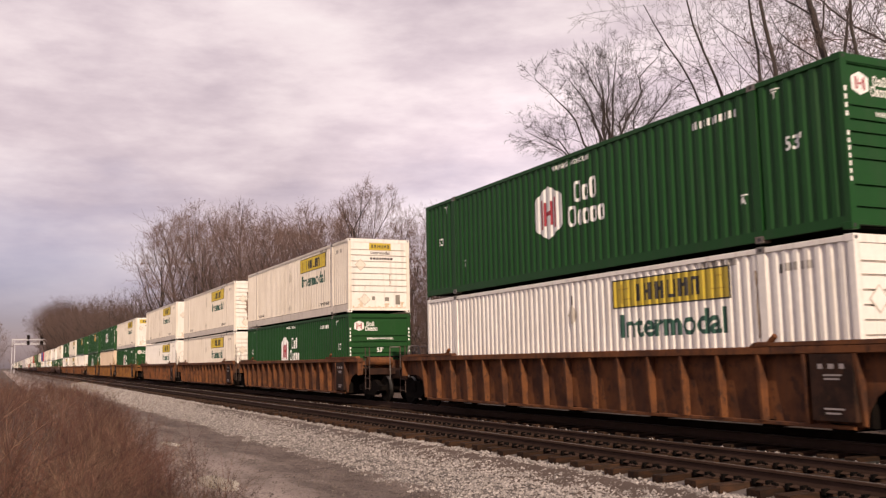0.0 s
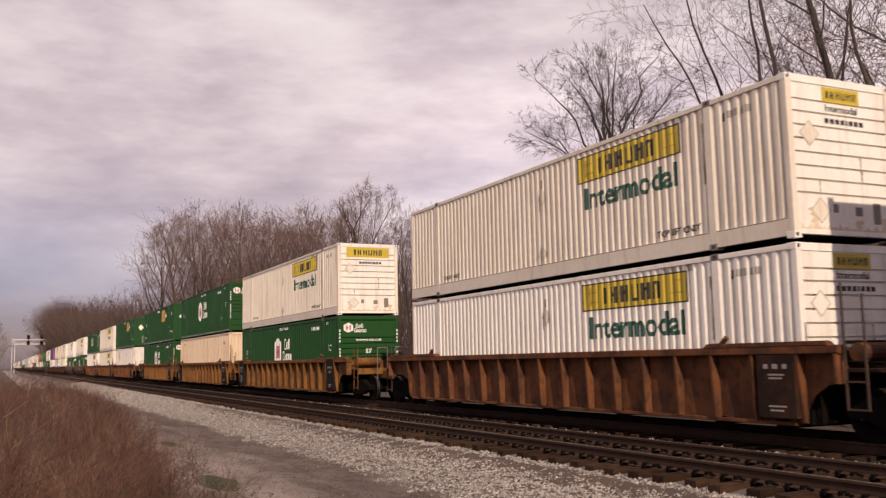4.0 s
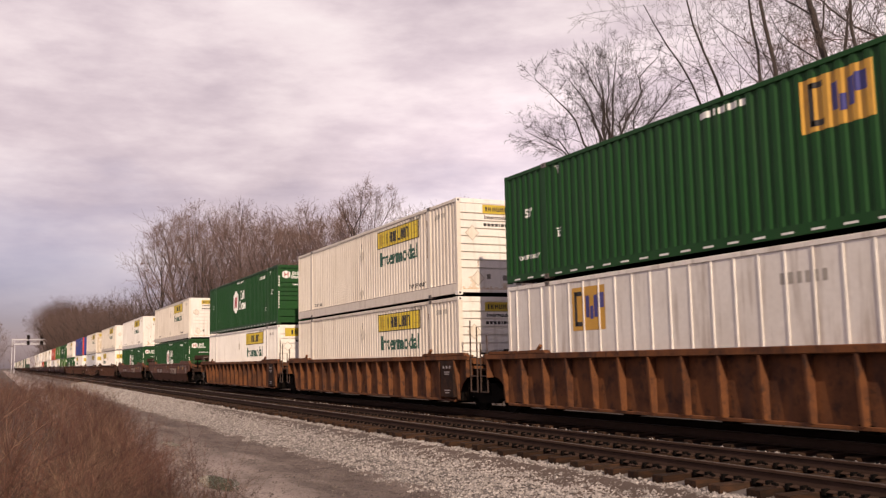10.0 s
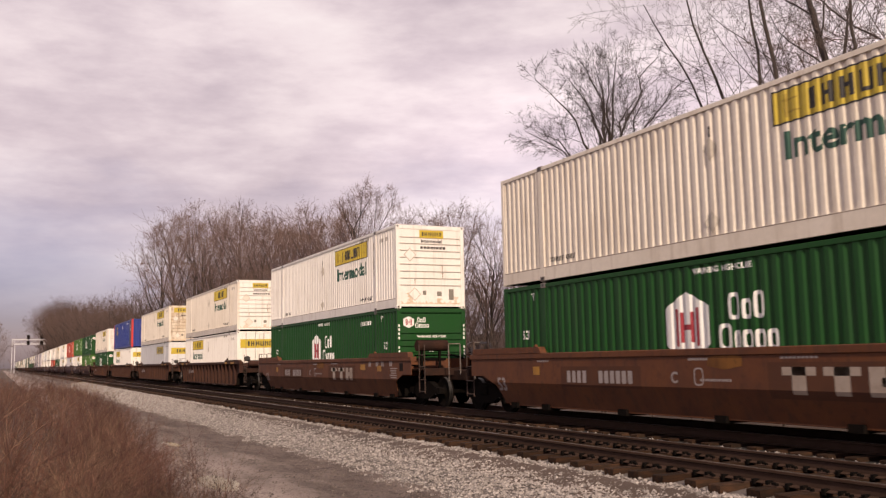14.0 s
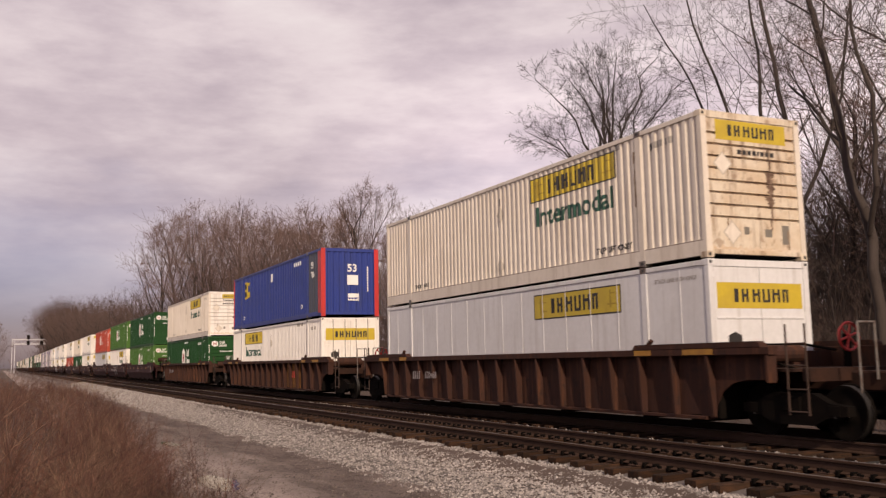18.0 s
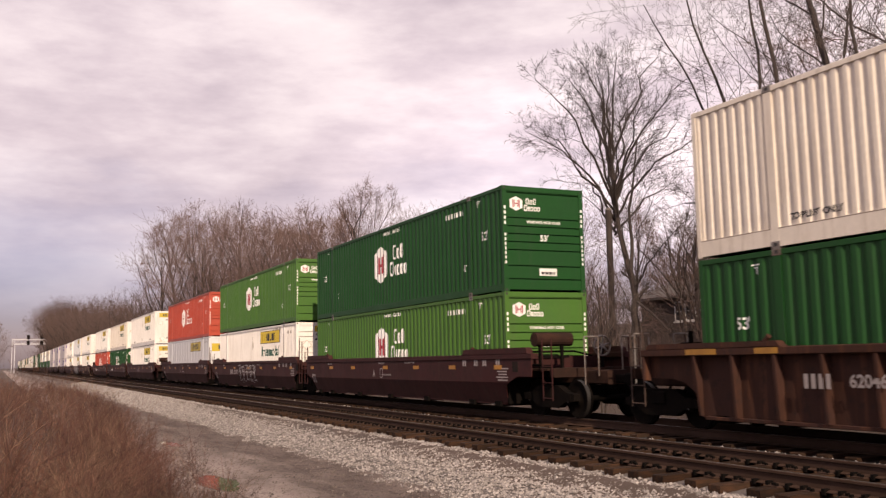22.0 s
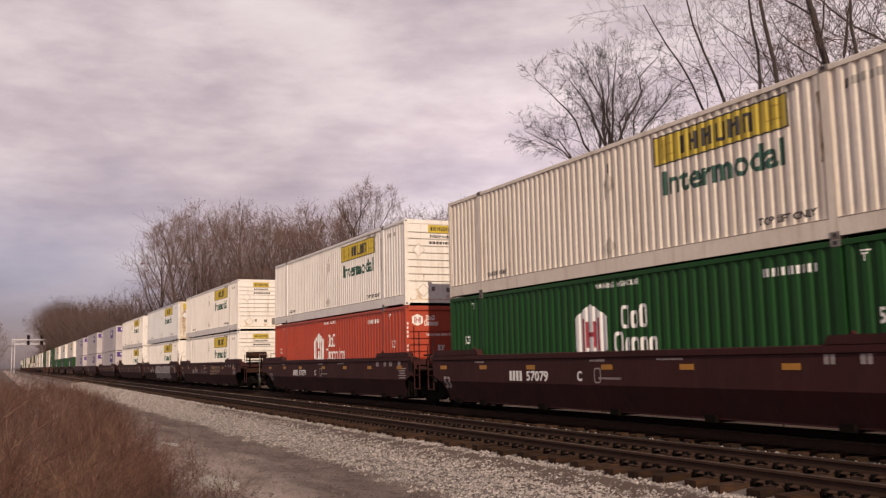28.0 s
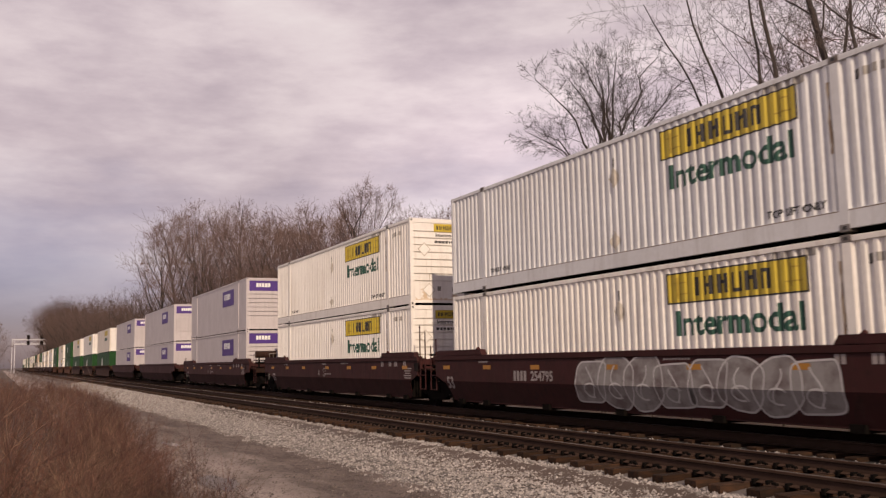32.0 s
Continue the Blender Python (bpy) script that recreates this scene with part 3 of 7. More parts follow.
def jb(tone, words, doors=False, smooth_side=False, far=False, stained=False, rusty=False, wide=False):
    pitch = 0 if (far or smooth_side) else PITCH["jb"]
    c = container_frame("shipping_container", pitch, tone, tone, tone, words, far, nose="plain_doors" if smooth_side else "doors" if doors else "ribs", nose_mat=tone if doors else nose_rusty if rusty else off_white, rail=0.36, groove=0.028 if rusty else 0.019)
    if not far:
        part("rail_seam", Shape().box(-HX + 0.11, HX - 0.11, -HY - 0.0015, -HY + 0.006, 0.335, 0.352), seam_grime, c, "grimy weld seam")
    jb_panel(c, -3.52 if doors and not smooth_side else 3.47, pitch, z=2.33 if smooth_side else 2.37, word=not smooth_side, far=far)
    if far:
        return c
    e = HX - 0.018
    if doors:
        on_end("brand_panel", rect(2.2, 0.50), 0.0, 2.20, yellow, c, e + 0.001)
        on_end("brand_word", brand_shapes(0.72), 0.05, 2.2, black, c, e + 0.003)
        for z in (1.75, 1.2, 0.65):
            part("door_rib", Shape().box(HX - 0.02, HX - 0.004, -1.12, 1.12, z, z + 0.03), tone, c)
        on_end("placard", joined((hexagon(0.34, 0.3), -0.7, 0), (rect(0.28, 0.2), 0.75, -0.45)), 0.0, 1.35, black, c, e + 0.001)
    else:
        if wide:
            on_end("brand_panel", rect(1.84, 0.40), 0.0, 2.54, yellow, c, e + 0.001)
            on_end("brand_word", brand_shapes(0.62), 0.02, 2.54, black, c, e + 0.003)
        else:
            on_end("brand_panel", rect(0.92, 0.27), 0.05, 2.60, yellow, c, e + 0.001)
            on_end("brand_word", brand_shapes(0.38), 0.07, 2.60, black, c, e + 0.003)
            on_end("slogan", fitted("Intermodal", 0.80, 0.13), 0.05, 2.355, black, c, e + 0.001)
        on_end("fleet_mark", bars([0.1, 0.1, 0.1, 0.1, 0.05, 0.1, 0.1, 0.1], 0.09, 0.03), 0.1, 2.12, black, c, e + 0.001)
        for y, z, w, h in ((0.32, 0.52, 0.18, 0.16), (0.78, 0.50, 0.19, 0.38), (-0.25, 0.55, 0.13, 0.15)):
            on_end("placard", rect(w, h), y, z, surface("placard_grey", (0.2, 0.18, 0.15), 0.6, bump=0), c, e + 0.001)
        for y, z in ((-0.78, 1.86), (-0.62, 0.50)):
            # rim left grey round the face: the plate's shadow outline as colour
            on_end("diamond_plate", ([(0, -0.24, 0), (0.24, 0, 0), (0, 0.24, 0), (-0.24, 0, 0)], [(0, 1, 2, 3)]), y, z, plate_grey, c, e + 0.004)
            on_end("plate_face", ([(0, -0.205, 0), (0.205, 0, 0), (0, 0.205, 0), (-0.205, 0, 0)], [(0, 1, 2, 3)]), y, z, tone, c, e + 0.006)
        base = [(-1.12 + 2.24 * i / 48, 0, 0) for i in range(49)]
        r = random.Random(12)
        on_end("rust_fringe", (base + [(v[0], r.uniform(0.02, 0.08) + (0.10 * r.random() if k % 5 == 0 else 0.0), 0) for k, v in enumerate(base)], [(i, i + 1, 50 + i, 49 + i) for i in range(48)]), 0.0, 0.16, base_rust, c, e + 0.0012)
        if stained:
            levels = [2.24, 2.00, 1.76, 1.52, 1.28, 1.04, 0.80]
            for y in (-0.52, 0.55) if stained == 2 else (0.42,):
                stain(c, [(y + 0.03 * (k % 2), z - 0.235, z - 0.005, 0.17 if 1 < k < 5 else 0.05) for k, z in enumerate(levels)], 3, scorched)
            stain(c, ((-0.72, 0.35, 0.78, 0.05), (0.85, 0.2, 0.6, 0.05), (-0.66, 1.55, 1.74, 0.03)), 4)
        else:
            stain(c, ((-0.75, 0.17, 0.55, 0.22), (0.30, 0.17, 0.36, 0.16), (0.95, 0.17, 0.42, 0.12)), 8, base_rust)
            stain(c, ((0.45, 1.30, 1.50, 0.03), (0.46, 1.06, 1.26, 0.035), (-0.60, 0.82, 1.02, 0.025)), 6)
    if smooth_side:
        for x in [k * 1.03 for k in range(-7, 8)]:
            part("sheet_seam", Shape().box(x - 0.012, x + 0.012, -HY + 0.012, -HY + 0.022, 0.17, TALL - 0.12), cool_white, c)
        painted("caution", text_mesh("STACK LINE HIGH ONLY", 0.115), 7.08, 2.57, 0, faded_grey, c)
    else:
        side_streak(c, POST - 0.15, 1.3, 2.5, pitch, 2)
        painted("caution", text_mesh("TOP LIFT ONLY", 0.185), 5.1, 0.50, pitch, black, c)
        painted("caution", text_mesh("TOP LIFT ONLY", 0.16), -5.2, 0.50, pitch, black, c)
        painted("fleet_mark", bars([0.08, 0.12, 0.1, 0.1, 0.1], 0.14, 0.05), 6.85, 2.50, pitch, faded_grey, c)
        painted("caution", bars([0.1, 0.3, 0.12, 0.25], 0.13, 0.06), 5.0, 2.72, pitch, faded_grey, c)
        painted("diamond_plate", ([(0, -0.24, 0), (0.19, 0, 0), (0, 0.24, 0), (-0.19, 0, 0)], [(0, 1, 2, 3)]), 0.0, 0.62, pitch, plate_grey, c, lift=0.02)
        painted("diamond_plate", ([(0, -0.24, 0), (0.19, 0, 0), (0, 0.24, 0), (-0.19, 0, 0)], [(0, 1, 2, 3)]), 0.05, 2.02, pitch, plate_grey, c, lift=0.02)
        painted("drain_slot", rect(0.05, 0.22), 0.05, 2.36, pitch, black, c)
        painted("drain_slot", rect(0.05, 0.16), 6.5, 2.48, pitch, black, c)
    return c


def emp(tone, words, smooth_side=False, far=False):
    pitch = 0 if (far or smooth_side) else PITCH["emp"]
    c = container_frame("shipping_container", pitch, tone, tone, tone, words, far, rail_dashes=not (smooth_side or far), nose="flat")
    if smooth_side:
        for i in range(26):
            x = -HX + 0.45 + i * 0.61
            part("side_strap", Shape().box(x - 0.018, x + 0.018, -HY - 0.001, -HY + 0.022, 0.17, TALL - 0.115), off_white, c)
        bx, bz, bw, bh = -4.4, 2.14, 1.3, 1.0
    else:
        bx, bz, bw, bh = 2.82, 2.17, 1.46, 0.92
    painted("brand_panel", rect(bw, bh), bx, bz, pitch, gold, c, label="orange-yellow square panel")
    painted("brand_word", joined((rect(0.1, bh * 0.8), -0.5, 0), (rect(0.28, 0.1), -0.38, bh * 0.35), (rect(0.28, 0.1), -0.38, -bh * 0.35)), bx, bz, pitch, black, c, lift=0.007)
    painted("brand_word", joined((rect(0.14, bh * 0.5), -0.02, 0.04), (rect(0.12, bh * 0.3), 0.14, -0.1), (rect(0.14, bh * 0.5), 0.3, 0.04), (rect(0.24, bh * 0.34), 0.5, 0.16)), bx, bz, pitch, navy, c, lift=0.007)
    if far:
        return c
    e = HX - 0.018
    if not smooth_side:
        painted("diamond_plate", ([(0, -0.3, 0), (0.24, 0, 0), (0, 0.3, 0), (-0.24, 0, 0)], [(0, 1, 2, 3)]), 4.24, 2.13, pitch, off_white, c, lift=0.02)
        painted("size_number", text_mesh("53'", 0.32), 6.86, 2.16, pitch, white, c)
        painted("size_number", text_mesh("53'", 0.30), -6.9, 1.75, pitch, white, c)
        painted("caution", text_mesh("TOP LIFT ONLY", 0.165), 6.95, 0.74, pitch, white, c)
        painted("caution", text_mesh("TOP LIFT ONLY", 0.15), -6.95, 0.62, pitch, white, c)
        painted("caution", bars([0.3, 0.1, 0.2, 0.25, 0.12], 0.13, 0.06), 0.2, 2.65, pitch, white, c)
        for x in (5.7, -5.5):
            painted("lift_mark", joined((text_mesh("D", 0.22), 0, 0), (rect(0.2, 0.025), 0, 0.13)), x, 1.05, pitch, white, c)
            painted("lift_mark", joined((text_mesh("T", 0.2), 0, 0), (rect(0.2, 0.025), 0, 0.12)), x, 2.6, pitch, white, c)
        on_end("size_number", text_mesh("53'", 0.28), 0.1, 1.60, white, c, e + 0.016)
        on_end("diamond_plate", ([(0, -0.3, 0), (0.27, 0, 0), (0, 0.3, 0), (-0.27, 0, 0)], [(0, 1, 2, 3)]), -0.62, 1.90, off_white, c, e + 0.016)
        on_end("data_block", joined(*[(bars([0.05, 0.06, 0.04, 0.06, 0.05][i % 2:], 0.055, 0.035), 0, -0.10 * i) for i in range(7)]), -0.32, 1.0, faded_grey, c, e + 0.016)
        on_end("placard", rect(0.48, 0.26), 0.5, 0.55, white, c, e + 0.016)
        on_end("placard_writing", bars([0.1, 0.09, 0.1, 0.05, 0.08], 0.08, 0.02), 0.5, 0.52, black, c, e + 0.018)
        on_end("fleet_mark", column(7, 0.05, 0.085, 0.065), 0.88, 2.2, white, c, e + 0.016)
        on_end("fleet_mark", column(4, 0.05, 0.095, 0.07), 0.70, 2.25, white, c, e + 0.016)
        on_end("caution", column(14, 0.045, 0.055, 0.05), 1.22, 2.25, white, c, HX + 0.003)
    else:
        painted("fleet_mark", bars([0.1, 0.12, 0.1, 0.1, 0.1, 0.1], 0.2, 0.08), 1.9, 2.30, pitch, faded_grey, c)
        side_streak(c, POST - 0.16, 0.7, 2.6, pitch, 5)
        side_streak(c, POST + 0.14, 0.4, 2.2, pitch, 6)
        on_end("fleet_mark", column(9, 0.07, 0.12, 0.05), 0.95, 2.4, black, c, e + 0.016)
        on_end("placard", rect(0.3, 0.22), 0.05, 0.35, tan, c, e + 0.016)
    on_end("brand_panel", rect(0.74, 0.52), 0.12, 2.35, gold, c, e + 0.016)
    on_end("brand_word", joined((rect(0.05, 0.38), -0.27, 0), (rect(0.15, 0.05), -0.2, 0.165), (rect(0.15, 0.05), -0.2, -0.165)), 0.12, 2.35, black, c, e + 0.018)
    on_end("brand_word", joined((rect(0.08, 0.28), -0.02, 0), (rect(0.07, 0.18), 0.07, -0.03), (rect(0.08, 0.28), 0.16, 0), (rect(0.12, 0.18), 0.28, 0.05)), 0.12, 2.35, navy, c, e + 0.018)
    return c


def plain_box(far=False):
    c = container_frame("shipping_container", 0 if far else PITCH["plain"], tan, tan, tan, "weathered tan-white corrugated shipping container in a rail well", far, nose="upright")
    if not far:
        on_end("fleet_mark", bars([0.1, 0.1, 0.1, 0.1, 0.02, 0.1, 0.1, 0.1, 0.1, 0.1, 0.06], 0.18, 0.03), 0.15, 2.15, black, c, HX - 0.01)
        side_streak(c, POST - 0.15, 0.6, 2.4, PITCH["plain"], 8)
        painted("fleet_mark", bars([0.1, 0.1, 0.1], 0.18, 0.05), 6.6, 2.3, PITCH["plain"], black, c)
        painted("fleet_mark", bars([0.1, 0.1, 0.1], 0.18, 0.05), -6.6, 2.5, PITCH["plain"], black, c)
    return c


def blue_box(far=False):
    p = 0 if far else PITCH["blue"]
    c = container_frame("shipping_container", p, blue, blue, blue, "blue corrugated shipping container with red corner posts", far, nose="upright")
    for o in c.children:
        if o.name.startswith("corner_post"):
            o.data.materials[0] = red
            o["label"] = "bright red"
    for s in (-1, 1):
        part("red_edge", Shape().box(HX - 0.002, HX + 0.008, s * (HY + 0.002), s * (HY - 0.19), 0.0, TALL - 0.002), red, c)
    part("red_edge", Shape().box(HX - 0.42, HX - 0.09, -HY - 0.004, -HY + 0.03, 0.16, TALL - 0.11), red, c)
    part("dark_panel", side_sheet(POST + 0.10, HX - 0.43, 0.17, TALL - 0.11, -1, p), slate, c, "repainted slate-grey patch").location.y = -0.003
    painted("brand_backing", rect(0.62, 0.92), -5.2, 2.05, p, yellow, c, lift=0.003)
    painted("brand_mark", joined((rect(0.40, 0.28), 0, 0.22), (rect(0.40, 0.28), 0, -0.2)), -5.2, 2.05, p, black, c, lift=0.007)
    painted("brand_word", joined((rect(0.14, 0.8), -0.22, 0), (rect(0.40, 0.14), 0.0, 0.33), (rect(0.40, 0.30), 0.02, -0.25)),
            -4.58, 2.05, p, yellow, c, label="yellow block letters as plain shapes")
    painted("size_number", text_mesh("53", 0.36), 6.85, 2.26, p, white, c, lift=0.009)
    painted("size_number", text_mesh("TB", 0.34), 6.85, 1.85, p, white, c, lift=0.009)
    painted("placard", rect(0.4, 0.4), 0.2, 2.3, p, white, c)
    painted("lift_mark", text_mesh("D", 0.26), 5.2, 0.55, p, white, c)
    painted("lift_mark", text_mesh("D", 0.26), -5.6, 0.55, p, white, c)
    painted("fleet_mark", bars([0.1] * 8, 0.18, 0.05), 4.6, 2.55, p, white, c)
    e = HX - 0.01
    on_end("size_number", text_mesh("53", 0.45), 0.1, 2.05, white, c, e)
    on_end("placard", rect(0.5, 0.42), 0.12, 1.55, white, c, e)
    on_end("placard", rect(0.5, 0.30), 0.15, 0.82, white, c, e)
    on_end("placard_writing", bars([0.1, 0.1, 0.12, 0.05], 0.08, 0.03), 0.15, 0.76, navy, c, e + 0.002)
    on_end("fleet_mark", column(10, 0.06, 0.08, 0.03), 0.8, 2.1, white, c, e)
    return c


def parcel_box(far=False):
    c = container_frame("shipping_container", 0, parcel_grey, parcel_grey, parcel_grey, "pale grey smooth parcel container with purple panels", far, nose="ribs")
    painted("brand_panel", rect(3.0, 0.92), 3.5, 2.05, 0, purple, c, lift=0.012)
    painted("brand_word", bars([0.26, 0.22, 0.24, 0.3, 0.24], 0.34, 0.08), 3.3, 2.15, 0, white, c, lift=0.014)
    on_end("brand_panel", rect(2.25, 0.56), 0.0, 2.46, purple, c, HX - 0.016)
    on_end("brand_word", bars([0.13, 0.12, 0.13, 0.16, 0.12], 0.22, 0.03), -0.35, 2.5, white, c, HX - 0.012)
    return c


KINDS = {
    "hub": lambda far: hub(green, "dark green corrugated shipping container with a white hexagon emblem", far),
    "hub_dash": lambda far: hub(green, "dark green corrugated shipping container with a dashed bottom rail", far, True),
    "hub_light": lambda far: hub(light_green, "faded light green corrugated shipping container with a hexagon emblem", far),
    "hub_red": lambda far: hub(orange_red, "orange-red corrugated shipping container with a white hexagon emblem", far),
    "jb": lambda far: jb(cream, "cream-white corrugated shipping container with a yellow side panel", far=far),
    "jb_scorched": lambda far: jb(cream, "cream-white corrugated container with dark rust runs down its end", far=far, stained=2),
    "jb_stained": lambda far: jb(cream, "cream-white corrugated container with rust runs down its end", far=far, stained=True),
    "jb_rusty": lambda far: jb(cream, "cream-white corrugated container with a rust-covered end", far=far, stained=True, rusty=True, wide=True),
    "jb_wide": lambda far: jb(cream, "cream-white corrugated container with a wide yellow end panel", far=far, wide=True),
    "jb_wide_white": lambda far: jb(off_white, "white corrugated container with wide yellow end panel", far=far, wide=True),
    "jb_white": lambda far: jb(off_white, "white corrugated shipping container with a yellow side panel", far=far),
    "jb_cool": lambda far: jb(cool_white, "cool white corrugated container with a rusty leading end", far=far, stained=True, rusty=True, wide=True),
    "jb_doors": lambda far: jb(off_white, "white corrugated shipping container with its doors leading", doors=True, far=far),
    "jb_smooth": lambda far: jb(cool_white, "white smooth-sided shipping container with a yellow panel", doors=True, smooth_side=True, far=far),
    "emp": lambda far: emp(green, "green corrugated shipping container with an orange-yellow square panel", far=far),
    "emp_white": lambda far: emp(silver, "silver-white shipping container with upright side straps", smooth_side=True, far=far),
    "plain": lambda far: plain_box(far),
    "blue": lambda far: blue_box(far),
    "parcel": lambda far: parcel_box(far),
}


def container(kind, m, far=False):
    if (kind, far) not in PROTO:
        PROTO[kind, far] = KINDS[kind](far)
        PROTO[kind, far].matrix_basis = m
        return PROTO[kind, far]
    return copy_thing(PROTO[kind, far], m)
# ---- well cars ----
FAR_TRACK, NEAR_TRACK = 13.385, 9.61
SIDE_Y = 1.53
WHEEL_R = 0.46
TRUCK_X = 9.72


def wheelset_mesh():
    me = bpy.data.meshes.get("wheelset")
    if me:
        return me
    bm = bmesh.new()

    def turned(points, mat, k=16):
        rings = []
        for y, r in points:
            rings.append([bm.verts.new((r * math.cos(2 * math.pi * i / k), y, r * math.sin(2 * math.pi * i / k))) for i in range(k)])
        for a, b in zip(rings, rings[1:]):
            for i in range(k):
                f = bm.faces.new((a[i], a[(i + 1) % k], b[(i + 1) % k], b[i]))
                f.material_index = mat
                f.smooth = True
        if mat == 0 and k == 12:
            for ring in (rings[0], rings[-1]):
                bm.faces.new(ring).material_index = 0

    turned([(-1.02, 0.075), (1.02, 0.075)], 0, 12)
    for s in (-1, 1):
        turned([(s * 0.685, 0.10), (s * 0.69, 0.40), (s * 0.69, 0.49), (s * 0.715, 0.49), (s * 0.725, WHEEL_R)], 0)
        turned([(s * 0.725, WHEEL_R), (s * 0.825, WHEEL_R - 0.005)], 1)
        turned([(s * 0.825, WHEEL_R - 0.005), (s * 0.826, 0.40), (s * 0.80, 0.36), (s * 0.78, 0.17), (s * 0.84, 0.12)], 0)
        turned([(s * 0.93, 0.11), (s * 1.06, 0.11)], 0, 12)
        for i in range(3):
            a = 2 * math.pi * i / 3
            for dx, dz in ((0, 0),):
                c = Vector((0.06 * math.cos(a), s * 1.06, 0.06 * math.sin(a)))
                q = [bm.verts.new(c + Vector((px * 0.018, s * py, pz * 0.018))) for py in (0, 0.025) for px, pz in ((-1, -1), (1, -1), (1, 1), (-1, 1))]
                for f in ((0, 1, 2, 3), (4, 5, 6, 7), (0, 1, 5, 4), (1, 2, 6, 5), (2, 3, 7, 6), (3, 0, 4, 7)):
                    bm.faces.new([q[j] for j in f]).material_index = 1
    me = bpy.data.meshes.new("wheelset")
    bm.to_mesh(me)
    bm.free()
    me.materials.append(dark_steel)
    me.materials.append(tread)
    return me


def truck(car, x, far):
    """A two-axle truck under the end of a car."""
    sh = Shape()
    for s in (-1, 1):
        y0, y1 = s * 0.90, s * 1.08
        ring = [(-1.15, 0.42), (-0.75, 0.38), (-0.45, 0.24), (0.45, 0.24), (0.75, 0.38), (1.15, 0.42), (1.15, 0.58), (0.8, 0.62), (0.45, 0.78), (-0.45, 0.78), (-0.8, 0.62), (-1.15, 0.58)]
        sh.extrude_y([(x + a, z) for a, z in ring], y0, y1)
    sh.box(x - 0.2, x + 0.2, -1.12, 1.12, 0.45, 0.74, 0.04)
    tr = part("truck_frame", sh, dark_steel, car, "dark cast steel with under-car shade in its colour")
    for dx in (-0.89, 0.89):
        w = new("wheelset", wheelset_mesh())
        w.parent = tr
        w.matrix_parent_inverse = Matrix.Translation((x + dx, 0, WHEEL_R))
        w["label"] = "steel wheels with bright treads on an axle"
        for s in () if far else (-1,):
            part("bearing_cap", Shape().box(x + dx - 0.12, x + dx + 0.12, s * 1.0, s * 1.09, 0.40, 0.60, 0.02), dark_steel, tr)
    return tr


FOLD_Z = 0.84


def side_plane(z):
    """How far a smooth side stands off the car's middle at that height."""
    return SIDE_Y - 0.03 - max(0.0, FOLD_Z - z) * 0.40


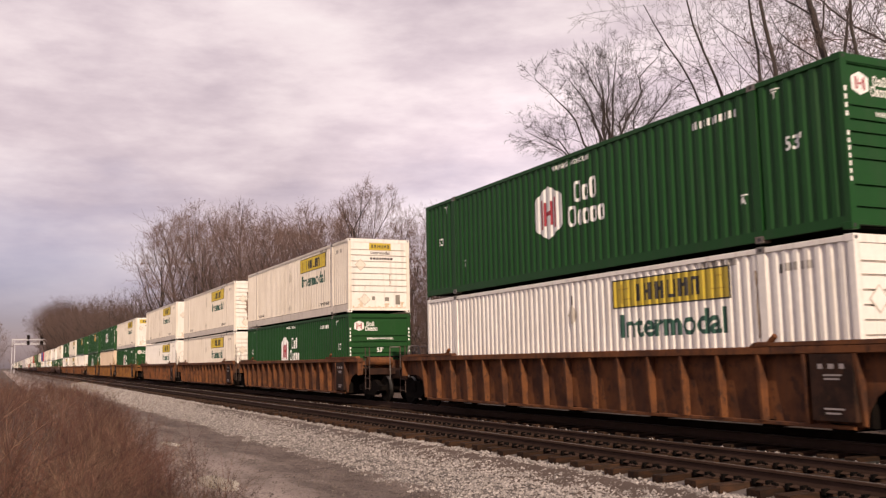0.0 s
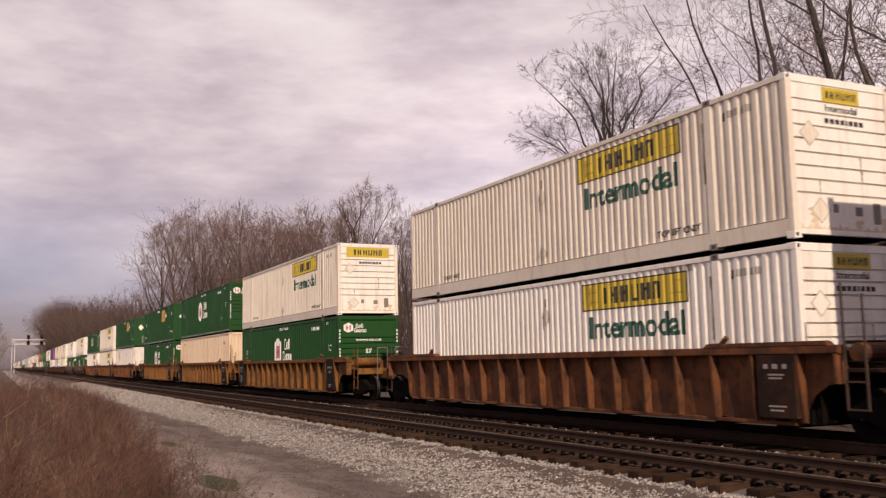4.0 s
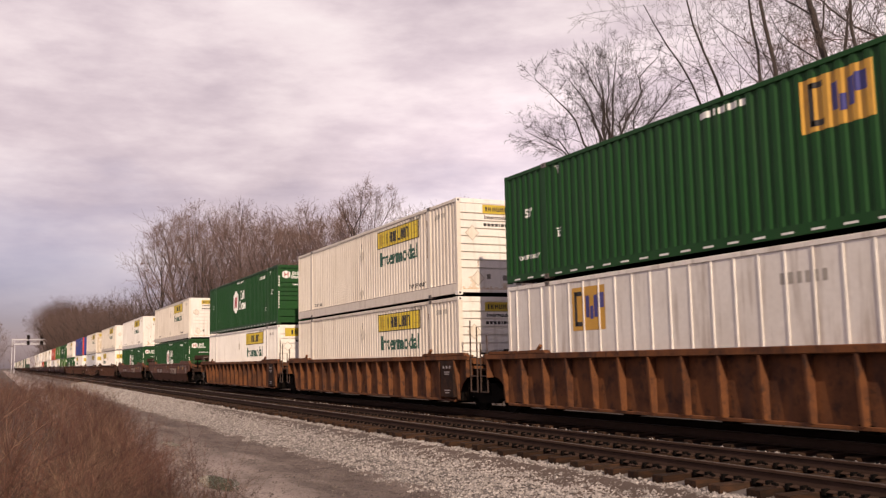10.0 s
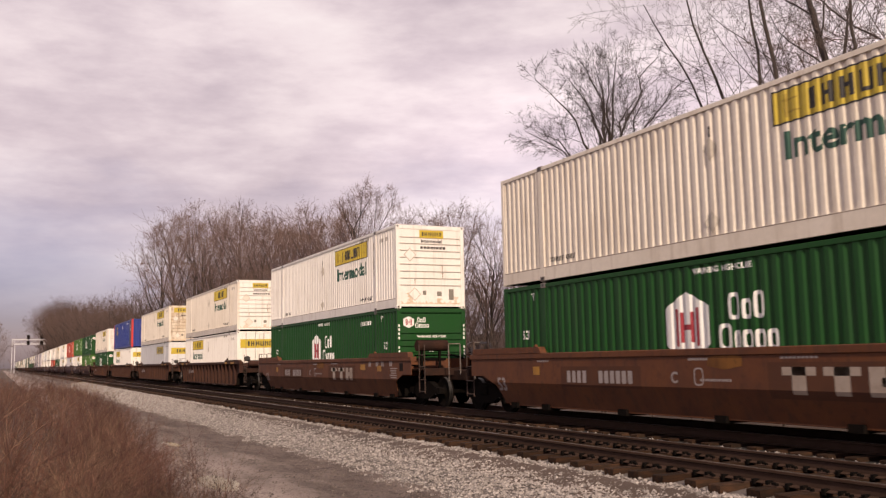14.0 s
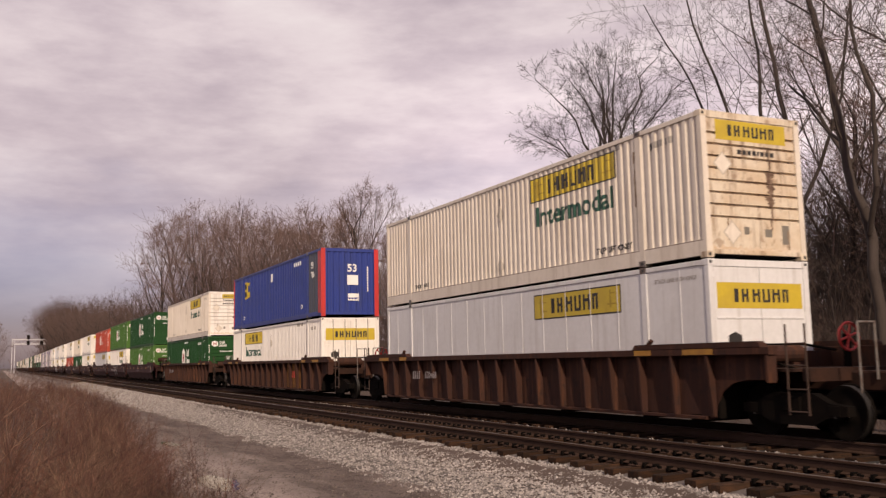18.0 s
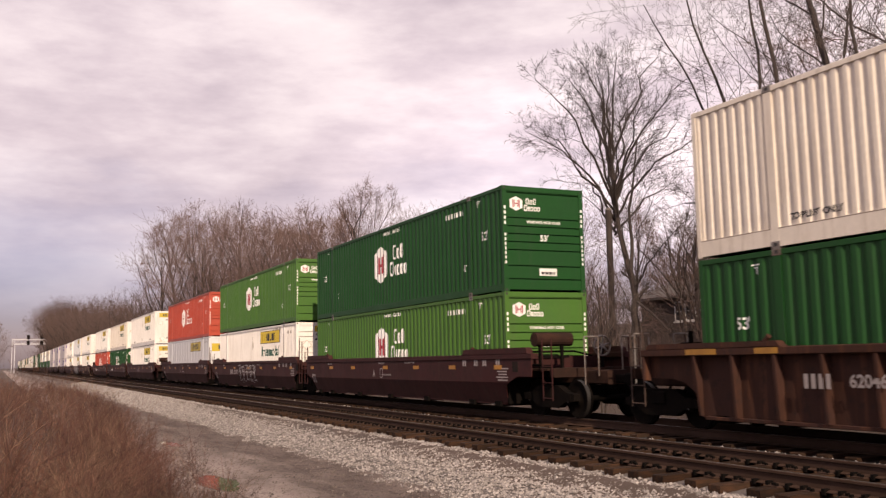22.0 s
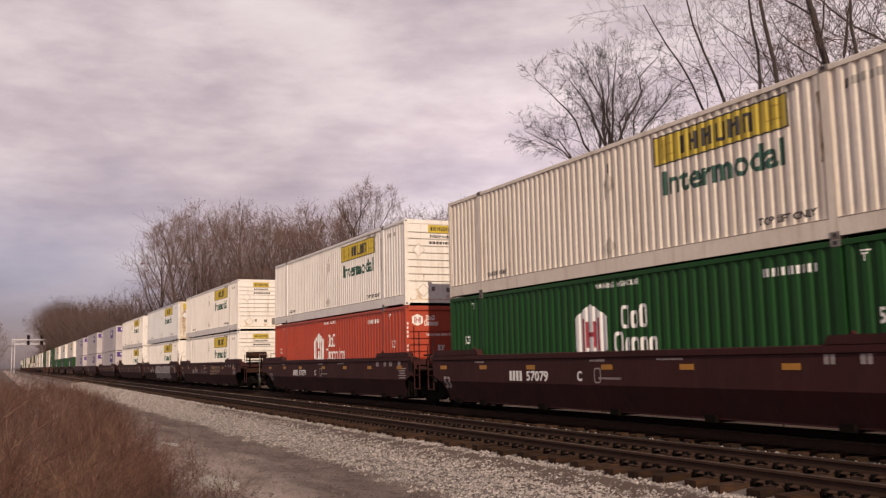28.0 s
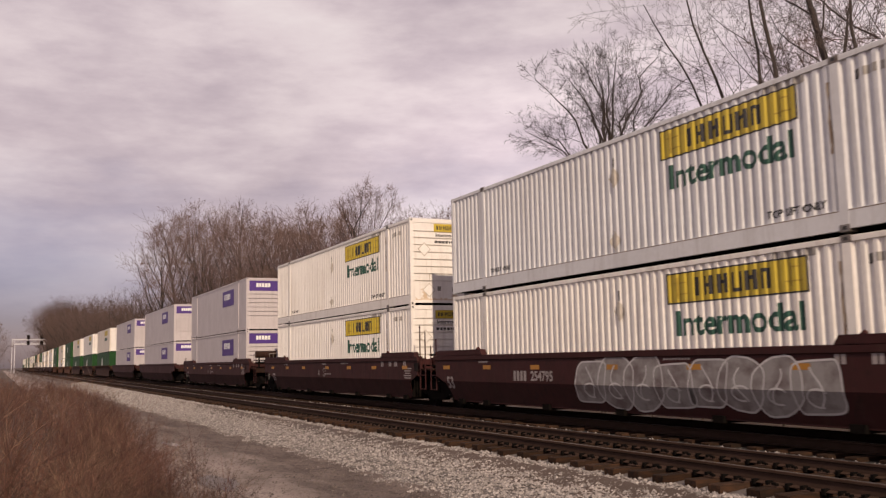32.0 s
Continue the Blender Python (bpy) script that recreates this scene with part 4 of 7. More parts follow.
def car(style, lead_truck, far):
    """One well, between two trucks. style: (steel, ribbed, label)."""
    mat, ribbed, words, extra = style
    top = new("well_car")
    tagged(top, words, "rail car", "cars of the train")
    grime_mat = mat if mat == car_yellow else grimy_end
    front = 9.66 if lead_truck else 8.95
    back = 9.66 if extra.get("tail") else 8.95
    taper = [(8.13, 0.29), (8.17, 0.52), (8.32, 0.76), (8.6, 0.93), (8.95, 1.00)]
    outline = [(-8.13, 0.29)] + taper + [(front, 1.00), (front, 1.46), (-back, 1.46), (-back, 1.00)] + [(-a, b) for a, b in reversed(taper[1:])]
    outline = [p for k, p in enumerate(outline) if p != outline[k - 1]]
    for s in (-1, 1):
        y = s * SIDE_Y
        inner = s * (SIDE_Y - 0.19)
        if ribbed:
            part("side_sill", Shape().extrude_y(outline, min(inner, inner - s * 0.025), max(inner, inner - s * 0.025)), mat, top)
        else:
            # smooth sides fold inwards below the belt
            sill = Shape()
            rows = [(0.29, 8.13, 8.13), (0.52, 8.17, 8.17), (0.76, 8.32, 8.32), (FOLD_Z, 8.5, 8.5), (1.00, 8.95, 8.95), (1.001, front, back), (1.46, front, back)]
            for deep in (0.0, 0.025):
                for z, f, b in rows:
                    sill.v += [(f, s * (side_plane(z) - deep), z), (-b, s * (side_plane(z) - deep), z)]
            n = len(rows)
            for k in range(n - 1):
                for a in (0, 2 * n):
                    sill.f.append((a + 2 * k, a + 2 * k + 1, a + 2 * k + 3, a + 2 * k + 2))
                for a in (0, 1):
                    sill.f.append((2 * k + a, 2 * k + 2 + a, 2 * n + 2 * k + 2 + a, 2 * n + 2 * k + a))
            sill.f.append((0, 1, 2 * n + 1, 2 * n))
            part("side_sill", sill, mat, top)
        part("top_chord", Shape().box(-back - 0.04, front + 0.04, y, s * (SIDE_Y - 0.21), 1.44, 1.58, 0.015), mat, top)
        for e, far_end in () if far else ((-1, back - 0.15), (1, front - 0.15)):
            up = 1.58 + extra.get("cap", 0.15)
            ring = [(5.92, 1.58), (far_end, 1.58), (far_end - 0.02, up - 0.04), (far_end - 0.10, up), (6.02, up)]
            part("raised_end_cap", Shape().extrude_y([(e * a, b) for a, b in ring][::e], min(y + s * 0.006, s * 1.36), max(y + s * 0.006, s * 1.36)), mat, top)
        part("bottom_chord", Shape().box(-7.95, 7.95, s * (SIDE_Y - (0.10 if ribbed else 0.255)), s * (SIDE_Y - 0.33), 0.25, 0.315, 0.01), mat, top)
        for i in range(17) if ribbed and not far and s < 0 else ():
            x = -8.12 + i * 1.015
            low = 0.05 if 0 < i < 16 else 0.12
            part("side_rib", Shape().add(
                [(x - 0.03, y, 1.44), (x + 0.03, y, 1.44), (x + 0.03, inner, 1.44), (x - 0.03, inner, 1.44),
                 (x - 0.03, s * (SIDE_Y - low), 0.316), (x + 0.03, s * (SIDE_Y - low), 0.316), (x + 0.03, inner, 0.316), (x - 0.03, inner, 0.316)],
                [(0, 1, 2, 3), (7, 6, 5, 4), (0, 4, 5, 1), (1, 5, 6, 2), (2, 6, 7, 3), (3, 7, 4, 0)]), mat, top)
        for e, reach in ((1, front), (-1, back)) if ribbed and not far else ():
            part("end_flange", Shape().box(e * (reach - 0.05), e * reach, y, inner, 0.96, 1.44), mat, top)
    well = Shape()
    for x in (-7.6, -6.1, -3.0, 0.0, 3.0, 6.1, 7.6):
        well.box(x - 0.15, x + 0.15, -1.35, 1.35, 0.20, 0.335)
    well.box(-7.7, 7.7, -0.12, 0.12, 0.24, 0.33)
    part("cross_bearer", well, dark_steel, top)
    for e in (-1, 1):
        # added panel in the shade-dark steel, so the arch stays dark inside
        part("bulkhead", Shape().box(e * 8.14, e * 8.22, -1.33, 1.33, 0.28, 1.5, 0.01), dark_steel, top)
        part("end_plate", Shape().box(e * 8.35, e * 8.5, -1.33, 1.33, 0.95, 1.5, 0.01), mat, top)
        reach = (11.2 if lead_truck else 9.55) if e > 0 else (11.2 if extra.get("tail") else 9.55)
        part("centre_sill", Shape().box(e * 8.4, e * reach, -0.32, 0.32, 0.80, 1.14, 0.03), grime_mat, top)
        part("end_deck", Shape().box(e * 8.5, e * min(reach, 9.9), -1.25, 1.25, 1.14, 1.19), grime_mat, top)
        if reach > 10:
            cp = part("coupler", Shape().box(e * 11.2, e * 11.62, -0.09, 0.09, 0.83, 1.03, 0.03), dark_steel, top)
            part("knuckle", Shape().box(e * 11.62, e * 11.85, -0.14, 0.14, 0.79, 1.07, 0.04), dark_steel, cp)
            part("end_beam", Shape().box(e * 10.2, e * 10.35, -1.3, 1.3, 0.98, 1.20, 0.02), grime_mat, top)
            if not far:
                for s in (-1, 1):
                    ld = part("ladder", Shape().box(e * 10.30, e * 10.325, s * 1.30, s * 1.325, 0.42, 1.95).box(e * 9.875, e * 9.90, s * 1.30, s * 1.325, 0.42, 1.95), extra.get("rail", mat), top)
                    for z in (0.48, 0.85, 1.25, 1.62) if s < 0 else ():
                        part("rung", Shape().tube((e * 9.88, s * 1.32, z), (e * 10.32, s * 1.32, z), 0.014, k=6), extra.get("rail", mat), ld)
                    part("grab_iron", Shape().tube((e * 10.9, s * 0.75, 0.75), (e * 10.9, s * 0.75, 1.95), 0.018, k=6).tube((e * 10.9, s * 0.75, 1.95), (e * 10.9, s * 0.35, 1.95), 0.018, k=6).tube((e * 10.9, s * 0.35, 1.95), (e * 10.9, s * 0.35, 1.0), 0.018, k=6), steel, top)
                hose = Shape()
                pts = [(e * 11.0, 0.35, 0.85), (e * 11.3, 0.37, 0.55), (e * 11.7, 0.36, 0.42), (e * 12.0, 0.3, 0.5)]
                for a, b in zip(pts, pts[1:]):
                    hose.tube(a, b, 0.03, k=6)
                part("brake_hose", hose, black_panel, top)
        elif not far:
            for s in (-1, 1):
                tall = 2.55 if e > 0 else 2.1
                stair = part("corner_stair", Shape().box(e * 9.03, e * 9.06, s * 1.42, s * 1.45, 0.55, tall).box(e * 9.42, e * 9.45, s * 1.42, s * 1.45, 0.55, tall - 0.2), extra.get("rail", mat), top)
                for z in (0.55, 0.98, 1.50) if s < 0 else ():
                    part("rung", Shape().box(e * 9.06, e * 9.42, s * 1.42, s * 1.445, z, z + 0.03), extra.get("rail", mat), stair)
            part("hinge_block", Shape().box(e * 9.3, e * 9.72, -0.5, 0.5, 0.78, 1.25, 0.06), dark_steel, top)
    if not far:
        # brake gear on the decks
        part("air_reservoir", Shape().tube((-9.0, -0.95, 1.42), (-9.0, 0.35, 1.42), 0.21, k=14), dark_steel, top)
        part("valve_block", Shape().box(-9.4, -9.15, -0.75, -0.35, 1.19, 1.72, 0.04).tube((-9.28, -0.55, 1.72), (-9.28, -0.55, 1.95), 0.05, k=8), dark_steel, top)
        pipe = Shape()
        for a, b in (((8.55, -1.1, 1.30), (9.5, -1.1, 1.28)), ((9.5, -1.1, 1.28), (9.55, -0.5, 1.1)), ((8.6, 0.5, 1.62), (9.3, 0.55, 1.5)), ((8.6, -0.9, 1.62), (8.6, 0.5, 1.62))):
            pipe.tube(a, b, 0.028, k=6)
        part("brake_pipe", pipe, dark_steel, top)
        if ribbed or not lead_truck:
            part("brake_cylinder", Shape().tube((8.75, -0.8, 1.45), (8.75, 0.2, 1.45), 0.16, k=14), mat, top)
        else:
            part("brake_cylinder", Shape().tube((9.0, -1.0, 1.93), (9.0, 0.1, 1.93), 0.18, k=16), grime_mat, top)
            part("cylinder_bracket", Shape().box(8.96, 9.04, -0.85, -0.78, 1.19, 1.80).box(8.96, 9.04, -0.2, -0.13, 1.19, 1.80).box(8.9, 8.95, -1.0, 0.1, 1.45, 1.52), dark_steel, top)
        wheel = Shape()
        for i in range(16):
            a, b = 2 * math.pi * i / 16, 2 * math.pi * (i + 1) / 16
            wheel.tube((9.3, 0.9 + 0.26 * math.cos(a), 1.75 + 0.26 * math.sin(a)), (9.3, 0.9 + 0.26 * math.cos(b), 1.75 + 0.26 * math.sin(b)), 0.026, k=5)
        for a in (0.3, 1.35, 2.4):
            wheel.tube((9.3, 0.9 + 0.26 * math.cos(a), 1.75 + 0.26 * math.sin(a)), (9.3, 0.9 - 0.26 * math.cos(a), 1.75 - 0.26 * math.sin(a)), 0.022, k=5)
        part("brake_wheel", wheel, extra.get("brake", steel), top)
        part("brake_stand", Shape().box(9.2, 9.28, 0.84, 0.96, 1.19, 1.8), dark_steel, top)
        for x in (6.35, -6.35):
            part("lock_lever", Shape().box(x - 0.25, x + 0.05, -SIDE_Y - 0.01, -SIDE_Y + 0.1, 1.58, 1.66, 0.01).tube((x, -SIDE_Y + 0.05, 1.64), (x + 0.15, -SIDE_Y + 0.05, 1.76), 0.05, k=7), mat, top)
        # stencils
        y = -SIDE_Y - 0.003

        def stencil(name, flat, x, z, m, deep=0.0):
            if ribbed:
                part(name, Shape().add([(v[0] + x, y + deep, v[1] + z) for v in flat[0]], flat[1]), m, top)
                return
            bm = bmesh.new()
            made = [bm.verts.new((v[0] + x, 0.0, v[1] + z)) for v in flat[0]]
            for q in flat[1]:
                if len(set(q)) > 2:
                    bm.faces.new([made[k] for k in q])
            bmesh.ops.bisect_plane(bm, geom=bm.verts[:] + bm.edges[:] + bm.faces[:], plane_co=(0, 0, FOLD_Z), plane_no=(0, 0, 1))
            for v in bm.verts:
                v.co.y = -side_plane(v.co.z) - 0.004 + deep
            me = bpy.data.meshes.new(name)
            bm.to_mesh(me)
            bm.free()
            me.materials.append(m)
            part(name, me, m, top)

        def strokes(name, lines, w, m, deep=0.0):
            """Sprayed lines, each a row of points."""
            for way in lines:
                vs, fs = [], []
                for (a, b), (p, q) in zip(way, way[1:]):
                    n = max(1e-6, math.hypot(p - a, q - b))
                    u, t = -(q - b) / n * w, (p - a) / n * w
                    k = len(vs)
                    vs += [(a - u, b - t, 0), (a + u, b + t, 0), (p + u, q + t, 0), (p - u, q - t, 0)]
                    fs.append((k, k + 1, k + 2, k + 3))
                stencil(name, (vs, fs), 0.0, 0.0, m, deep)

        if ribbed:
            for x in () if extra.get("no_panel") else (7.66, -7.3) if extra.get("number") else (7.66,):
                part("stencil_panel", Shape().box(x - 0.42, x + 0.42, -SIDE_Y + 0.006, -SIDE_Y + 0.18, 0.38, 1.435), extra.get("panel", brown_panel), top, "dark stencilled panel")
                stencil("stencil", joined((bars([0.1, 0.12, 0.1], 0.08, 0.1), 0, 0.32), (rect(0.36, 0.03), 0.02, 0.18), (rect(0.3, 0.03), 0, 0.12), (rect(0.4, 0.03), 0.02, -0.35), (rect(0.3, 0.03), 0, -0.42)), x, 0.92, faded_white, 0.006)
                if extra.get("number"):
                    part("chord_patch", Shape().box(x - 0.42, x + 0.42, -SIDE_Y - 0.004, -SIDE_Y + 0.02, 1.43, 1.60), black_panel, top, "black painted patch")
            if extra.get("number"):
                stencil("car_number", text_mesh(extra["number"], 0.30), -7.3, 0.70, faded_white, 0.005)
            if extra.get("wide_number"):
                stencil("car_number", joined((bars([0.09] * 4, 0.24, 0.06), -0.6, 0), (text_mesh(extra["wide_number"], 0.28), 0.45, 0)), -4.6, 1.0, faded_white, 0.02)
            if extra.get("patch"):
                for a, b in ((3.25, 4.24), (4.32, 5.30)):
                    part("repainted_panel", Shape().box(a, b, -SIDE_Y + 0.15, -SIDE_Y + 0.17, 0.34, 1.43), car_yellow, top, "yellow repainted panel")
                part("brand_stripe", Shape().box(4.05, 4.24, -SIDE_Y + 0.146, -SIDE_Y + 0.149, 0.78, 1.08), red, top)
                part("brand_stripe", Shape().box(4.32, 4.50, -SIDE_Y + 0.146, -SIDE_Y + 0.149, 0.78, 1.08), red, top)
                part("brand_mark", Shape().box(3.75, 3.98, -SIDE_Y + 0.146, -SIDE_Y + 0.149, 0.98, 1.06).box(3.83, 3.90, -SIDE_Y + 0.146, -SIDE_Y + 0.149, 0.76, 0.98), brown_panel, top)
                part("brand_mark", Shape().box(4.62, 4.68, -SIDE_Y + 0.146, -SIDE_Y + 0.149, 0.76, 1.06).box(4.78, 4.84, -SIDE_Y + 0.146, -SIDE_Y + 0.149, 0.76, 1.06), brown_panel, top)
            if extra.get("no_panel"):
                for x, w in ((7.9, 0.42), (6.25, 0.27), (-7.9, 0.42), (-6.25, 0.27)):
                    part("side_reflector", Shape().box(x - w, x + w, -SIDE_Y - 0.004, -SIDE_Y + 0.02, 1.46, 1.565), strip_yellow, top, "weathered yellow strip")
        else:
            face = -side_plane(1.2)
            for x in ((-8.2, -5.7, -3.2, 0.0, 2.6, 5.2, 7.95) if extra.get("reflectors") else ()):
                part("side_reflector", Shape().box(x - 0.2, x + 0.2, face - 0.008, face + 0.01, 1.18, 1.29), reflector, top, "yellow reflective strip")
            # rows of small stencils near the leading end and along the top
            stencil("stencil", joined((bars([0.1, 0.09], 0.16, 0.03), 6.0, 0.30), (bars([0.1, 0.09], 0.16, 0.03), 6.7, 0.30), (bars([0.1, 0.09], 0.16, 0.03), 7.2, 0.30), (bars([0.1, 0.09], 0.17, 0.03), 7.95, 0.31)), 0.0, 1.05, faded_white)
            stencil("stencil", joined(*[(rect(0.62 - 0.1 * (k % 3), 0.035), 8.2 - 0.03 * (k % 2), 0.18 - 0.075 * k) for k in range(5)]), 0.0, 1.02, faded_white)
            stencil("stencil", joined((bars([0.06] * 7, 0.05, 0.02), -0.35, 0.33), (bars([0.05] * 12, 0.045, 0.02), 0.1, -0.06), (bars([0.06] * 9, 0.04, 0.03), 2.1, 0.34), (bars([0.06] * 6, 0.05, 0.03), -5.9, 0.33)), 0.0, 1.05, faded_white)
            stencil("stencil", ring_block(0.26, 0.34, 0.03), -0.35, 0.88, faded_white)
            stencil("stencil", text_mesh("53", 0.46), -7.97, 0.78, faded_white)
            part("placard_frame", Shape().box(8.72, 9.0, face - 0.008, face + 0.01, 1.12, 1.38), black_panel, top)
            stencil("unit_letter", text_mesh(extra.get("letter", "C"), 0.30), -1.05, 1.02, white if extra.get("wide_number") == "57079" else faded_white)
            if extra.get("wide_number"):
                stencil("car_number", joined((bars([0.12] * 4, 0.25, 0.05), -0.62, 0), (fitted(extra["wide_number"], 1.02, 0.25), 0.42, 0)), -3.32, 1.02, white if extra["wide_number"] == "57079" else faded_white)
            if extra.get("big_word"):
                if extra["word_mat"] == faded_gold:
                    # slanted outlined blocks over a wedge
                    for k in range(4):
                        rg = [(a + 0.25 * (b - 0.13), b) for a, b in ((0, 0), (0.60, 0), (0.60, 0.36), (0, 0.36))]
                        rg += [(a + 0.25 * (b - 0.13), b) for a, b in ((0.16, 0.10), (0.44, 0.10), (0.44, 0.26), (0.16, 0.26))]
                        stencil("brand_block", ([(a, b, 0) for a, b in rg], [(0, 1, 5, 4), (1, 2, 6, 5), (2, 3, 7, 6), (3, 0, 4, 7)]), 1.72 + k * 0.69, 0.97, extra["word_mat"])
                    stencil("brand_wedge", ([(1.58, 0.80, 0), (3.9, 0.88, 0), (3.9, 0.92, 0), (1.62, 0.92, 0)], [(0, 1, 2, 3)]), 0.0, 0.0, extra["word_mat"])
                else:
                    stencil("dark_patch", rect(3.1, 0.62), 2.95, 1.0, dull_patch)
                    for k in range(3):
                        stencil("brand_block", joined((rect(0.72, 0.14), 0, 0.16), (rect(0.30, 0.46), 0, 0)) if k < 2 else joined((rect(0.30, 0.46), -0.22, 0), (rect(0.30, 0.46), 0.22, 0), (rect(0.3, 0.14), 0, 0)), 2.08 + 0.87 * k, 1.0, extra["word_mat"], -0.003)
                    stencil("dark_patch", rect(3.0, 0.46), -3.6, 1.02, dull_patch)
                    stencil("car_number", joined((bars([0.14] * 4, 0.27, 0.07), -0.85, 0), (bars([0.15] * 6, 0.27, 0.06), 0.62, 0)), -3.6, 1.02, faded_white, -0.003)
                    stencil("oval_patch", hexagon(0.9, 0.3), 0.35, 1.33, car_yellow)
                    for k, (x, w) in enumerate(((5.3, 0.5), (6.9, 0.4), (-6.2, 0.3))):
                        stencil("bright_patch", rect(w, 0.2), x, 1.25 - 0.05 * k, strip_yellow)
            if extra.get("tag"):
                rnd = random.Random(9)
                x0, x1 = extra["tag"]
                lines = []
                for k in range(5):
                    x = x0 + (x1 - x0) * (k + 0.1) / 5
                    w = (x1 - x0) / 5
                    for shift in (0.0, 0.09):
                        lines.append([(x + shift, 1.36 - 0.1 * (k % 2)), (x + w * 0.55 + shift, 1.40 - rnd.uniform(0, 0.1)), (x + w * 0.20 + shift, 1.02 + rnd.uniform(-0.05, 0.05)), (x + w * 0.75 + shift, 1.06), (x + w * 0.25 + shift, 0.62 + rnd.uniform(-0.1, 0.1)), (x + w * 0.95 + shift, 0.42 + rnd.uniform(0, 0.25))])
                    lines.append([(x + w * 0.7, 1.41), (x + w * 0.75, 0.75), (x + w * 1.02, 0.98), (x + w * 0.9, 1.38)])
                lines.append([(x1 - 0.45, 1.40), (x1 - 0.15, 1.28), (x1 - 0.3, 0.80), (x1, 0.74), (x1 + 0.05, 0.46)])
                strokes("graffiti_line", lines, 0.012, line_white)
            if extra.get("graffiti"):
                rnd = random.Random(5)
                for k0, k1, n in extra["graffiti"]:
                    w = (k1 - k0) / n
                    for k in range(n):
                        x = k0 + w * (k + 0.5)
                        zc, hh = 0.90 + rnd.uniform(-0.04, 0.03), 0.50 + rnd.uniform(-0.05, 0.05)
                        blob = [(w * 0.60 * math.copysign(abs(math.cos(a)) ** 0.6, math.cos(a)) * (1 + 0.14 * math.sin(2 * a + k)) + 0.10 * math.sin(a), hh * math.copysign(abs(math.sin(a)) ** 0.6, math.sin(a)) * (1 + 0.14 * math.cos(2 * a + 2 * k)), 0) for a in (2 * math.pi * i / 22 for i in range(22))]
                        stencil("graffiti_fill", (blob, [tuple(range(22))]), x, zc, haze_white, -0.001 - 0.0012 * (k % 3))
                        ring = [(p[0] + x, p[1] + zc) for p in blob]
                        wave = [(x + 0.14 * math.sin(4.2 * i / 8 + k * 2.1), zc + hh * 1.3 * (i / 8 - 0.5)) for i in range(9)]
                        hook = [(x + w * 0.28 * math.cos(a), zc - hh * 0.35 + hh * 0.3 * math.sin(a)) for a in (0.6 + 4.4 * i / 9 for i in range(10))]
                        strokes("graffiti_line", [ring + ring[:1], wave, hook], 0.018, line_white, -0.006)
    truck(top, -TRUCK_X, far)
    if lead_truck:
        truck(top, TRUCK_X, far)
    return top


STYLES = {
    "yellow": (car_yellow, True, "yellow-brown rusty ribbed well car loaded with containers", {"rail": car_yellow, "number": "1251", "panel": black_panel, "cap": 0.06}),
    "brown": (car_brown, True, "rusty brown ribbed well car loaded with containers", {"rail": ladder_steel, "cap": 0.07}),
    "dark": (car_dark, True, "dark brown ribbed well car loaded with containers", {"rail": ladder_steel, "no_panel": True, "cap": 0.10, "wide_number": "620468", "brake": red}),
    "patched": (car_dark, True, "dark brown ribbed well car with one yellow panel", {"rail": ladder_steel, "no_panel": True, "cap": 0.10, "patch": True, "brake": red}),
    "smooth": (car_smooth, False, "smooth-sided brown well car loaded with containers", {"rail": ladder_steel, "big_word": True, "word_mat": plate_tan}),
    "maroon": (car_maroon, False, "smooth-sided maroon well car with yellow reflectors", {"rail": car_maroon, "reflectors": True, "letter": "A"}),
    "maroon_number": (car_maroon, False, "smooth-sided maroon well car with a white car number", {"rail": car_maroon, "reflectors": True, "wide_number": "57079", "letter": "C"}),
    "maroon_tag": (car_maroon, False, "smooth-sided maroon well car with a scrawled white tag", {"rail": car_maroon, "reflectors": True, "tag": (-2.4, 1.45), "wide_number": "253787"}),
    "maroon_word": (car_maroon, False, "smooth-sided maroon well car with an orange brand mark", {"rail": car_maroon, "reflectors": True, "wide_number": "254795", "big_word": True, "letter": "B", "word_mat": faded_gold}),
    "maroon_spray": (car_maroon, False, "smooth-sided maroon well car with silver graffiti", {"rail": car_maroon, "reflectors": True, "wide_number": "254795", "letter": "D", "graffiti": ((-1.34, 2.44, 4), (2.5, 5.92, 4))}),
}
CARS = {}


def well_car(style, lead, tail, far, m):
    key = (style, lead, tail, far)
    if key not in CARS:
        s = STYLES[style]
        CARS[key] = car((s[0], s[1], s[2], dict(s[3], tail=tail)), lead, far)
        return CARS[key]
    return copy_thing(CARS[key], m)


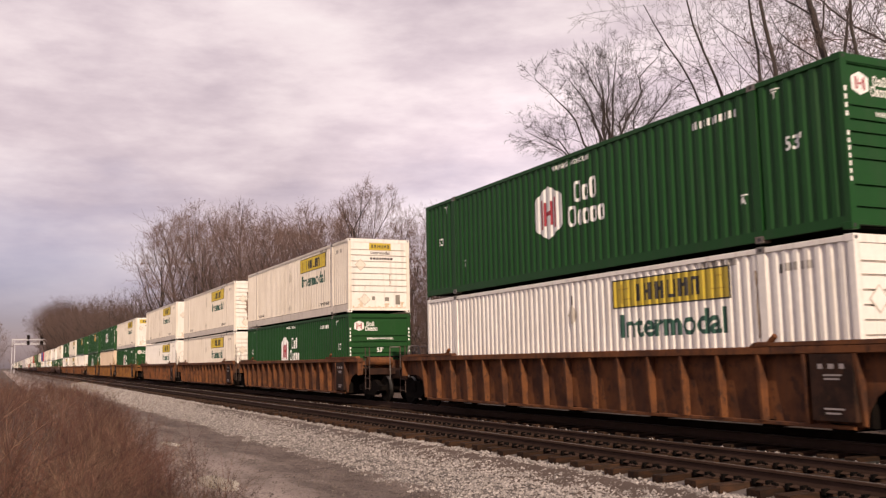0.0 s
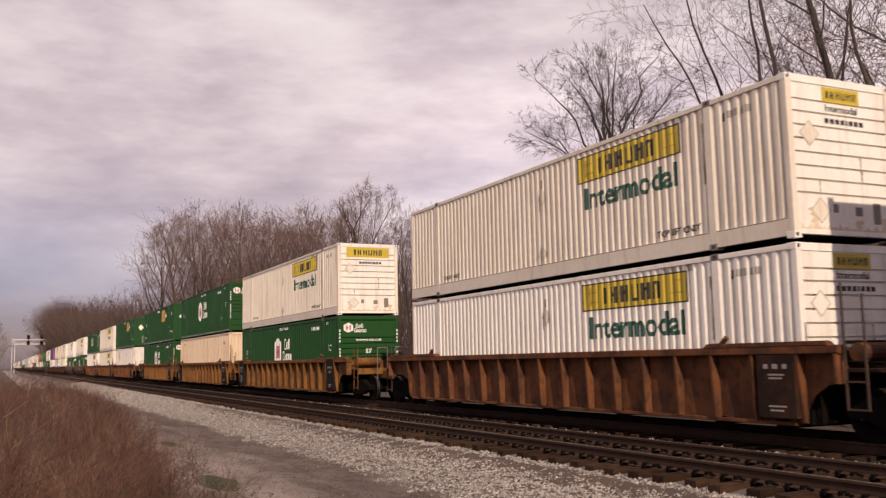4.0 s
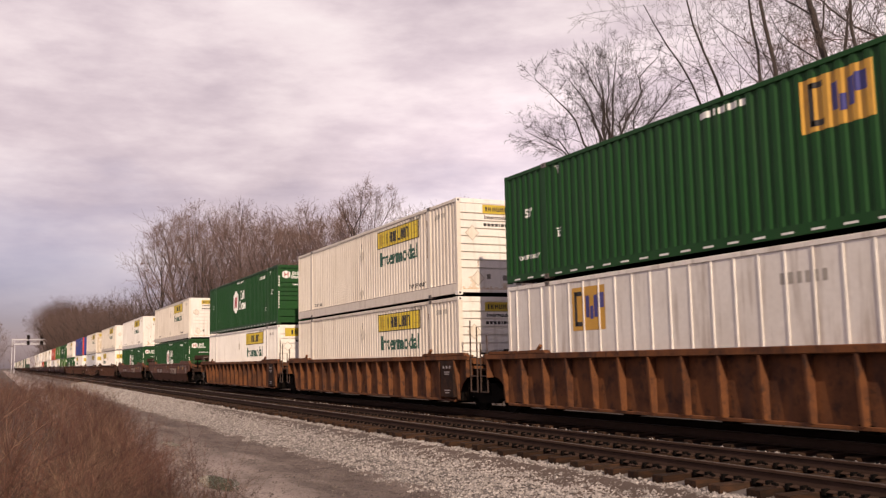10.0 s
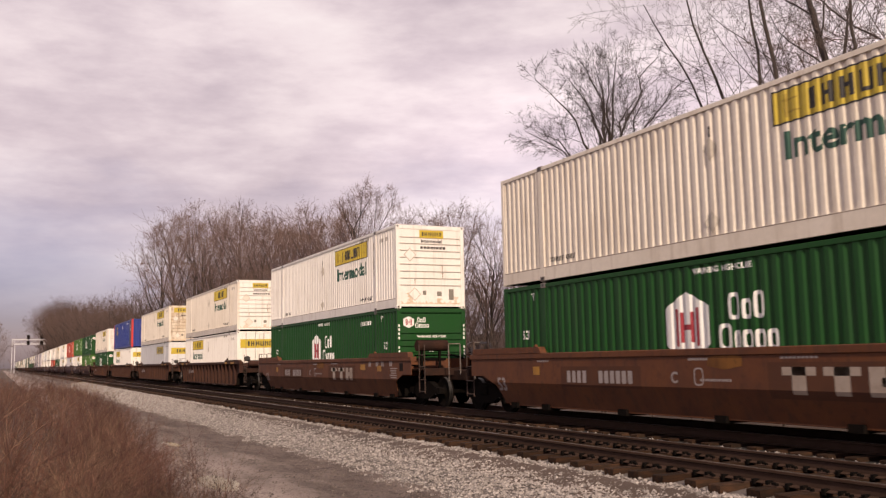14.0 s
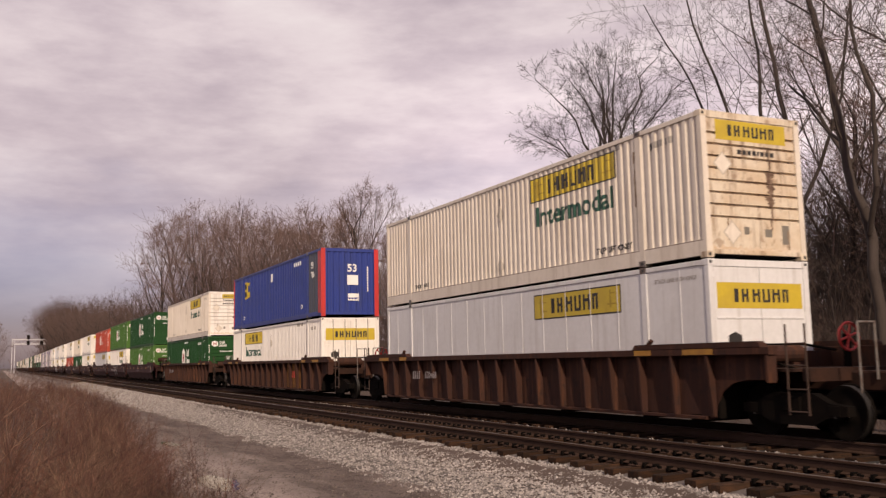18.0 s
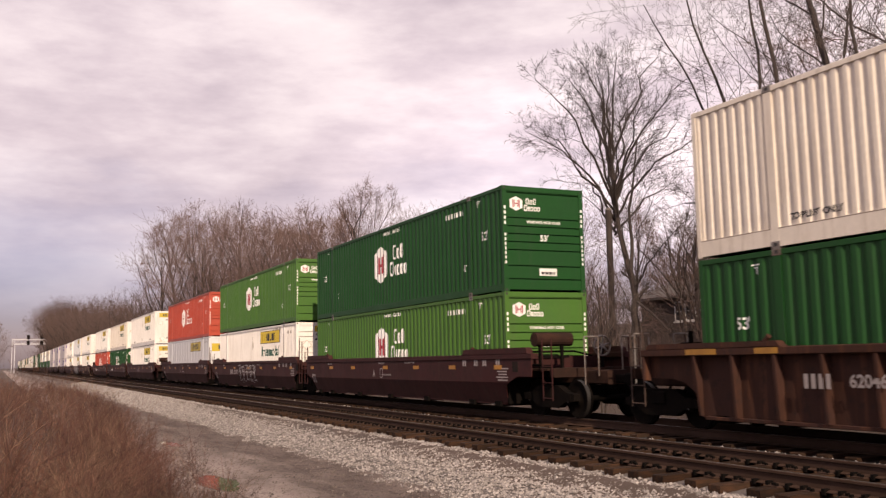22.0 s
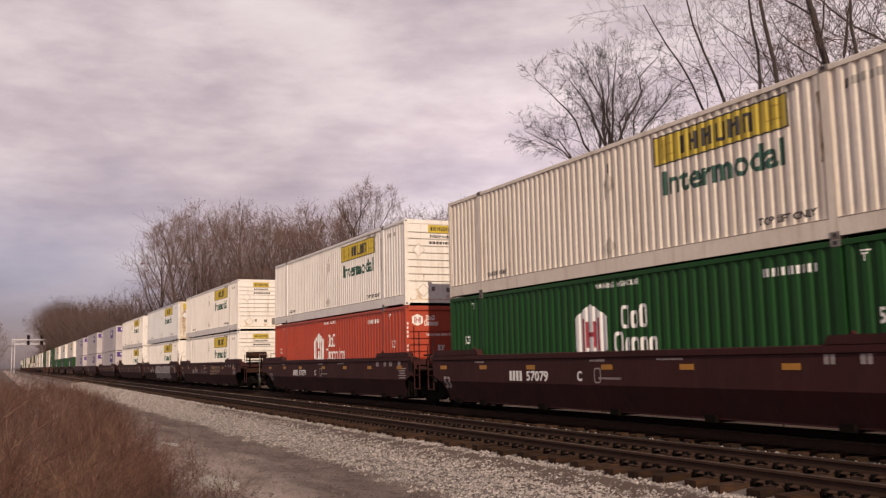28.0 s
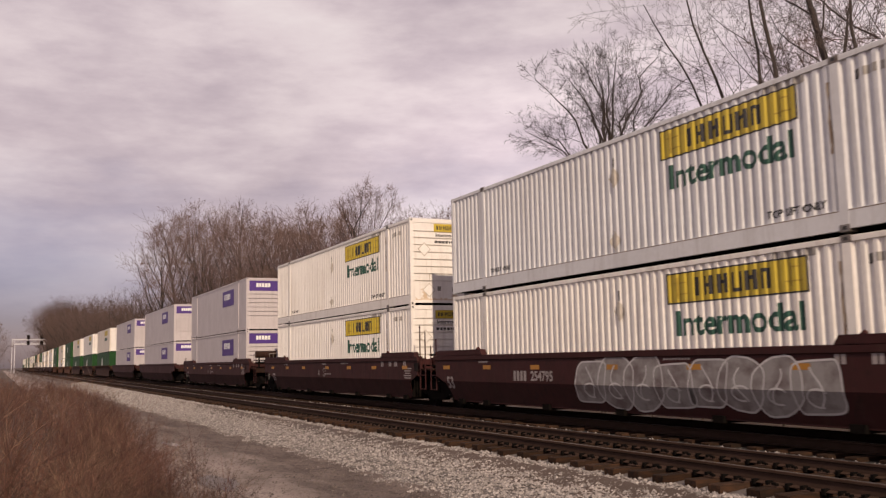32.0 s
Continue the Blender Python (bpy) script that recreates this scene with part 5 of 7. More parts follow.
# ---- the train: place of the leading end of each load, upper and lower load, car, own truck ahead, own coupler behind ----
TRAIN = [
    (-10.15, 0.13, "hub", "jb_white", "brown", 1, 1),
    (-33.62, 0.09, "jb", "hub", "brown", 1, 0), (-53.08, 0.08, "jb_scorched", "jb", "brown", 0, 0), (-72.65, 0.14, "jb", "jb_white", "brown", 0, 1),
    (-96.17, 0.05, "jb_wide", "hub", "yellow", 1, 0), (-115.59, 0.10, "hub_dash", "plain", "yellow", 0, 0), (-135.07, 0.08, "emp", "hub", "yellow", 0, 1),
    (-158.75, 0.13, "emp", "emp_white", "brown", 1, 0), (-177.82, 0.09, "jb", "jb", "brown", 0, 0), (-197.47, 0.08, "hub_dash", "jb_wide_white", "brown", 0, 1),
    (-220.97, 0.07, "jb_stained", "hub", "smooth", 1, 1), (-244.51, -0.05, "jb_white", "hub", "smooth", 1, 1),
    (-268.00, 0.06, "jb", "jb_doors", "dark", 1, 1), (-291.61, 0.04, "jb_rusty", "jb_smooth", "dark", 1, 1), (-315.12, 0.11, "blue", "jb_doors", "patched", 1, 1),
    (-338.50, 0.0, "jb_stained", "hub", "dark", 1, 1),
    (-362.25, -0.04, "hub", "hub_light", "maroon", 1, 0), (-381.57, 0.05, "hub_light", "jb_white", "maroon_tag", 0, 0), (-401.06, -0.03, "hub_red", "jb_smooth", "maroon", 0, 1),
    (-424.36, 0.02, "jb_wide_white", "jb_wide_white", "maroon", 1, 0),
    (-444.22, 0.0, "jb", "hub", "maroon_number", 0, 0), (-463.75, 0.03, "jb_white", "hub_red", "maroon_number", 0, 1),
    (-487.86, 0.09, "jb_white", "jb_white", "maroon_word", 1, 0), (-507.47, 0.09, "jb_cool", "jb_white", "maroon_spray", 0, 0), (-526.75, 0.0, "jb_white", "jb_white", "maroon", 0, 1),
]
BACK = [("parcel", "parcel"), ("parcel", "parcel"), ("parcel", "parcel"), ("jb", "hub"), ("jb_white", "hub"), ("jb", "hub"), ("hub", "hub"), ("jb", "jb_white"),
        ("hub", "hub"), ("jb_white", "jb_white"), ("jb", "jb"), ("jb_white", "jb"), ("hub", "jb"), ("plain", "jb"), ("hub", "jb"), ("jb", "hub"), ("jb_white", "jb"),
        ("jb", "jb"), ("hub", "hub"), ("jb", "jb_white"), ("emp", "hub"), ("jb", "jb"), ("jb_white", "hub"), ("jb", "hub")]
for i, (up, low) in enumerate(BACK):
    TRAIN.append((-549.27 - 23.4 * i, 0.0, up, low, ("maroon", "dark", "brown")[(i // 3) % 3], 1, 1))
WELL_FLOOR = 0.34
MOVING = []
for lead, dz, up, low, style, own, tail in TRAIN:
    far = lead < -560
    x = lead - HX
    for ob_z, kind in ((None, style), (WELL_FLOOR + 0.025 + dz * 0.5, low), (WELL_FLOOR + TALL + 0.03 + dz, up)):
        if ob_z is None:
            ob, ob_z = well_car(kind, bool(own), bool(tail), far, Matrix()), 0.0
        else:
            ob = container(kind, Matrix(), far)
        ob.matrix_basis = Matrix.Translation((x, FAR_TRACK, ob_z))
        MOVING.append((ob, x, ob_z))


# speed of the train every four seconds, in metres a second
SPEEDS = [15.314, 15.350, 15.406, 15.506, 15.602, 15.695, 15.787, 15.843, 15.886]


def gone(t):
    """How far the train has gone at t; it gathers speed a little."""
    total = 0.0
    for k, (a, b) in enumerate(zip(SPEEDS, SPEEDS[1:])):
        u = min(max(t - 4.0 * k, 0.0), 4.0)
        total += a * u + (b - a) * u * u / 8.0
    return total


def motions():
    steps = [k * 2.0 for k in range(17)]
    for ob, x, z in MOVING:
        walk(ob, [(t, pose(x + gone(t), FAR_TRACK, z)) for t in steps])
    wheels = [o for ob, x, z in MOVING for o in ob.children_recursive if o.name.split(".")[0] == "wheelset"]
    first = wheels[0]
    turn = [(k / FPS, Matrix.Rotation(math.fmod((gone(k / FPS) - gone(0)) / WHEEL_R, 2 * math.pi), 4, "Y")) for k in range(int(SECONDS * FPS) + 1)]
    walk(first, turn)
    # every wheel rolls alike
    for w in wheels[1:]:
        w.rotation_mode = "QUATERNION"
        w.animation_data_create()
        w.animation_data.action = first.animation_data.action
        w.animation_data.action_slot = first.animation_data.action_slot
# ---- ground, track bed and road ----
ROAD_Z = -0.52


def hills(x, y):
    """Height of the ground: the road, the two beds, and the wooded bank beyond the railway."""
    if y < 3.0:
        z = ROAD_Z + 0.10 * min(1.0, (3.0 - y) / 3.0) - 0.02
    elif y < 6.0:
        z = ROAD_Z
    elif y < 8.0:
        z = ROAD_Z + (y - 6.0) / 2.0 * (-0.24 - ROAD_Z)
    elif y < 15.6:
        z = -0.24
    elif y < 18.0:
        z = -0.24 - (y - 15.6) / 2.4 * 0.5
    elif y < 60:
        z = -0.74 + (y - 18.0) * 0.045
    else:
        z = 1.15 + (min(y, 125) - 60) * 0.12
    return z


earth = surface("brown_earth", (0.070, 0.045, 0.033), 0.9, second=(0.048, 0.033, 0.025), amount=0.8, patch=0.35, grain=6, bump=0.5, bump_scale=9, bump_dist=0.04)
mud = surface("damp_road_mud", (0.33, 0.272, 0.243), 0.85, spec=0.2, second=(0.165, 0.132, 0.117), amount=0.9, patch=1.3, grain=26, bump=1.0, bump_scale=30, bump_dist=0.05, scuff=(0.105, 0.082, 0.070), scuff_amount=0.65, stretch=(0.4, 1.1, 1))
gravel = surface("grey_ballast", (0.13, 0.108, 0.098), 0.85, second=(0.085, 0.07, 0.062), amount=0.7, patch=0.8, grain=24, bump=0.9, bump_scale=26, bump_dist=0.05)
stone_mat = surface("ballast_stone", (0.275, 0.248, 0.230), 0.85, second=(0.155, 0.132, 0.120), amount=0.8, patch=9, grain=60, bump=0.2, per_island=0.45)
tie_wood = surface("creosoted_timber", (0.026, 0.016, 0.011), 0.9, spec=0.1, second=(0.062, 0.030, 0.016), amount=0.8, patch=3, grain=40, stretch=(6, 1, 6), bump=0.4, per_piece=0.35)
rail_rust = surface("rusty_rail", (0.046, 0.027, 0.019), 0.85, 0.0, spec=0.1, second=(0.06, 0.035, 0.027), amount=0.8, patch=3, bump=0.15)
rail_shine = surface("rail_head", (0.24, 0.22, 0.21), 0.38, 0.9, second=(0.11, 0.08, 0.065), amount=0.6, patch=1.2, stretch=(0.1, 2, 2), bump=0.02)


def sheet(name, xs, ys, height, mat, label, kind="structure", category=""):
    vs = [(x, y, height(x, y)) for y in ys for x in xs]
    n = len(xs)
    fs = [(j * n + i, j * n + i + 1, (j + 1) * n + i + 1, (j + 1) * n + i) for j in range(len(ys) - 1) for i in range(n - 1)]
    me = bpy.data.meshes.new(name)
    me.from_pydata(vs, [], fs)
    me.materials.append(mat)
    ob = new(name, me)
    for q in me.polygons:
        q.use_smooth = True
    return tagged(ob, label, category or name, kind=kind)


def lumpy(amount, size):
    return lambda x, y: amount * (noise.noise(Vector((x / size, y / size, 3.1))) + 0.5 * noise.noise(Vector((x / size * 2.3, y / size * 2.3, 7.7))))


rough_ground = lumpy(0.06, 2.5)
far_xs = [-3500, -2500, -1600, -1000, -700, -520, -400, -320, -250, -200, -160, -130, -105, -90, -75, -62, -52, -44, -37, -31, -26, -22, -18, -14, -10, -6, -2, 2, 8, 20, 45, 90, 200, 500, 1200, 2500]
far_ys = [-2500, -1200, -500, -200, -90, -40, -20, -12, -8, -5, -3, -1.5, 0, 1.2, 2.2, 3.0, 4.0, 5.0, 6.0, 7.0, 8.0, 9.6, 11.5, 13.4, 15.6, 17, 18, 21, 25, 30, 36, 43, 51, 60, 80, 120, 200, 400, 900, 2000, 3000]
sheet("ground", far_xs, far_ys, lambda x, y: hills(x, y) - 0.06 + (rough_ground(x, y) if y < 3 or y > 18 else 0), earth, "brown winter earth with dead grass", category="ground")

# service road of damp mud beside the ballast, with hollows that hold water
HOLLOWS = [(-16.3, 3.42, 1.0, 0.30), (-25.0, 4.1, 1.0, 0.2)]


def road_height(x, y):
    z = ROAD_Z + 0.022 * noise.noise(Vector((x * 0.45, y * 1.3, 1.0))) + 0.010 * noise.noise(Vector((x * 2.0, y * 3.0, 2.0)))
    z -= 0.035 * math.exp(-((y - 3.6) / 0.35) ** 2) + 0.03 * math.exp(-((y - 5.2) / 0.3) ** 2)
    z += 0.020 * noise.noise(Vector((x * 1.3, y * 2.6, 6.0))) + 0.012 * noise.noise(Vector((x * 3.1, y * 6.0, 8.0)))
    for hx, hy, a, b in HOLLOWS:
        z -= 0.12 * math.exp(-((x - hx) / a) ** 2 - ((y - hy) / b) ** 2)
    edge = min(1.0, max(0.0, (y - 1.9) / 0.3)) * min(1.0, max(0.0, (6.6 - y) / 0.5))
    return z * edge + (ROAD_Z - 0.06) * (1 - edge)


road_xs = [-900, -500, -300, -200, -150, -110, -85, -70, -60] + [-55 + 0.33 * i for i in range(90)] + [-25.2 + 0.12 * i for i in range(140)] + [-8.3, -7.9, -7.0, -5.5, -4.0, -2.0] + [0, 3, 10, 40, 120, 400]
# a wet dark wheel track beside the ballast, paler packed gravel next to the weeds
mn, ml = mud.node_tree.nodes, mud.node_tree.links
m_co, m_sep, m_noise = mn.new("ShaderNodeTexCoord"), mn.new("ShaderNodeSeparateXYZ"), mn.new("ShaderNodeTexNoise")
m_map = mn.new("ShaderNodeMapping")
m_map.inputs["Scale"].default_value = (0.35, 1.0, 1.0)
m_noise.inputs["Scale"].default_value, m_noise.inputs["Detail"].default_value = 1.1, 7
ml.new(m_co.outputs["Object"], m_map.inputs["Vector"])
ml.new(m_map.outputs["Vector"], m_noise.inputs["Vector"])
ml.new(m_co.outputs["Object"], m_sep.inputs[0])
m_sum = mn.new("ShaderNodeMath")
m_sum.operation = "MULTIPLY_ADD"
m_sum.inputs[1].default_value = 3.2
ml.new(m_noise.outputs["Fac"], m_sum.inputs[0])
ml.new(m_sep.outputs["Y"], m_sum.inputs[2])
m_wet = mn.new("ShaderNodeMapRange")
m_wet.inputs["From Min"].default_value, m_wet.inputs["From Max"].default_value = 5.2, 6.6
ml.new(m_sum.outputs[0], m_wet.inputs["Value"])
m_bs = mn["Principled BSDF"]
m_mix = mn.new("ShaderNodeMix")
m_mix.data_type, m_mix.blend_type = "RGBA", "MULTIPLY"
old = m_bs.inputs["Base Color"].links[0].from_socket
m_mix.inputs[7].default_value = (0.47, 0.44, 0.43, 1)
ml.new(m_wet.outputs["Result"], m_mix.inputs[0])
ml.new(old, m_mix.inputs[6])
ml.new(m_mix.outputs[2], m_bs.inputs["Base Color"])
sheet("service_road", road_xs, [1.9 + 0.08 * i for i in range(61)], road_height, mud, "damp muddy gravel service road with shallow puddles", category="road")

puddle = bpy.data.materials.new("puddle_water")
puddle.use_nodes = True
pb = puddle.node_tree.nodes["Principled BSDF"]
pb.inputs["Base Color"].default_value = (0.085, 0.068, 0.055, 1)
pb.inputs["Roughness"].default_value = 0.10
pb.inputs["Specular IOR Level"].default_value = 0.38
WATER_Z = ROAD_Z - 0.055
for hx, hy, a, b in HOLLOWS:
    sh = Shape()
    ring = [(hx + a * 1.8 * math.cos(q) * (1 + 0.15 * math.sin(3 * q + hx)), hy + b * 1.8 * math.sin(q) * (1 + 0.15 * math.cos(2 * q)), WATER_Z) for q in (2 * math.pi * k / 28 for k in range(28))]
    sh.add(ring, [tuple(range(28))])
    tagged(new("puddle", sh.mesh("puddle", puddle)), "shallow brown rain puddle in the road", "puddle", kind="structure")

# ballast beds


def bed_height(x, y):
    z = -0.245
    if y < 8.5:
        z = -0.275 + (y - 8.5) * 0.105
    if y > 15.2:
        z = -0.235 - (y - 15.2) * 0.35
    return z + 0.020 * noise.noise(Vector((x * 3.0, y * 3.0, 0))) + 0.012 * noise.noise(Vector((x * 8.0, y * 8.0, 5)))


bed_xs = [-1200, -700, -400, -250, -160, -120, -95, -80, -70] + [-62 + 0.2 * i for i in range(300)] + [-1, 4, 12, 40, 150, 500]
bed_ys = [5.75, 5.95, 6.15, 6.35, 6.55, 6.75, 6.95, 7.15, 7.35, 7.55, 7.75, 7.95, 8.15, 8.4, 8.8, 9.2, 9.6, 10, 10.4, 10.8, 11.1, 11.4, 11.7, 12.2, 13.4, 14.6, 15.2, 16, 17, 17.8]
worn = surface("dirty_track_ballast", (0.045, 0.035, 0.029), 0.9, second=(0.035, 0.028, 0.024), amount=0.7, patch=0.8, grain=24, bump=0.9, bump_scale=26, bump_dist=0.05)
sheet("ballast_bed", bed_xs, [y for y in bed_ys if y <= 8.8], bed_height, gravel, "pale grey crushed stone ballast", category="ballast")
sheet("ballast_bed_dirty", bed_xs, [8.8, 9.2, 9.6, 10.0, 10.4], bed_height, worn, "dirty brown ballast between the rails", category="ballast")
sheet("ballast_bed_between", bed_xs, [10.4, 10.8, 11.1, 11.4, 11.7], bed_height, gravel, "pale grey crushed stone between the two tracks", category="ballast")
# the train's shade is put into the colour of this strip of bed
shade_bed = surface("shade_dark_ballast", (0.022, 0.019, 0.017), 0.95, second=(0.012, 0.011, 0.010), amount=0.8, patch=0.8, grain=24, bump=0.9, bump_scale=26, bump_dist=0.05)
sheet("ballast_bed_stained", bed_xs, [y for y in bed_ys if y >= 11.7], bed_height, shade_bed, "ballast under the train, darkened as in its shade", category="ballast")


road_stone = surface("road_stone", (0.125, 0.10, 0.085), 0.85, second=(0.09, 0.072, 0.064), amount=0.8, patch=9, grain=60, bump=0.2, per_island=0.5)


def stones(name, count, pick, label, mat=stone_mat):
    """Loose crushed stones as one object."""
    rnd = np.random.RandomState(11)
    base = np.array([(1, 0, 0), (-1, 0, 0), (0, 1, 0), (0, -1, 0), (0, 0, 1), (0, 0, -0.7)], float)
    tri = np.array([(0, 2, 4), (2, 1, 4), (1, 3, 4), (3, 0, 4), (2, 0, 5), (1, 2, 5), (3, 1, 5), (0, 3, 5)])
    vs, fs = [], []
    for i in range(count):
        x, y, s = pick(rnd)
        v = base * rnd.uniform(0.55, 1.2, (6, 1)) + rnd.uniform(-0.28, 0.28, (6, 3))
        a = rnd.uniform(0, 6.28)
        c, q = math.cos(a), math.sin(a)
        v = v @ np.array([[c, -q, 0], [q, c, 0], [0, 0, rnd.uniform(0.6, 1.0)]])
        vs.append(v * s + (x, y, bed_height(x, y) + s * 0.25))
        fs.append(tri + 6 * i)
    me = bpy.data.meshes.new(name)
    me.from_pydata(np.concatenate(vs).tolist(), [], np.concatenate(fs).tolist())
    me.materials.append(mat)
    return tagged(new(name, me), label, "stones", kind="stuff")


def shoulder(rnd):
    x = -5.0 - 104.0 * rnd.uniform() ** 2.2
    y = 5.7 + 2.66 * rnd.uniform() ** 0.85
    if rnd.uniform() < 0.14:
        y = 5.9 - 1.4 * rnd.uniform() ** 2
    return x, y, rnd.uniform(0.017, 0.036) * max(1.0, -x / 34.0)


def between(rnd):
    return -4.0 - 60.0 * rnd.uniform() ** 1.5, 11.25 + rnd.uniform(-0.45, 0.75), rnd.uniform(0.022, 0.045)


stones("ballast_stones", 78000, shoulder, "loose pale grey crushed stones on the shoulder")
stones("ballast_stones", 5000, between, "loose crushed stones between the tracks")
dirty_stone = surface("dirty_ballast_stone", (0.070, 0.052, 0.042), 0.9, second=(0.05, 0.038, 0.032), amount=0.8, patch=9, grain=60, bump=0.2, per_island=0.5)
stones("dirty_ballast_stones", 5000, lambda r: (-4.0 - 40.0 * r.uniform() ** 1.5, 9.6 + r.uniform(-0.6, 0.6), r.uniform(0.022, 0.042)), "dirty brown crushed stones between the rails", dirty_stone)


def on_road(rnd):
    x = -8.0 - 45.0 * rnd.uniform() ** 1.6
    return x, rnd.uniform(2.0, 5.9), 0.007 + 0.02 * rnd.uniform() ** 2


bed_level, bed_height = bed_height, road_height
stones("road_gravel", 12000, on_road, "small loose gravel scattered over the muddy road", road_stone)
bed_height = bed_level


def rail_ring(y):
    half = [(0.075, -0.175), (0.075, -0.163), (0.012, -0.145), (0.010, -0.045), (0.036, -0.034), (0.037, -0.006), (0.028, 0.0)]
    return [(y - a, z) for a, z in half] + [(y + a, z) for a, z in reversed(half)]


def track(name, centre, ties, label):
    top = new(name)
    tagged(top, label, "railway track", kind="structure")
    for s in (-1, 1):
        y = centre + s * 0.7525
        r = part("rail", Shape().extrude_x(rail_ring(y), -1200, 400), rail_rust, top)
        part("rail_head", Shape().box(-1200, 400, y - 0.027, y + 0.027, -0.004, 0.0012), rail_shine, r, "worn bright running surface")
    me = Shape().box(-0.115, 0.115, -1.30, 1.30, -0.20, 0.0, 0.012).mesh("tie", tie_wood)
    rnd = random.Random(4)
    plates, spikes, rest = Shape(), Shape(), Shape()
    for i in range(900):
        x = 3.0 - 0.56 * i
        if i < ties:
            o = part("tie", me, None, top)
            o.location = (x + rnd.uniform(-0.02, 0.02), centre + rnd.uniform(-0.06, 0.06), -0.183 + rnd.uniform(-0.012, 0.006))
            o.rotation_euler = (0, 0, rnd.uniform(-0.015, 0.015))
        else:
            rest.box(x - 0.115, x + 0.115, centre - 1.3, centre + 1.3, -0.38, -0.185)
        if i < 260 and ties > 100:
            for s in (-1, 1):
                y = centre + s * 0.7525
                plates.box(x - 0.10, x + 0.10, y - 0.19, y + 0.19, -0.183, -0.168)
                for dx, dy in ((-0.05, -0.095), (0.05, 0.095), (0.05, -0.15), (-0.05, 0.15)):
                    spikes.box(x + dx - 0.018, x + dx + 0.018, y + dy - 0.02, y + dy + 0.02, -0.17, -0.135)
                for dx in (-0.16, 0.16):
                    spikes.box(x + dx - 0.025, x + dx + 0.025, y - 0.10, y + 0.10, -0.20, -0.13)
    tagged(part("ties", rest, tie_wood, top), kind="stuff")
    if plates.v:
        tagged(part("tie_plates", plates, rail_rust, top), kind="stuff")
        tagged(part("spikes", spikes, dark_steel, top), kind="stuff")
    return top


track("track_near", NEAR_TRACK, 160, "railway track with rusty rails on timber ties")
track("track_far", FAR_TRACK, 50, "railway track under the moving freight train")
# ---- trees ----
bark = surface("grey_brown_bark", (0.046, 0.033, 0.027), 0.9, second=(0.032, 0.022, 0.018), amount=0.8, patch=2.0, grain=14, stretch=(1, 1, 0.25), bump=0.6, bump_dist=0.03)
twig_mat = surface("brown_twigs", (0.085, 0.060, 0.052), 0.9, second=(0.065, 0.045, 0.04), amount=0.6, patch=0.5, bump=0)
far_twig = surface("reddish_far_twigs", (0.112, 0.071, 0.058), 0.95, second=(0.072, 0.046, 0.039), amount=0.7, patch=0.4, bump=0)


mid_twig = surface("pale_brown_twigs", (0.168, 0.108, 0.090), 0.95, second=(0.108, 0.069, 0.058), amount=0.6, patch=0.5, bump=0)


def segments_mesh(name, segs, mat, sides):
    """Tapered prisms along a list of (start, end, radius, end radius)."""
    a = np.array([s[0] for s in segs])
    b = np.array([s[1] for s in segs])
    ra = np.array([s[2] for s in segs])[:, None]
    rb = np.array([s[3] for s in segs])[:, None]
    d = b - a
    d /= np.linalg.norm(d, axis=1, keepdims=True) + 1e-9
    ref = np.where(np.abs(d[:, 2:3]) > 0.9, np.array([[1.0, 0, 0]]), np.array([[0, 0, 1.0]]))
    u = np.cross(d, ref)
    u /= np.linalg.norm(u, axis=1, keepdims=True)
    w = np.cross(d, u)
    rings = []
    for p, r in ((a, ra), (b, rb)):
        for i in range(sides):
            q = 2 * math.pi * i / sides
            rings.append(p + (u * math.cos(q) + w * math.sin(q)) * r)
    vs = np.stack(rings, 1).reshape(-1, 3)
    n = len(segs)
    k = np.arange(n)[:, None] * 2 * sides
    fs = np.concatenate([k + np.array([[i, (i + 1) % sides, sides + (i + 1) % sides, sides + i]]) for i in range(sides)])
    me = bpy.data.meshes.new(name)
    me.vertices.add(len(vs))
    me.vertices.foreach_set("co", vs.ravel())
    me.loops.add(fs.size)
    me.loops.foreach_set("vertex_index", fs.ravel().astype(np.int32))
    me.polygons.add(len(fs))
    me.polygons.foreach_set("loop_start", np.arange(0, fs.size, 4, dtype=np.int32))
    me.materials.append(mat)
    me.update(calc_edges=True)
    me.polygons.foreach_set("use_smooth", np.ones(len(fs), bool))
    return me


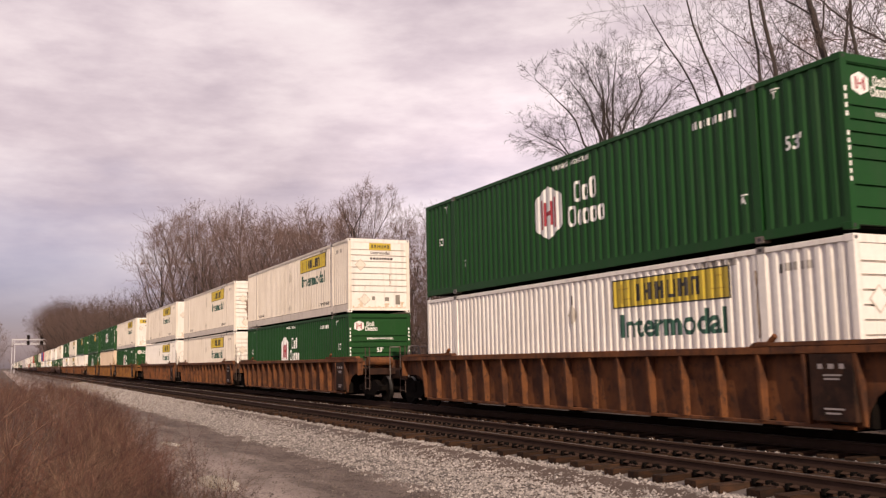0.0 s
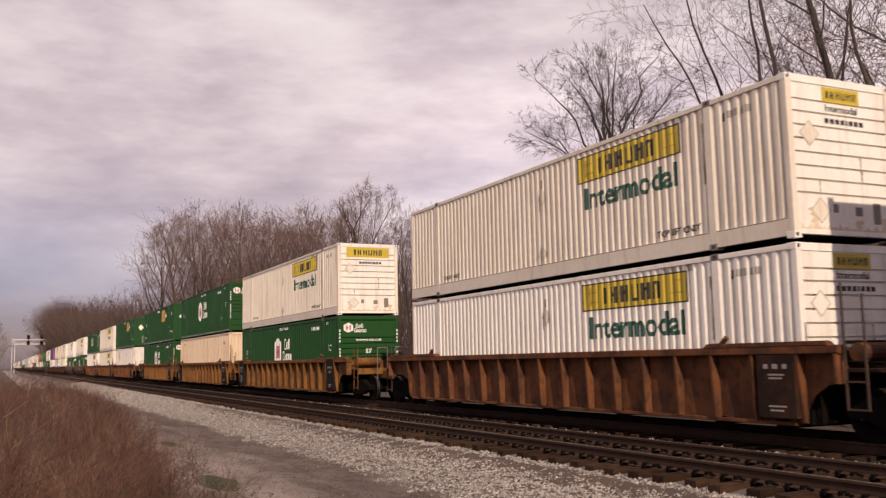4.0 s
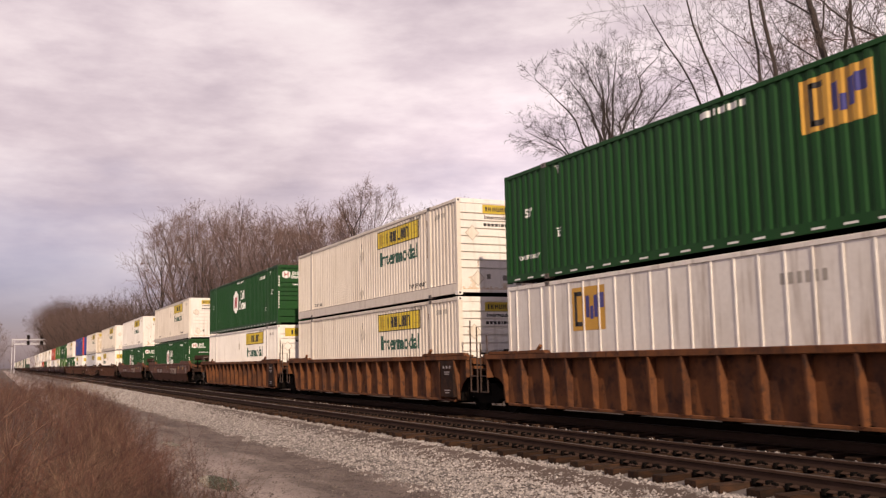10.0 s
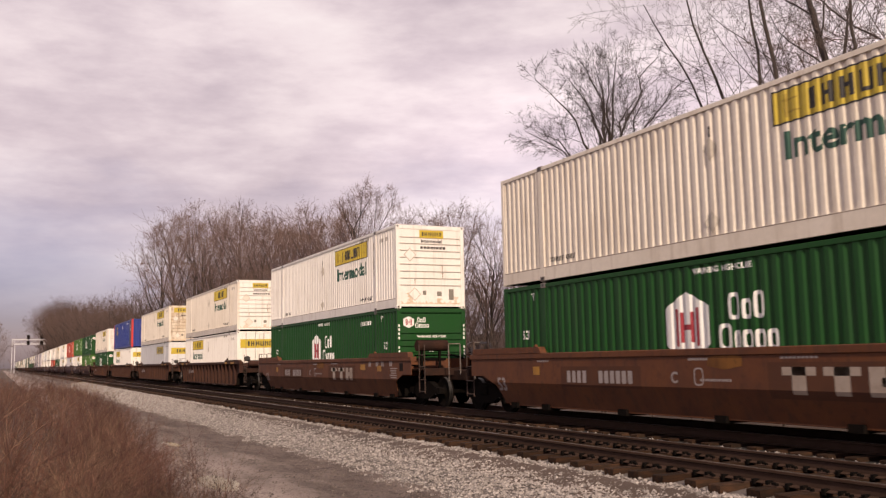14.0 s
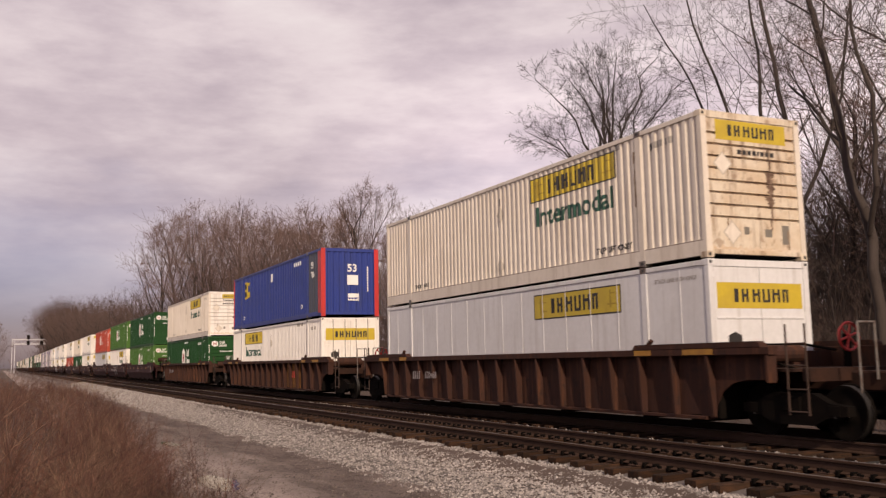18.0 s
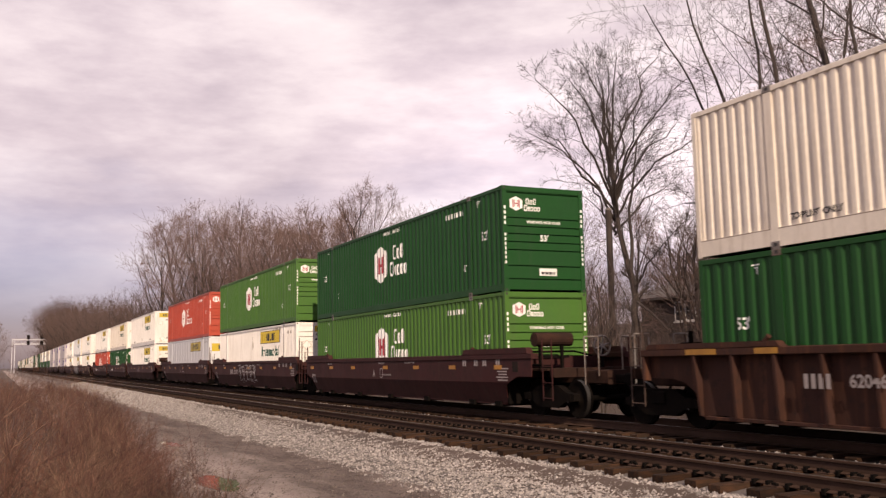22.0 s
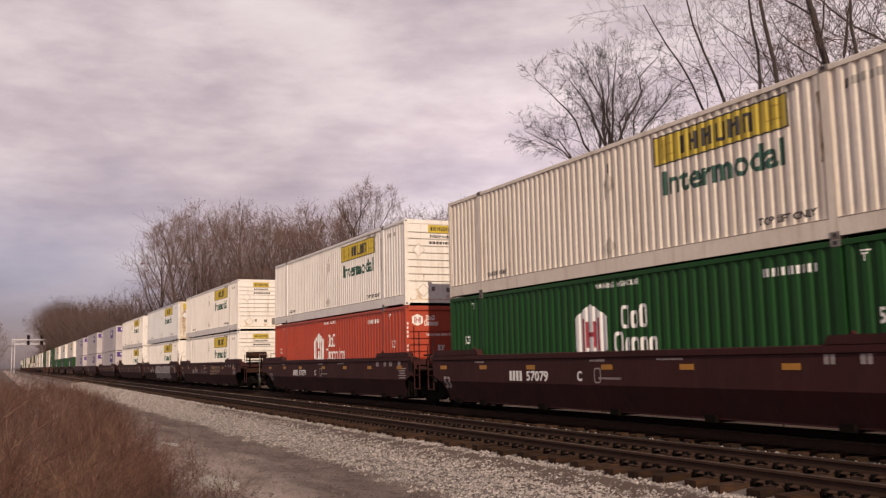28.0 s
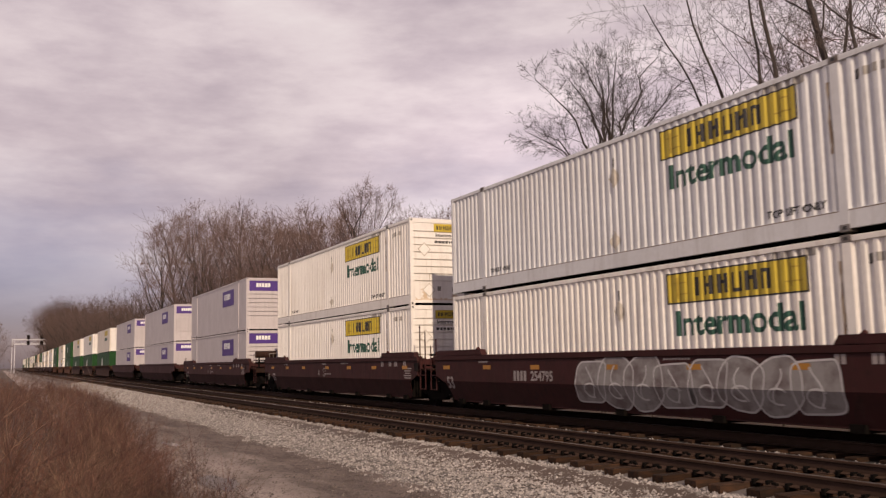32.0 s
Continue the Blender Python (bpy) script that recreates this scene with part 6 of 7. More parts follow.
def grow(rnd, tall, kids, fork, spread, stems=1, up=0.35, lean=(0, 0, 0), thick=0.020, twig=0.009, wander=0.05, crown=None, paths=(), limb=1.0, reach=1.0):
    """Segments of a bare tree, by level: a trunk or several stems, limbs, branches, twigs."""
    levels = [[], [], [], [], []]

    def shoot(p, d, length, r, level):
        n = (9, 6, 4, 2, 1)[level]
        step = length / n
        nodes = []
        for i in range(n):
            d = d + Vector((rnd.gauss(0, 1), rnd.gauss(0, 1), rnd.gauss(0, 0.6))) * (wander, 0.11, 0.15, 0.18, 0.2)[level] + Vector((0, 0, up * (0.02, 0.10, 0.10, 0.08, 0.04)[level]))
            d.normalize()
            q = p + d * step
            r1 = max(twig * 0.6, r * (1 - 0.78 / n * 1.0) if level else r * (1 - 0.55 / n))
            levels[level].append((p, q, r, r1))
            p, r = q, r1
            if crown and level and i and ((p.x / crown[0]) ** 2 + (p.y / crown[0]) ** 2 + ((p.z - crown[1]) / crown[2]) ** 2) > rnd.uniform(0.85, 1.2):
                n = i + 1
                break
            nodes.append((p.copy(), d.copy(), r, (i + 1) / n))
        spawn(nodes, length, level)

    def spawn(nodes, length, level):
        if level >= len(kids) or not nodes:
            return
        n = len(nodes)
        count = kids[level]
        for j in range(count):
            f = fork[level] + (1 - fork[level]) * (j + rnd.uniform(0.1, 0.9)) / count
            k = min(n - 1, int(f * n))
            bp, bd, br, _ = nodes[k]
            az = j * 2.4 + rnd.uniform(-0.5, 0.5)
            side = bd.orthogonal().normalized()
            side.rotate(Matrix.Rotation(az, 3, bd))
            ang = math.radians(spread[level] * rnd.uniform(0.7, 1.25))
            nd = (bd * math.cos(ang) + side * math.sin(ang)).normalized()
            shoot(bp, nd, length * (0.62, 0.55, 0.50, 0.5)[level] * rnd.uniform(0.7, 1.15) * (1.15 - 0.45 * f), max(twig, br * rnd.uniform(0.5, 0.72) * limb), level + 1)

    # stems along given ways: points and radii at both ends
    for first, last, way in paths:
        way = [Vector(p) for p in way]
        nodes, total = [], sum((b - a).length for a, b in zip(way, way[1:]))
        m = (len(way) - 1) * 2
        p, r = way[0], first
        for i in range(m):
            a, b = way[i // 2], way[i // 2 + 1]
            q = b.copy() if i % 2 else (a + b) / 2 + Vector((rnd.gauss(0, 0.04), rnd.gauss(0, 0.08), 0))
            r1 = first + (last - first) * (i + 1) / m
            levels[0].append((p, q + (q - p) * 0.04, r, r1))
            nodes.append((q.copy(), (q - p).normalized(), r1, (i + 1) / m))
            p, r = q, r1
        spawn(nodes, min(total, 11.0) * reach, 0)
    if paths:
        return levels
    lean = Vector(lean)
    for s in range(stems):
        a = 2 * math.pi * s / stems + rnd.uniform(-0.4, 0.4)
        k = 0.16 if stems > 1 else 0.0
        d = (Vector((math.cos(a) * k, math.sin(a) * k, 1)) + lean).normalized()
        shoot(Vector((math.cos(a), math.sin(a), 0)) * (0.25 if stems > 1 else 0) - Vector((0, 0, 0.4)), d, tall * rnd.uniform(0.72, 0.86), tall * thick * (1 if stems == 1 else 0.75), 0)
    k = tall / max(q[1].z for q in itertools.chain(*levels))
    return [[(a * k, b * k, r, r1) for a, b, r, r1 in lv] for lv in levels]


TREE_KINDS = {}


def make_tree(kind, seed, tall, **how):
    rnd = random.Random(seed)
    mats = (bark, how.pop("fine", twig_mat))
    lv = grow(rnd, tall, **how)
    TREE_KINDS[kind] = (segments_mesh("trunk", lv[0] + lv[1], mats[0], 6), segments_mesh("crown", lv[2] + lv[3] + lv[4], mats[1], 3), tall)


make_tree("fan", 3, 20, limb=0.8, crown=(4.6, 12.4, 7.4), kids=(13, 8, 6, 4), fork=(0.25, 0.2, 0.2, 0.2), spread=(38, 40, 40, 42), up=0.62, thick=0.011, twig=0.013, fine=mid_twig)
make_tree("tall", 8, 24, kids=(6, 6, 6, 3), fork=(0.28, 0.2, 0.2, 0.2), spread=(27, 34, 38, 40), stems=2, up=0.5, lean=(-0.01, -0.03, 0), thick=0.0072, twig=0.007)
make_tree("round", 15, 18, limb=0.8, crown=(4.5, 11.0, 6.8), kids=(13, 8, 6, 4), fork=(0.25, 0.2, 0.2, 0.2), spread=(46, 42, 40, 42), up=0.6, thick=0.011, twig=0.013, fine=mid_twig)
make_tree("slim", 21, 17, kids=(13, 7, 6, 2), fork=(0.25, 0.2, 0.2, 0.2), spread=(34, 38, 40, 42), up=0.65, thick=0.010, twig=0.013, fine=mid_twig)
# two trees close to the line: a dark one with sweeping limbs, and a curved pale trunk
DARK_AT, PALE_AT = Vector((-23.1, 24.0, -0.57)), Vector((-16.85, 21.0, -0.7))


def ways(at, *rows):
    return [(a, b, [Vector(p) - at for p in way]) for a, b, way in rows]


def vase(seed):
    """Limbs that fan out of a tall trunk, arch, and reach the outline of a broad round crown."""
    r = random.Random(seed)
    out = [(0.27, 0.11, [(1.78, 0, -0.6), (1.74, 0, 1.4), (1.68, 0, 3.2), (1.65, 0, 4.8), (1.1, 0, 6.6), (0.45, 0, 8.6), (0.03, 0.03, 12.2)]),
           (0.13, 0.04, [(1.5, 0, 5.4), (1.25, 0.2, 7.2), (1.05, 0.3, 8.6), (1.25, 0.4, 10.6), (1.75, 0.5, 13.4)]),
           (0.06, 0.02, [(1.7, 0, 5.4), (2.9, -0.2, 6.4), (4.0, -0.2, 7.1), (6.0, -0.2, 8.2)]),
           (0.07, 0.02, [(1.7, 0, 4.6), (3.4, -0.4, 3.9), (4.8, -0.6, 3.0), (5.7, -0.8, 2.3)])]
    n = 20
    for i in range(n):
        a = i * 2.4 + r.uniform(-0.3, 0.3)
        f = (i + 0.5) / n
        q = math.radians(10 + 86 * f ** 0.85)
        wide = r.uniform(0.88, 1.05)
        tip = Vector((5.5 * wide * math.sin(q) * math.cos(a), 5.5 * wide * math.sin(q) * math.sin(a), 12.4 + 6.4 * wide * math.cos(q)))
        root = Vector((0.03, 0.03, 12.0 - 3.4 * f - r.uniform(0, 0.5)))
        out_way = Vector((math.cos(a), math.sin(a), 0))
        way = []
        for k in range(6):
            u = k / 5
            p = root.lerp(tip, u) + Vector((0, 0, 0.9 * math.sin(q) * math.sin(math.pi * u) * (1.2 - u))) - out_way * 0.5 * math.cos(q) * math.sin(math.pi * u)
            way.append(p + Vector((r.gauss(0, 0.13), r.gauss(0, 0.13), r.gauss(0, 0.10))) * (1.0 if 0 < k < 5 else 0.0))
        out.append((0.095 - 0.025 * f, 0.018, way))
    return out


make_tree("elm", 5, 20, kids=(10, 7, 5), fork=(0.22, 0.2, 0.2), spread=(38, 35, 34), up=0.10, twig=0.0085, limb=0.52, reach=0.48, fine=bark, crown=(5.9, 13.4, 6.3), paths=vase(4))
make_tree("dark", 61, 20, kids=(10, 6, 4, 3), fork=(0.15, 0.2, 0.2, 0.2), spread=(40, 36, 36, 38), up=0.40, twig=0.0062, limb=0.55, reach=0.55, paths=ways(
    DARK_AT,
    (0.29, 0.20, [(-23.1, 24, -0.8), (-23.06, 24, 1.93), (-22.98, 24, 3.84), (-22.86, 24, 5.5)]),
    (0.11, 0.045, [(-22.86, 24, 5.3), (-22.5, 24, 7.07), (-22.5, 24, 9.22), (-22.89, 24, 11.54), (-23.36, 24, 13.97), (-23.74, 24, 16.04)]),
    (0.09, 0.03, [(-22.88, 24, 5.5), (-23.19, 24, 7.39), (-23.57, 24, 9.08), (-23.61, 24, 10.93), (-23.82, 24, 13.3), (-24.2, 24, 15.59)]),
    (0.085, 0.022, [(-22.95, 24, 5.4), (-24.52, 24.6, 7.26), (-25.51, 24.6, 9.15), (-25.97, 24.6, 10.79), (-27.03, 24.6, 13.35), (-27.84, 24.6, 15.75), (-28.58, 24.6, 17.5)]),
    (0.075, 0.02, [(-24.5, 24.6, 7.2), (-26.33, 25.2, 8.72), (-27.3, 25.2, 10.28), (-28.45, 25.2, 12.45), (-29.9, 25.2, 14.6), (-31.27, 25.2, 16.86)]),
    (0.07, 0.03, [(-22.9, 24, 6.0), (-25.0, 24.2, 7.0), (-27.2, 24.6, 7.3), (-29.0, 25.0, 7.6)]),
    (0.08, 0.03, [(-22.9, 24, 5.0), (-21.8, 24.6, 7.6), (-21.2, 25.2, 10.0), (-21.0, 25.6, 13.0)])))
make_tree("pale", 66, 16, kids=(8, 6, 5, 3), reach=0.6, fork=(0.40, 0.2, 0.2, 0.2), spread=(42, 38, 40, 40), up=0.35, twig=0.006, limb=0.55, paths=ways(
    PALE_AT,
    (0.17, 0.075, [(-16.85, 21, -0.9), (-16.92, 21, 1.48), (-17.08, 21, 3.59), (-17.2, 21, 5.29), (-17.65, 21, 6.48), (-17.81, 21, 7.96), (-18.07, 21, 9.51), (-18.43, 21, 11.15), (-18.92, 21, 12.9)]),
    (0.085, 0.035, [(-17.1, 21, 4.6), (-16.44, 20.6, 5.75), (-16.36, 20.6, 6.95), (-16.34, 20.6, 8.17), (-16.76, 20.6, 9.54), (-16.81, 20.6, 10.99)]),
    (0.07, 0.03, [(-17.6, 21, 6.4), (-18.57, 21.4, 7.85), (-19.21, 21.4, 8.87), (-19.91, 21.4, 9.59)])))
make_tree("copse", 52, 18, kids=(10, 6, 5), fork=(0.2, 0.15, 0.2), spread=(46, 44, 42), up=0.6, thick=0.012, twig=0.023, fine=far_twig)
make_tree("thin", 57, 18, kids=(10, 5, 5), fork=(0.2, 0.15, 0.2), spread=(36, 40, 42), up=0.65, thick=0.011, twig=0.020, fine=far_twig)
make_tree("sapling", 44, 9, kids=(9, 5, 3), fork=(0.15, 0.15, 0.2), spread=(40, 42, 44), stems=2, up=0.4, thick=0.008, twig=0.007, fine=far_twig)


def tree(kind, x, y, tall, turn=0.0, label="bare grey-brown deciduous tree in winter"):
    t, c, h = TREE_KINDS[kind]
    top = new("tree")
    tagged(top, label, "tree", "bare trees along the railway")
    k = tall / h * 1.1
    part("trunk", t, None, top)
    part("crown", c, None, top, "fine bare twigs")
    top.location = (x, y, hills(x, y) - 0.1)
    top.rotation_euler = (0, 0, radians(turn))
    top.scale = (k, k, k)
    return top


# tall trees near the camera's end of the wood
for row in (("elm", -40.7, 30.0, 18.18, 0), ("tall", -18.5, 31.0, 15.0, 130), ("round", -21.0, 37.0, 14.5, 70), ("fan", -15.5, 35.0, 13.5, 200), ("round", -11.5, 30.0, 11.5, 10), ("slim", -30.5, 36.0, 17.0, 60),
            ("slim", -22.0, 33.0, 20.0, 250), ("round", -33.5, 42.0, 15.0, 20), ("slim", -14.5, 27.0, 18.0, 140)):
    tree(*row)
# the front row of the wood: slender trees close together
HEIGHTS = [(-143.1, 24.1), (-134.6, 23.0), (-127.8, 22.5), (-122.2, 21.9), (-116.7, 20.9), (-111.6, 20.5), (-107.3, 19.5), (-103.4, 19.1), (-99.7, 17.9), (-96.2, 16.8), (-92.9, 15.7), (-89.3, 15.9),
           (-86.3, 16.5), (-83.7, 15.9), (-81.1, 15.8), (-78.4, 14.9), (-75.6, 14.8), (-71.7, 16.4), (-68.8, 13.7), (-66.6, 12.9), (-64.1, 13.1), (-61.5, 13.0), (-58.0, 12.0), (-54.0, 11.6), (-50.0, 11.2), (-46.0, 11.0)]
for k, (x, high) in enumerate(HEIGHTS):
    y = 22.0 + max(0.0, x + 141) * 0.088 + max(0.0, x + 72) * 0.16
    front = tree(("slim", "fan", "slim", "round")[k % 4], x, y, high, 70.0 * k)
    front.scale = (front.scale.x * 0.80, front.scale.y * 0.80, front.scale.z)
for kind, at, words in (("dark", DARK_AT, "bare dark tree with sweeping limbs beside the railway"), ("pale", PALE_AT, "bare tree with a curved grey-brown trunk")):
    near = tree(kind, at.x, at.y, 10, 0, words)
    near.location, near.scale = at, (1, 1, 1)
rnd = random.Random(77)
# the wood behind them, and its dense far end
for i in range(74):
    x = -24 - i * 1.75 + rnd.uniform(-1.2, 1.2)
    y = rnd.uniform(36, 52) if x > -62 else rnd.uniform(27, 42)
    high = rnd.uniform(9.5, 12.5) if x > -62 else rnd.uniform(0.50, 0.72) * (13.0 + max(0.0, -x - 75) * 0.16) * (y / 25.0) ** 0.5
    tree(rnd.choice(["copse", "thin"]), x, y, high, rnd.uniform(0, 360))
for i in range(34):
    tree(rnd.choice(["thin", "copse", "slim", "fan"]), rnd.uniform(-38, 0), rnd.uniform(34, 50), rnd.uniform(8.0, 12.0), rnd.uniform(0, 360))
# the wooded rise beyond the house
for i in range(40):
    x = -112 + 3.1 * i + rnd.uniform(-2, 2)
    tree(rnd.choice(["copse", "thin", "copse"]), x, rnd.uniform(62, 96), rnd.uniform(10.0, 14.0), rnd.uniform(0, 360), "bare brown tree on the wooded rise")
for i in range(64):
    x = -158 - i * 4.3 + rnd.uniform(-2, 2)
    y = rnd.uniform(18.2, 24) if x > -330 else rnd.uniform(17.6, 20)
    high = 14.5 + max(0.0, -x - 190) * 0.060 if x > -400 else 25.5
    tree(rnd.choice(["copse", "thin", "copse"]), x, y, min(high, 26) + rnd.uniform(-1.2, 1.2), rnd.uniform(0, 360), "bare reddish-brown tree in a dense far wood")
for i in range(14):
    tree(rnd.choice(["copse", "thin"]), -440 - i * 24, rnd.uniform(20, 30), rnd.uniform(13, 17), rnd.uniform(0, 360), "bare reddish-brown tree in a dense far wood")
for i in range(12):
    tree(rnd.choice(["copse", "thin"]), -330 - i * 26, rnd.uniform(-3, -22), rnd.uniform(11, 15), rnd.uniform(0, 360), "bare reddish-brown tree beyond the weeds")
for i in range(44):
    x = -13 - rnd.random() ** 1.4 * 130
    tree("sapling", x, rnd.uniform(18.8, 27 if x > -40 else 23), rnd.uniform(3.0, 6.5), rnd.uniform(0, 360), "bare brown thicket shrub at the wood's edge")


def brush(name, count, pick, mat, label, bend=0.25, k=3, bushy=1.0):
    """Thin dead stems, each with a few side shoots, as one object."""
    r = random.Random(hash(len(name)) + count)
    segs = []
    for i in range(count):
        x, y, z, h = pick(r)
        p = Vector((x, y, z))
        d = Vector((r.gauss(0, bend), r.gauss(0, bend), 1)).normalized()
        w = h * 0.0036 + 0.0015
        n = 4
        for j in range(n):
            q = p + d * (h / n)
            segs.append((p, q, w, w * 0.7))
            w *= 0.7
            for s in range(k if j else 1):
                e = (d + Vector((r.gauss(0, 0.5 * bushy), r.gauss(0, 0.5 * bushy), r.uniform(0.1, 0.6)))).normalized()
                segs.append((q, q + e * h * r.uniform(0.08, 0.20) * bushy, w * 0.8, w * 0.3))
            d = (d + Vector((r.gauss(0, bend * 0.6) + d.x * 0.25, r.gauss(0, bend * 0.6) + d.y * 0.25, -0.10 * j))).normalized()
            p = q
    return tagged(new(name, segments_mesh(name, segs, mat, 3)), label, "dry weeds", kind="stuff")


understory_brown = surface("dark_understory_twigs", (0.060, 0.043, 0.036), 0.95, second=(0.040, 0.028, 0.024), amount=0.7, patch=0.4, bump=0)
weed_red = surface("reddish_dry_weeds", (0.128, 0.056, 0.037), 0.9, second=(0.026, 0.011, 0.008), amount=0.9, patch=0.6, bump=0, per_island=0.6)
# weed colour darkened for the shade low down between the stems
weed_shade = surface("shade_dark_weeds", (0.060, 0.028, 0.020), 0.95, second=(0.024, 0.012, 0.009), amount=0.8, patch=0.6, bump=0, per_island=0.6)
weed_tan = surface("tan_dry_grass", (0.25, 0.155, 0.098), 0.9, second=(0.13, 0.078, 0.052), amount=0.8, patch=0.8, bump=0, per_island=0.5)


def weed_spot(r):
    """Somewhere in the strip of weeds beside the road, which widens with distance."""
    x = -10.5 - 70.0 * r.random() ** 1.8
    edge = 1.38 - 0.075 * x + 0.30 * math.sin(x * 0.9) + 0.22 * math.sin(x * 2.3) + 0.5 * noise.noise(Vector((x * 1.7, 0, 4.0)))
    y = min(edge, 5.2) - 8.0 * r.random() ** 1.5
    if r.random() < 0.7:
        # most stems stand in tufts
        g = 0.55
        i, j = round(x / g), round(y / g)
        q = random.Random(i * 7919 + j)
        x, y = (i + q.uniform(-0.4, 0.4)) * g + r.gauss(0, 0.05), (j + q.uniform(-0.4, 0.4)) * g + r.gauss(0, 0.05)
    return x, y, hills(x, y) - 0.03, min(edge, 5.2) - y


def tall_weed(r):
    x, y, z, inside = weed_spot(r)
    clump = 0.75 + 0.95 * noise.noise(Vector((x * 0.8, y * 0.8, 9.0)))
    return x, y, z, r.uniform(0.6, 1.15) * (0.55 + 0.75 * min(1.0, inside / 1.6)) * clump * 1.25


def edge_weed(r):
    """Clumps of tall stems along the front edge of the weeds."""
    x = -12.5 - 20.0 * r.random() ** 1.2
    i = round(x / 0.8)
    q = random.Random(i * 31)
    x = (i + q.uniform(-0.3, 0.3)) * 0.8 + r.gauss(0, 0.22)
    y = 1.15 - 0.075 * x + q.uniform(-0.5, 0.15) - abs(r.gauss(0, 0.5))
    return x, y, hills(x, y) - 0.03, r.uniform(0.45, 1.0) * q.uniform(0.7, 1.25)


def low_weed(r):
    x, y, z, inside = weed_spot(r)
    return x, y, z, r.uniform(0.30, 0.80)


brush("dry_weeds", 4600, tall_weed, weed_red, "dense reddish-brown dead weeds beside the road", 0.46, 4, 1.6)
brush("weed_clumps", 1900, edge_weed, weed_red, "thick reddish-brown weed clumps at the road's edge", 0.42, 4, 1.6)
# this low layer's dark colour stands in for shade under the taller weeds
brush("dry_weed_tops", 4200, low_weed, weed_shade, "low tangle of dead weeds, darkened as shade", 0.5, 3, 1.8)
brush("dry_grass", 1500, tall_weed, weed_tan, "scattered tan dead grass stalks", 0.3, 2)
brush("front_grass", 1000, lambda r: (lambda x: (x, 0.55 - 0.075 * x - abs(r.gauss(0, 0.9)), ROAD_Z - 0.02, r.uniform(0.35, 0.95)))(-10.6 - 6.5 * r.random() ** 1.3), weed_tan, "tufts of pale bent grass before the weeds", 0.5, 3)
brush("thicket", 2200, lambda r: (lambda x, y: (x, y, hills(x, y), r.uniform(1.2, 3.2)))(-12 - 150 * r.random() ** 1.3, r.uniform(18.5, 30)), far_twig, "brown undergrowth at the edge of the wood", 0.3, 3)

# ---- house among the trees ----
clapboard = surface("brown_clapboard", (0.045, 0.031, 0.026), 0.8, second=(0.034, 0.024, 0.021), patch=1.0, grain=20, stretch=(1, 1, 8), bump=0.4)
shingle = surface("grey_shingles", (0.105, 0.088, 0.080), 0.9, second=(0.075, 0.064, 0.058), patch=2.0, grain=25, bump=0.5)
trim_white = surface("white_window_paint", (0.62, 0.60, 0.58), 0.5, bump=0.05)
pane_dark = surface("window_glass", (0.03, 0.03, 0.035), 0.08, bump=0.0)


def house(x0, x1, y0, y1, z0, eaves, ridge):
    top = new("house")
    tagged(top, "brown house with white-framed windows among bare trees", "house")
    top.location = ((x0 + x1) / 2, (y0 + y1) / 2, z0)
    cx, cy = top.location.x, top.location.y

    def local(sh):
        sh.v = [(a - cx, b - cy, c - z0) for a, b, c in sh.v]
        return sh

    # walls as stacked boards, with an opening for the windows in front
    wz0, wz1, wx0, wx1 = 4.0, 5.55, -56.4, -51.6
    for a, b, c, d in ((x0, x1, z0, wz0), (x0, x1, wz1, eaves), (x0, wx0, wz0, wz1), (wx1, x1, wz0, wz1)):
        part("wall_front", local(Shape().box(a, b, y0, y0 + 0.2, c, d)), clapboard, top)
    part("wall_back", local(Shape().box(x0, x1, y1 - 0.2, y1, z0, eaves)), clapboard, top)
    for x in (x0, x1 - 0.2):
        mid = (y0 + y1) / 2
        part("gable_wall", local(Shape().extrude_x([(y0 + 0.2, z0), (y1 - 0.2, z0), (y1 - 0.2, eaves), (mid, ridge - 0.2), (y0 + 0.2, eaves)], x, x + 0.2)), clapboard, top)
    for s, y in ((-1, y0 - 0.5), (1, y1 + 0.5)):
        mid = (y0 + y1) / 2
        part("roof_slope", local(Shape().extrude_x([(y, eaves - 0.2), (mid, ridge), (mid, ridge + 0.18), (y, eaves - 0.02)], x0 - 0.4, x1 + 0.4)), shingle, top)
    part("vent_pipe", local(Shape().tube((-54.8, y0 + 1.2, eaves), (-54.8, y0 + 1.2, eaves + 2.2), 0.09, k=10)), steel, top)
    w = (wx1 - wx0) / 4
    for i in range(4):
        a = wx0 + i * w
        fr = part("window", local(Shape().box(a, a + 0.09, y0 - 0.03, y0 + 0.08, wz0, wz1).box(a + w - 0.09, a + w, y0 - 0.03, y0 + 0.08, wz0, wz1)
                                  .box(a, a + w, y0 - 0.03, y0 + 0.08, wz0, wz0 + 0.11).box(a, a + w, y0 - 0.03, y0 + 0.08, wz1 - 0.11, wz1).box(a, a + w, y0 - 0.02, y0 + 0.07, (wz0 + wz1) / 2 - 0.03, (wz0 + wz1) / 2 + 0.03)), trim_white, top, "white sash window")
        part("pane", local(Shape().box(a + 0.06, a + w - 0.06, y0 + 0.03, y0 + 0.04, wz0 + 0.08, wz1 - 0.08)), pane_dark, fr)
    part("window_sill", local(Shape().box(wx0 - 0.1, wx1 + 0.1, y0 - 0.12, y0 + 0.02, wz0 - 0.1, wz0)), trim_white, top)
    return top


house(-60.5, -49.5, 47.0, 55.0, 0.4, 6.0, 7.5)

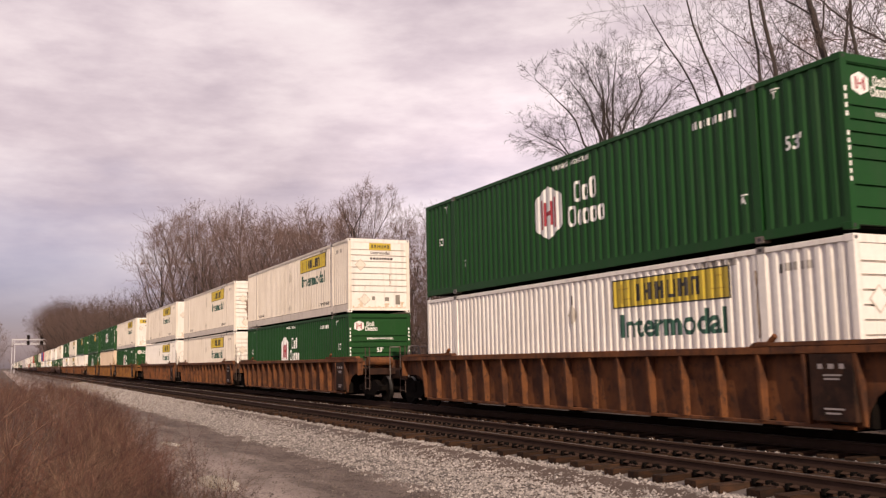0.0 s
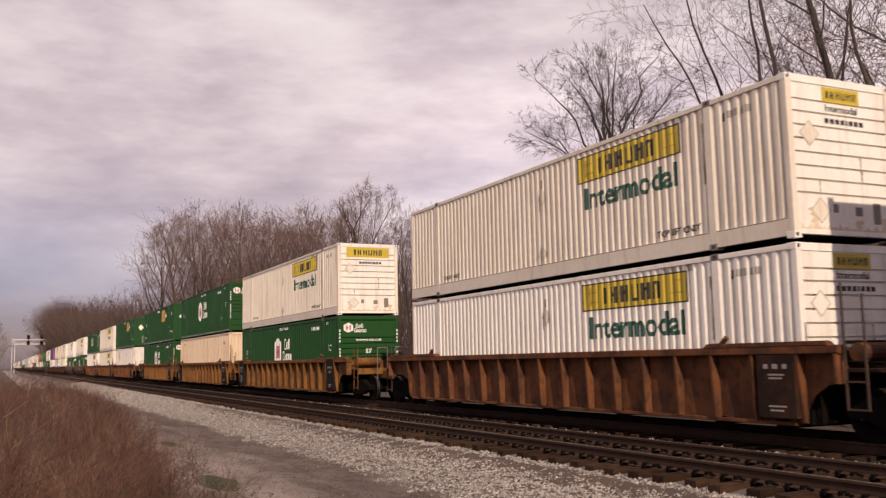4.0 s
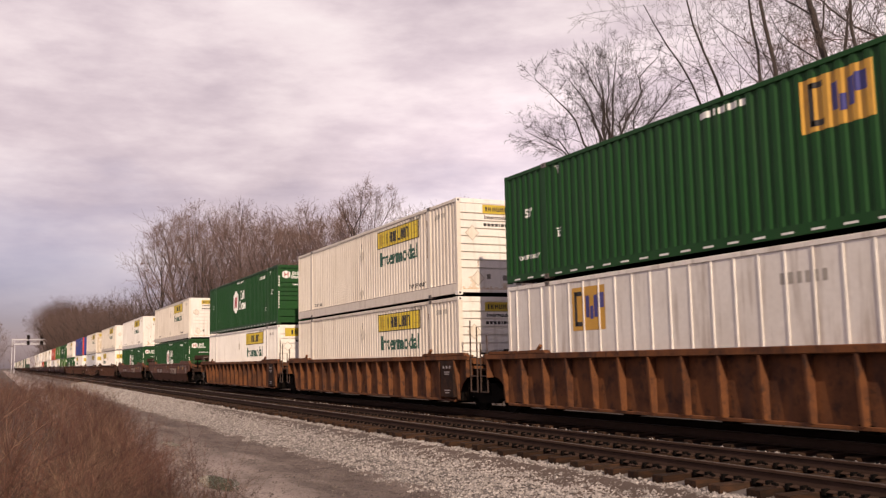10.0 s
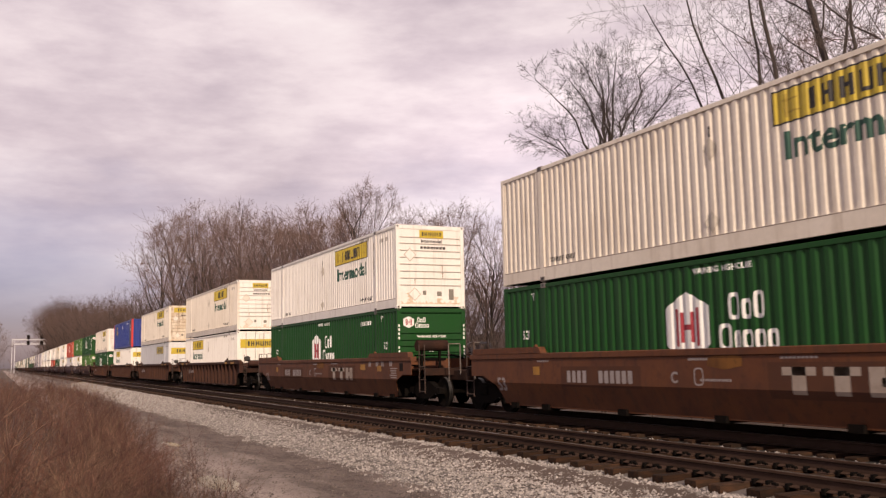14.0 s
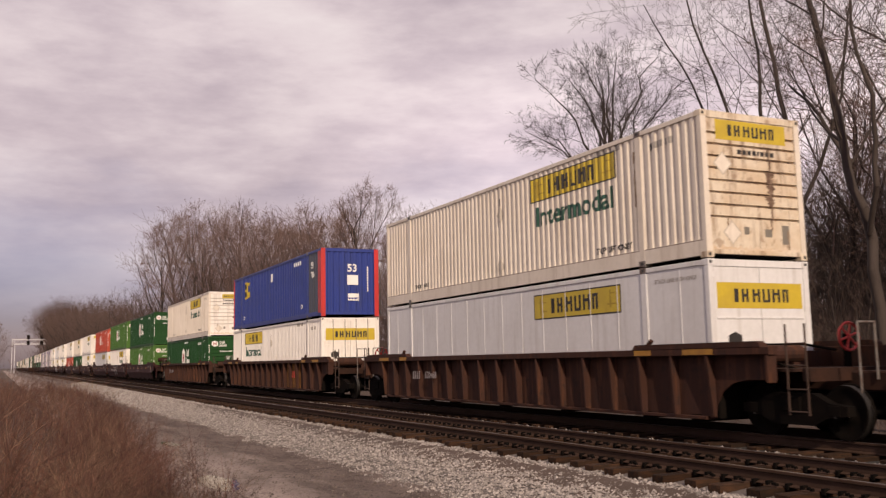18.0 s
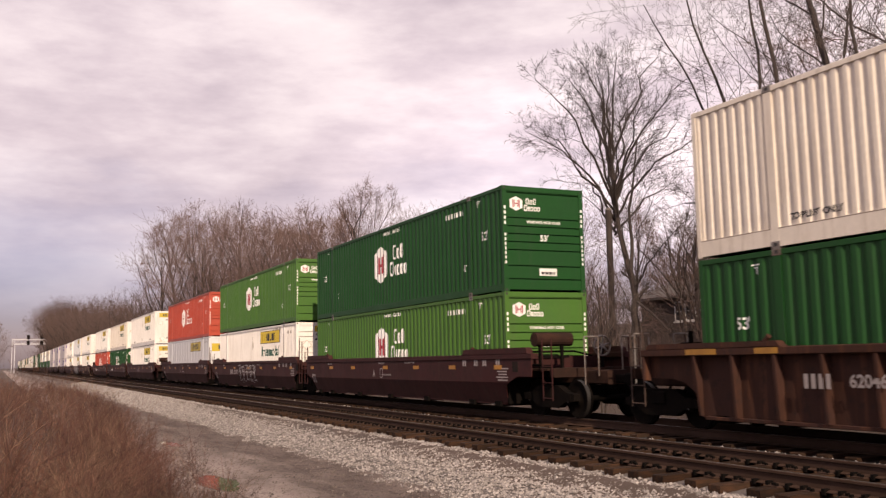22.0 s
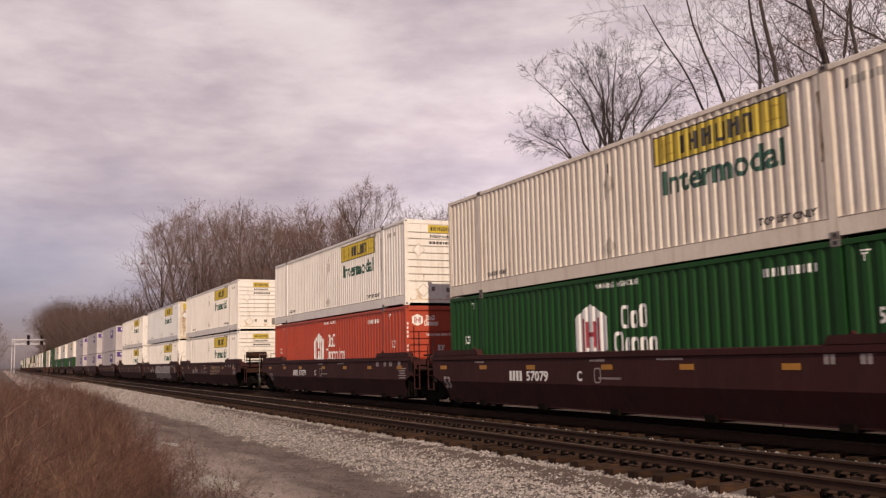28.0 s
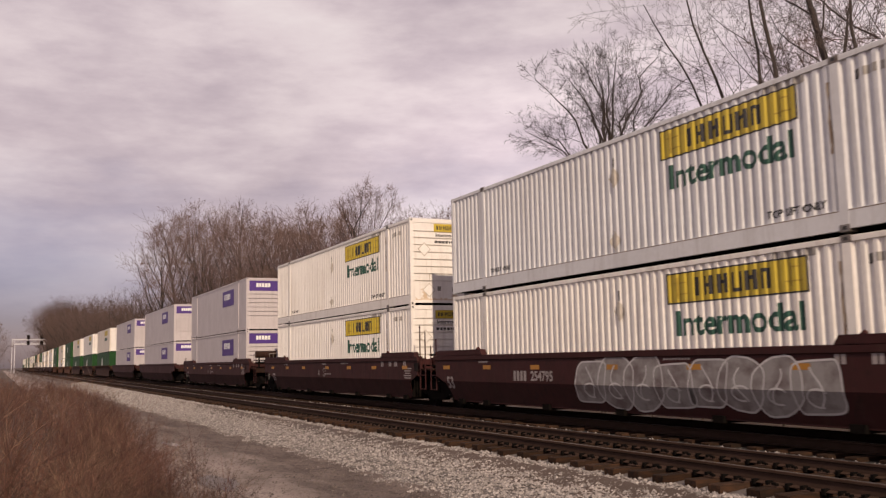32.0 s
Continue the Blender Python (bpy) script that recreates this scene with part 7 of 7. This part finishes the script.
# a weathered pole between the wood and the line
pole = new("utility_pole")
tagged(pole, "weathered grey-brown wooden pole among the bare trees", "pole")
pole.location = (-35.7, 26.0, -0.5)
part("shaft", Shape().tube((0, 0, -0.3), (0.05, 0, 8.9), 0.15, k=14), bark, pole)
part("cap", Shape().tube((0.05, 0, 8.9), (0.05, 0, 8.98), 0.165, k=14), steel, pole, "dull metal pole cap")

# ---- signal bridge far down the line ----


def signal_bridge(x, y0, y1, z0, z1):
    top = new("signal_bridge")
    tagged(top, "grey steel cantilever signal bridge with dark signal heads", "railway signal")
    top.location = (x, y0, 0)
    grey = surface("galvanised_steel", (0.50, 0.48, 0.50), 0.5, 0.0, bump=0.05)
    for dy in (0, 0.9):
        part("post", Shape().box(-0.45, -0.2, dy, dy + 0.25, -0.7, z1).box(0.2, 0.45, dy, dy + 0.25, -0.7, z1).box(-0.45, 0.45, dy, dy + 0.25, -0.7, -0.2), grey, top)
    n = 9
    span = y1 - y0
    for z in (z0, z1):
        for dx in (-0.4, 0.4):
            part("chord", Shape().box(dx - 0.12, dx + 0.12, 0, span, z - 0.22, z + 0.22), grey, top)
    for i in range(n):
        a, b = span * i / n, span * (i + 1) / n
        zz = (z0, z1) if i % 2 else (z1, z0)
        part("lattice_bar", Shape().tube((0.4, a, zz[0]), (0.4, b, zz[1]), 0.07, k=6), grey, top)
        part("lattice_bar", Shape().tube((-0.4, a, zz[0]), (-0.4, b, zz[1]), 0.07, k=6), grey, top)
    for y in (8.9 - y0, 13.3 - y0):
        part("signal_mast", Shape().box(-0.1, 0.1, y - 0.1, y + 0.1, z0 - 0.4, z1 + 1.6), grey, top)
        for z in (z0 + 0.4, z1 + 0.9):
            h = part("signal_head", Shape().box(0.5, 0.85, y - 0.5, y + 0.5, z - 0.8, z + 0.8, 0.25), black_panel, top, "black target with lamps")
            for dz in (-0.5, 0, 0.5):
                part("hood", Shape().tube((0.85, y, z + dz), (1.15, y, z + dz), 0.17, k=10), black_panel, h)
    return top


signal_bridge(-365, 3.5, 14.6, 10.0, 11.6)

# a leafless tree on the weedy side of the line
tree("round", -150.0, -1.6, 9.0, 40, "bare reddish-brown tree beyond the weeds")
# single dead stalks at the road's edge
brush("dead_stalks", 26, lambda r: (lambda x: (x, 1.5 - 0.075 * x + r.uniform(-0.2, 0.5), ROAD_Z - 0.05, r.uniform(0.7, 1.4)))(-12 - 16 * r.random()), weed_red, "single thin dead stalks at the road's edge", 0.1, 1)
brush("woodland_understory", 4200, lambda r: (lambda x, y: (x, y, hills(x, y), r.uniform(4.0, 10.5)))(-4 - 150 * r.random() ** 1.4, r.uniform(57, 105)), understory_brown, "dense brown understory of the winter wood", 0.2, 3, 1.6)

brush("wood_thicket", 2300, lambda r: (lambda x, y: (x, y, hills(x, y), r.uniform(4.5, 11.5)))(-7 - 30 * r.random(), r.uniform(33, 50)), understory_brown, "dense dark thicket behind the near trees", 0.2, 4, 1.4)

brush("wood_edge_scrub", 1500, lambda r: (lambda x, y: (x, y, hills(x, y), r.uniform(1.2, 4.0 if x > -30 else 2.2)))(-6 - 46 * r.random(), r.uniform(26, 36)), understory_brown, "low dark scrub under the near trees", 0.3, 4)

# bushes that hide the house up to its windows
brush("bushes", 1100, lambda r: (lambda x, y: (x, y, hills(x, y), r.uniform(1.6, 3.1)))(r.uniform(-66, -38), r.uniform(37, 45.5)), understory_brown, "tangled bare bushes before the house", 0.3, 4)
brush("far_wood_growth", 3200, lambda r: (lambda x: (x, r.uniform(18.5, 26), -0.6, r.uniform(4.0, 11.5 + max(0.0, -x - 190) * 0.05)))(-150 - 270 * r.random() ** 1.3), far_twig, "dense brown growth below the far trees", 0.16, 5, 1.5)
brush("young_wood", 2600, lambda r: (lambda x: (x, r.uniform(25, 36), 0.0, r.uniform(4.0, 9.0 + max(0.0, -x - 70) * 0.07)))(-60 - 112 * r.random()), far_twig, "dense brown young growth below the trees", 0.2, 4)
brush("pale_stalks", 90, lambda r: (lambda x: (x, 0.45 - 0.075 * x + r.gauss(0, 0.25), ROAD_Z, r.uniform(0.7, 1.25)))(r.gauss(-17.5, 1.2)), weed_tan, "clump of pale tan dead stalks", 0.14, 2)

motions()
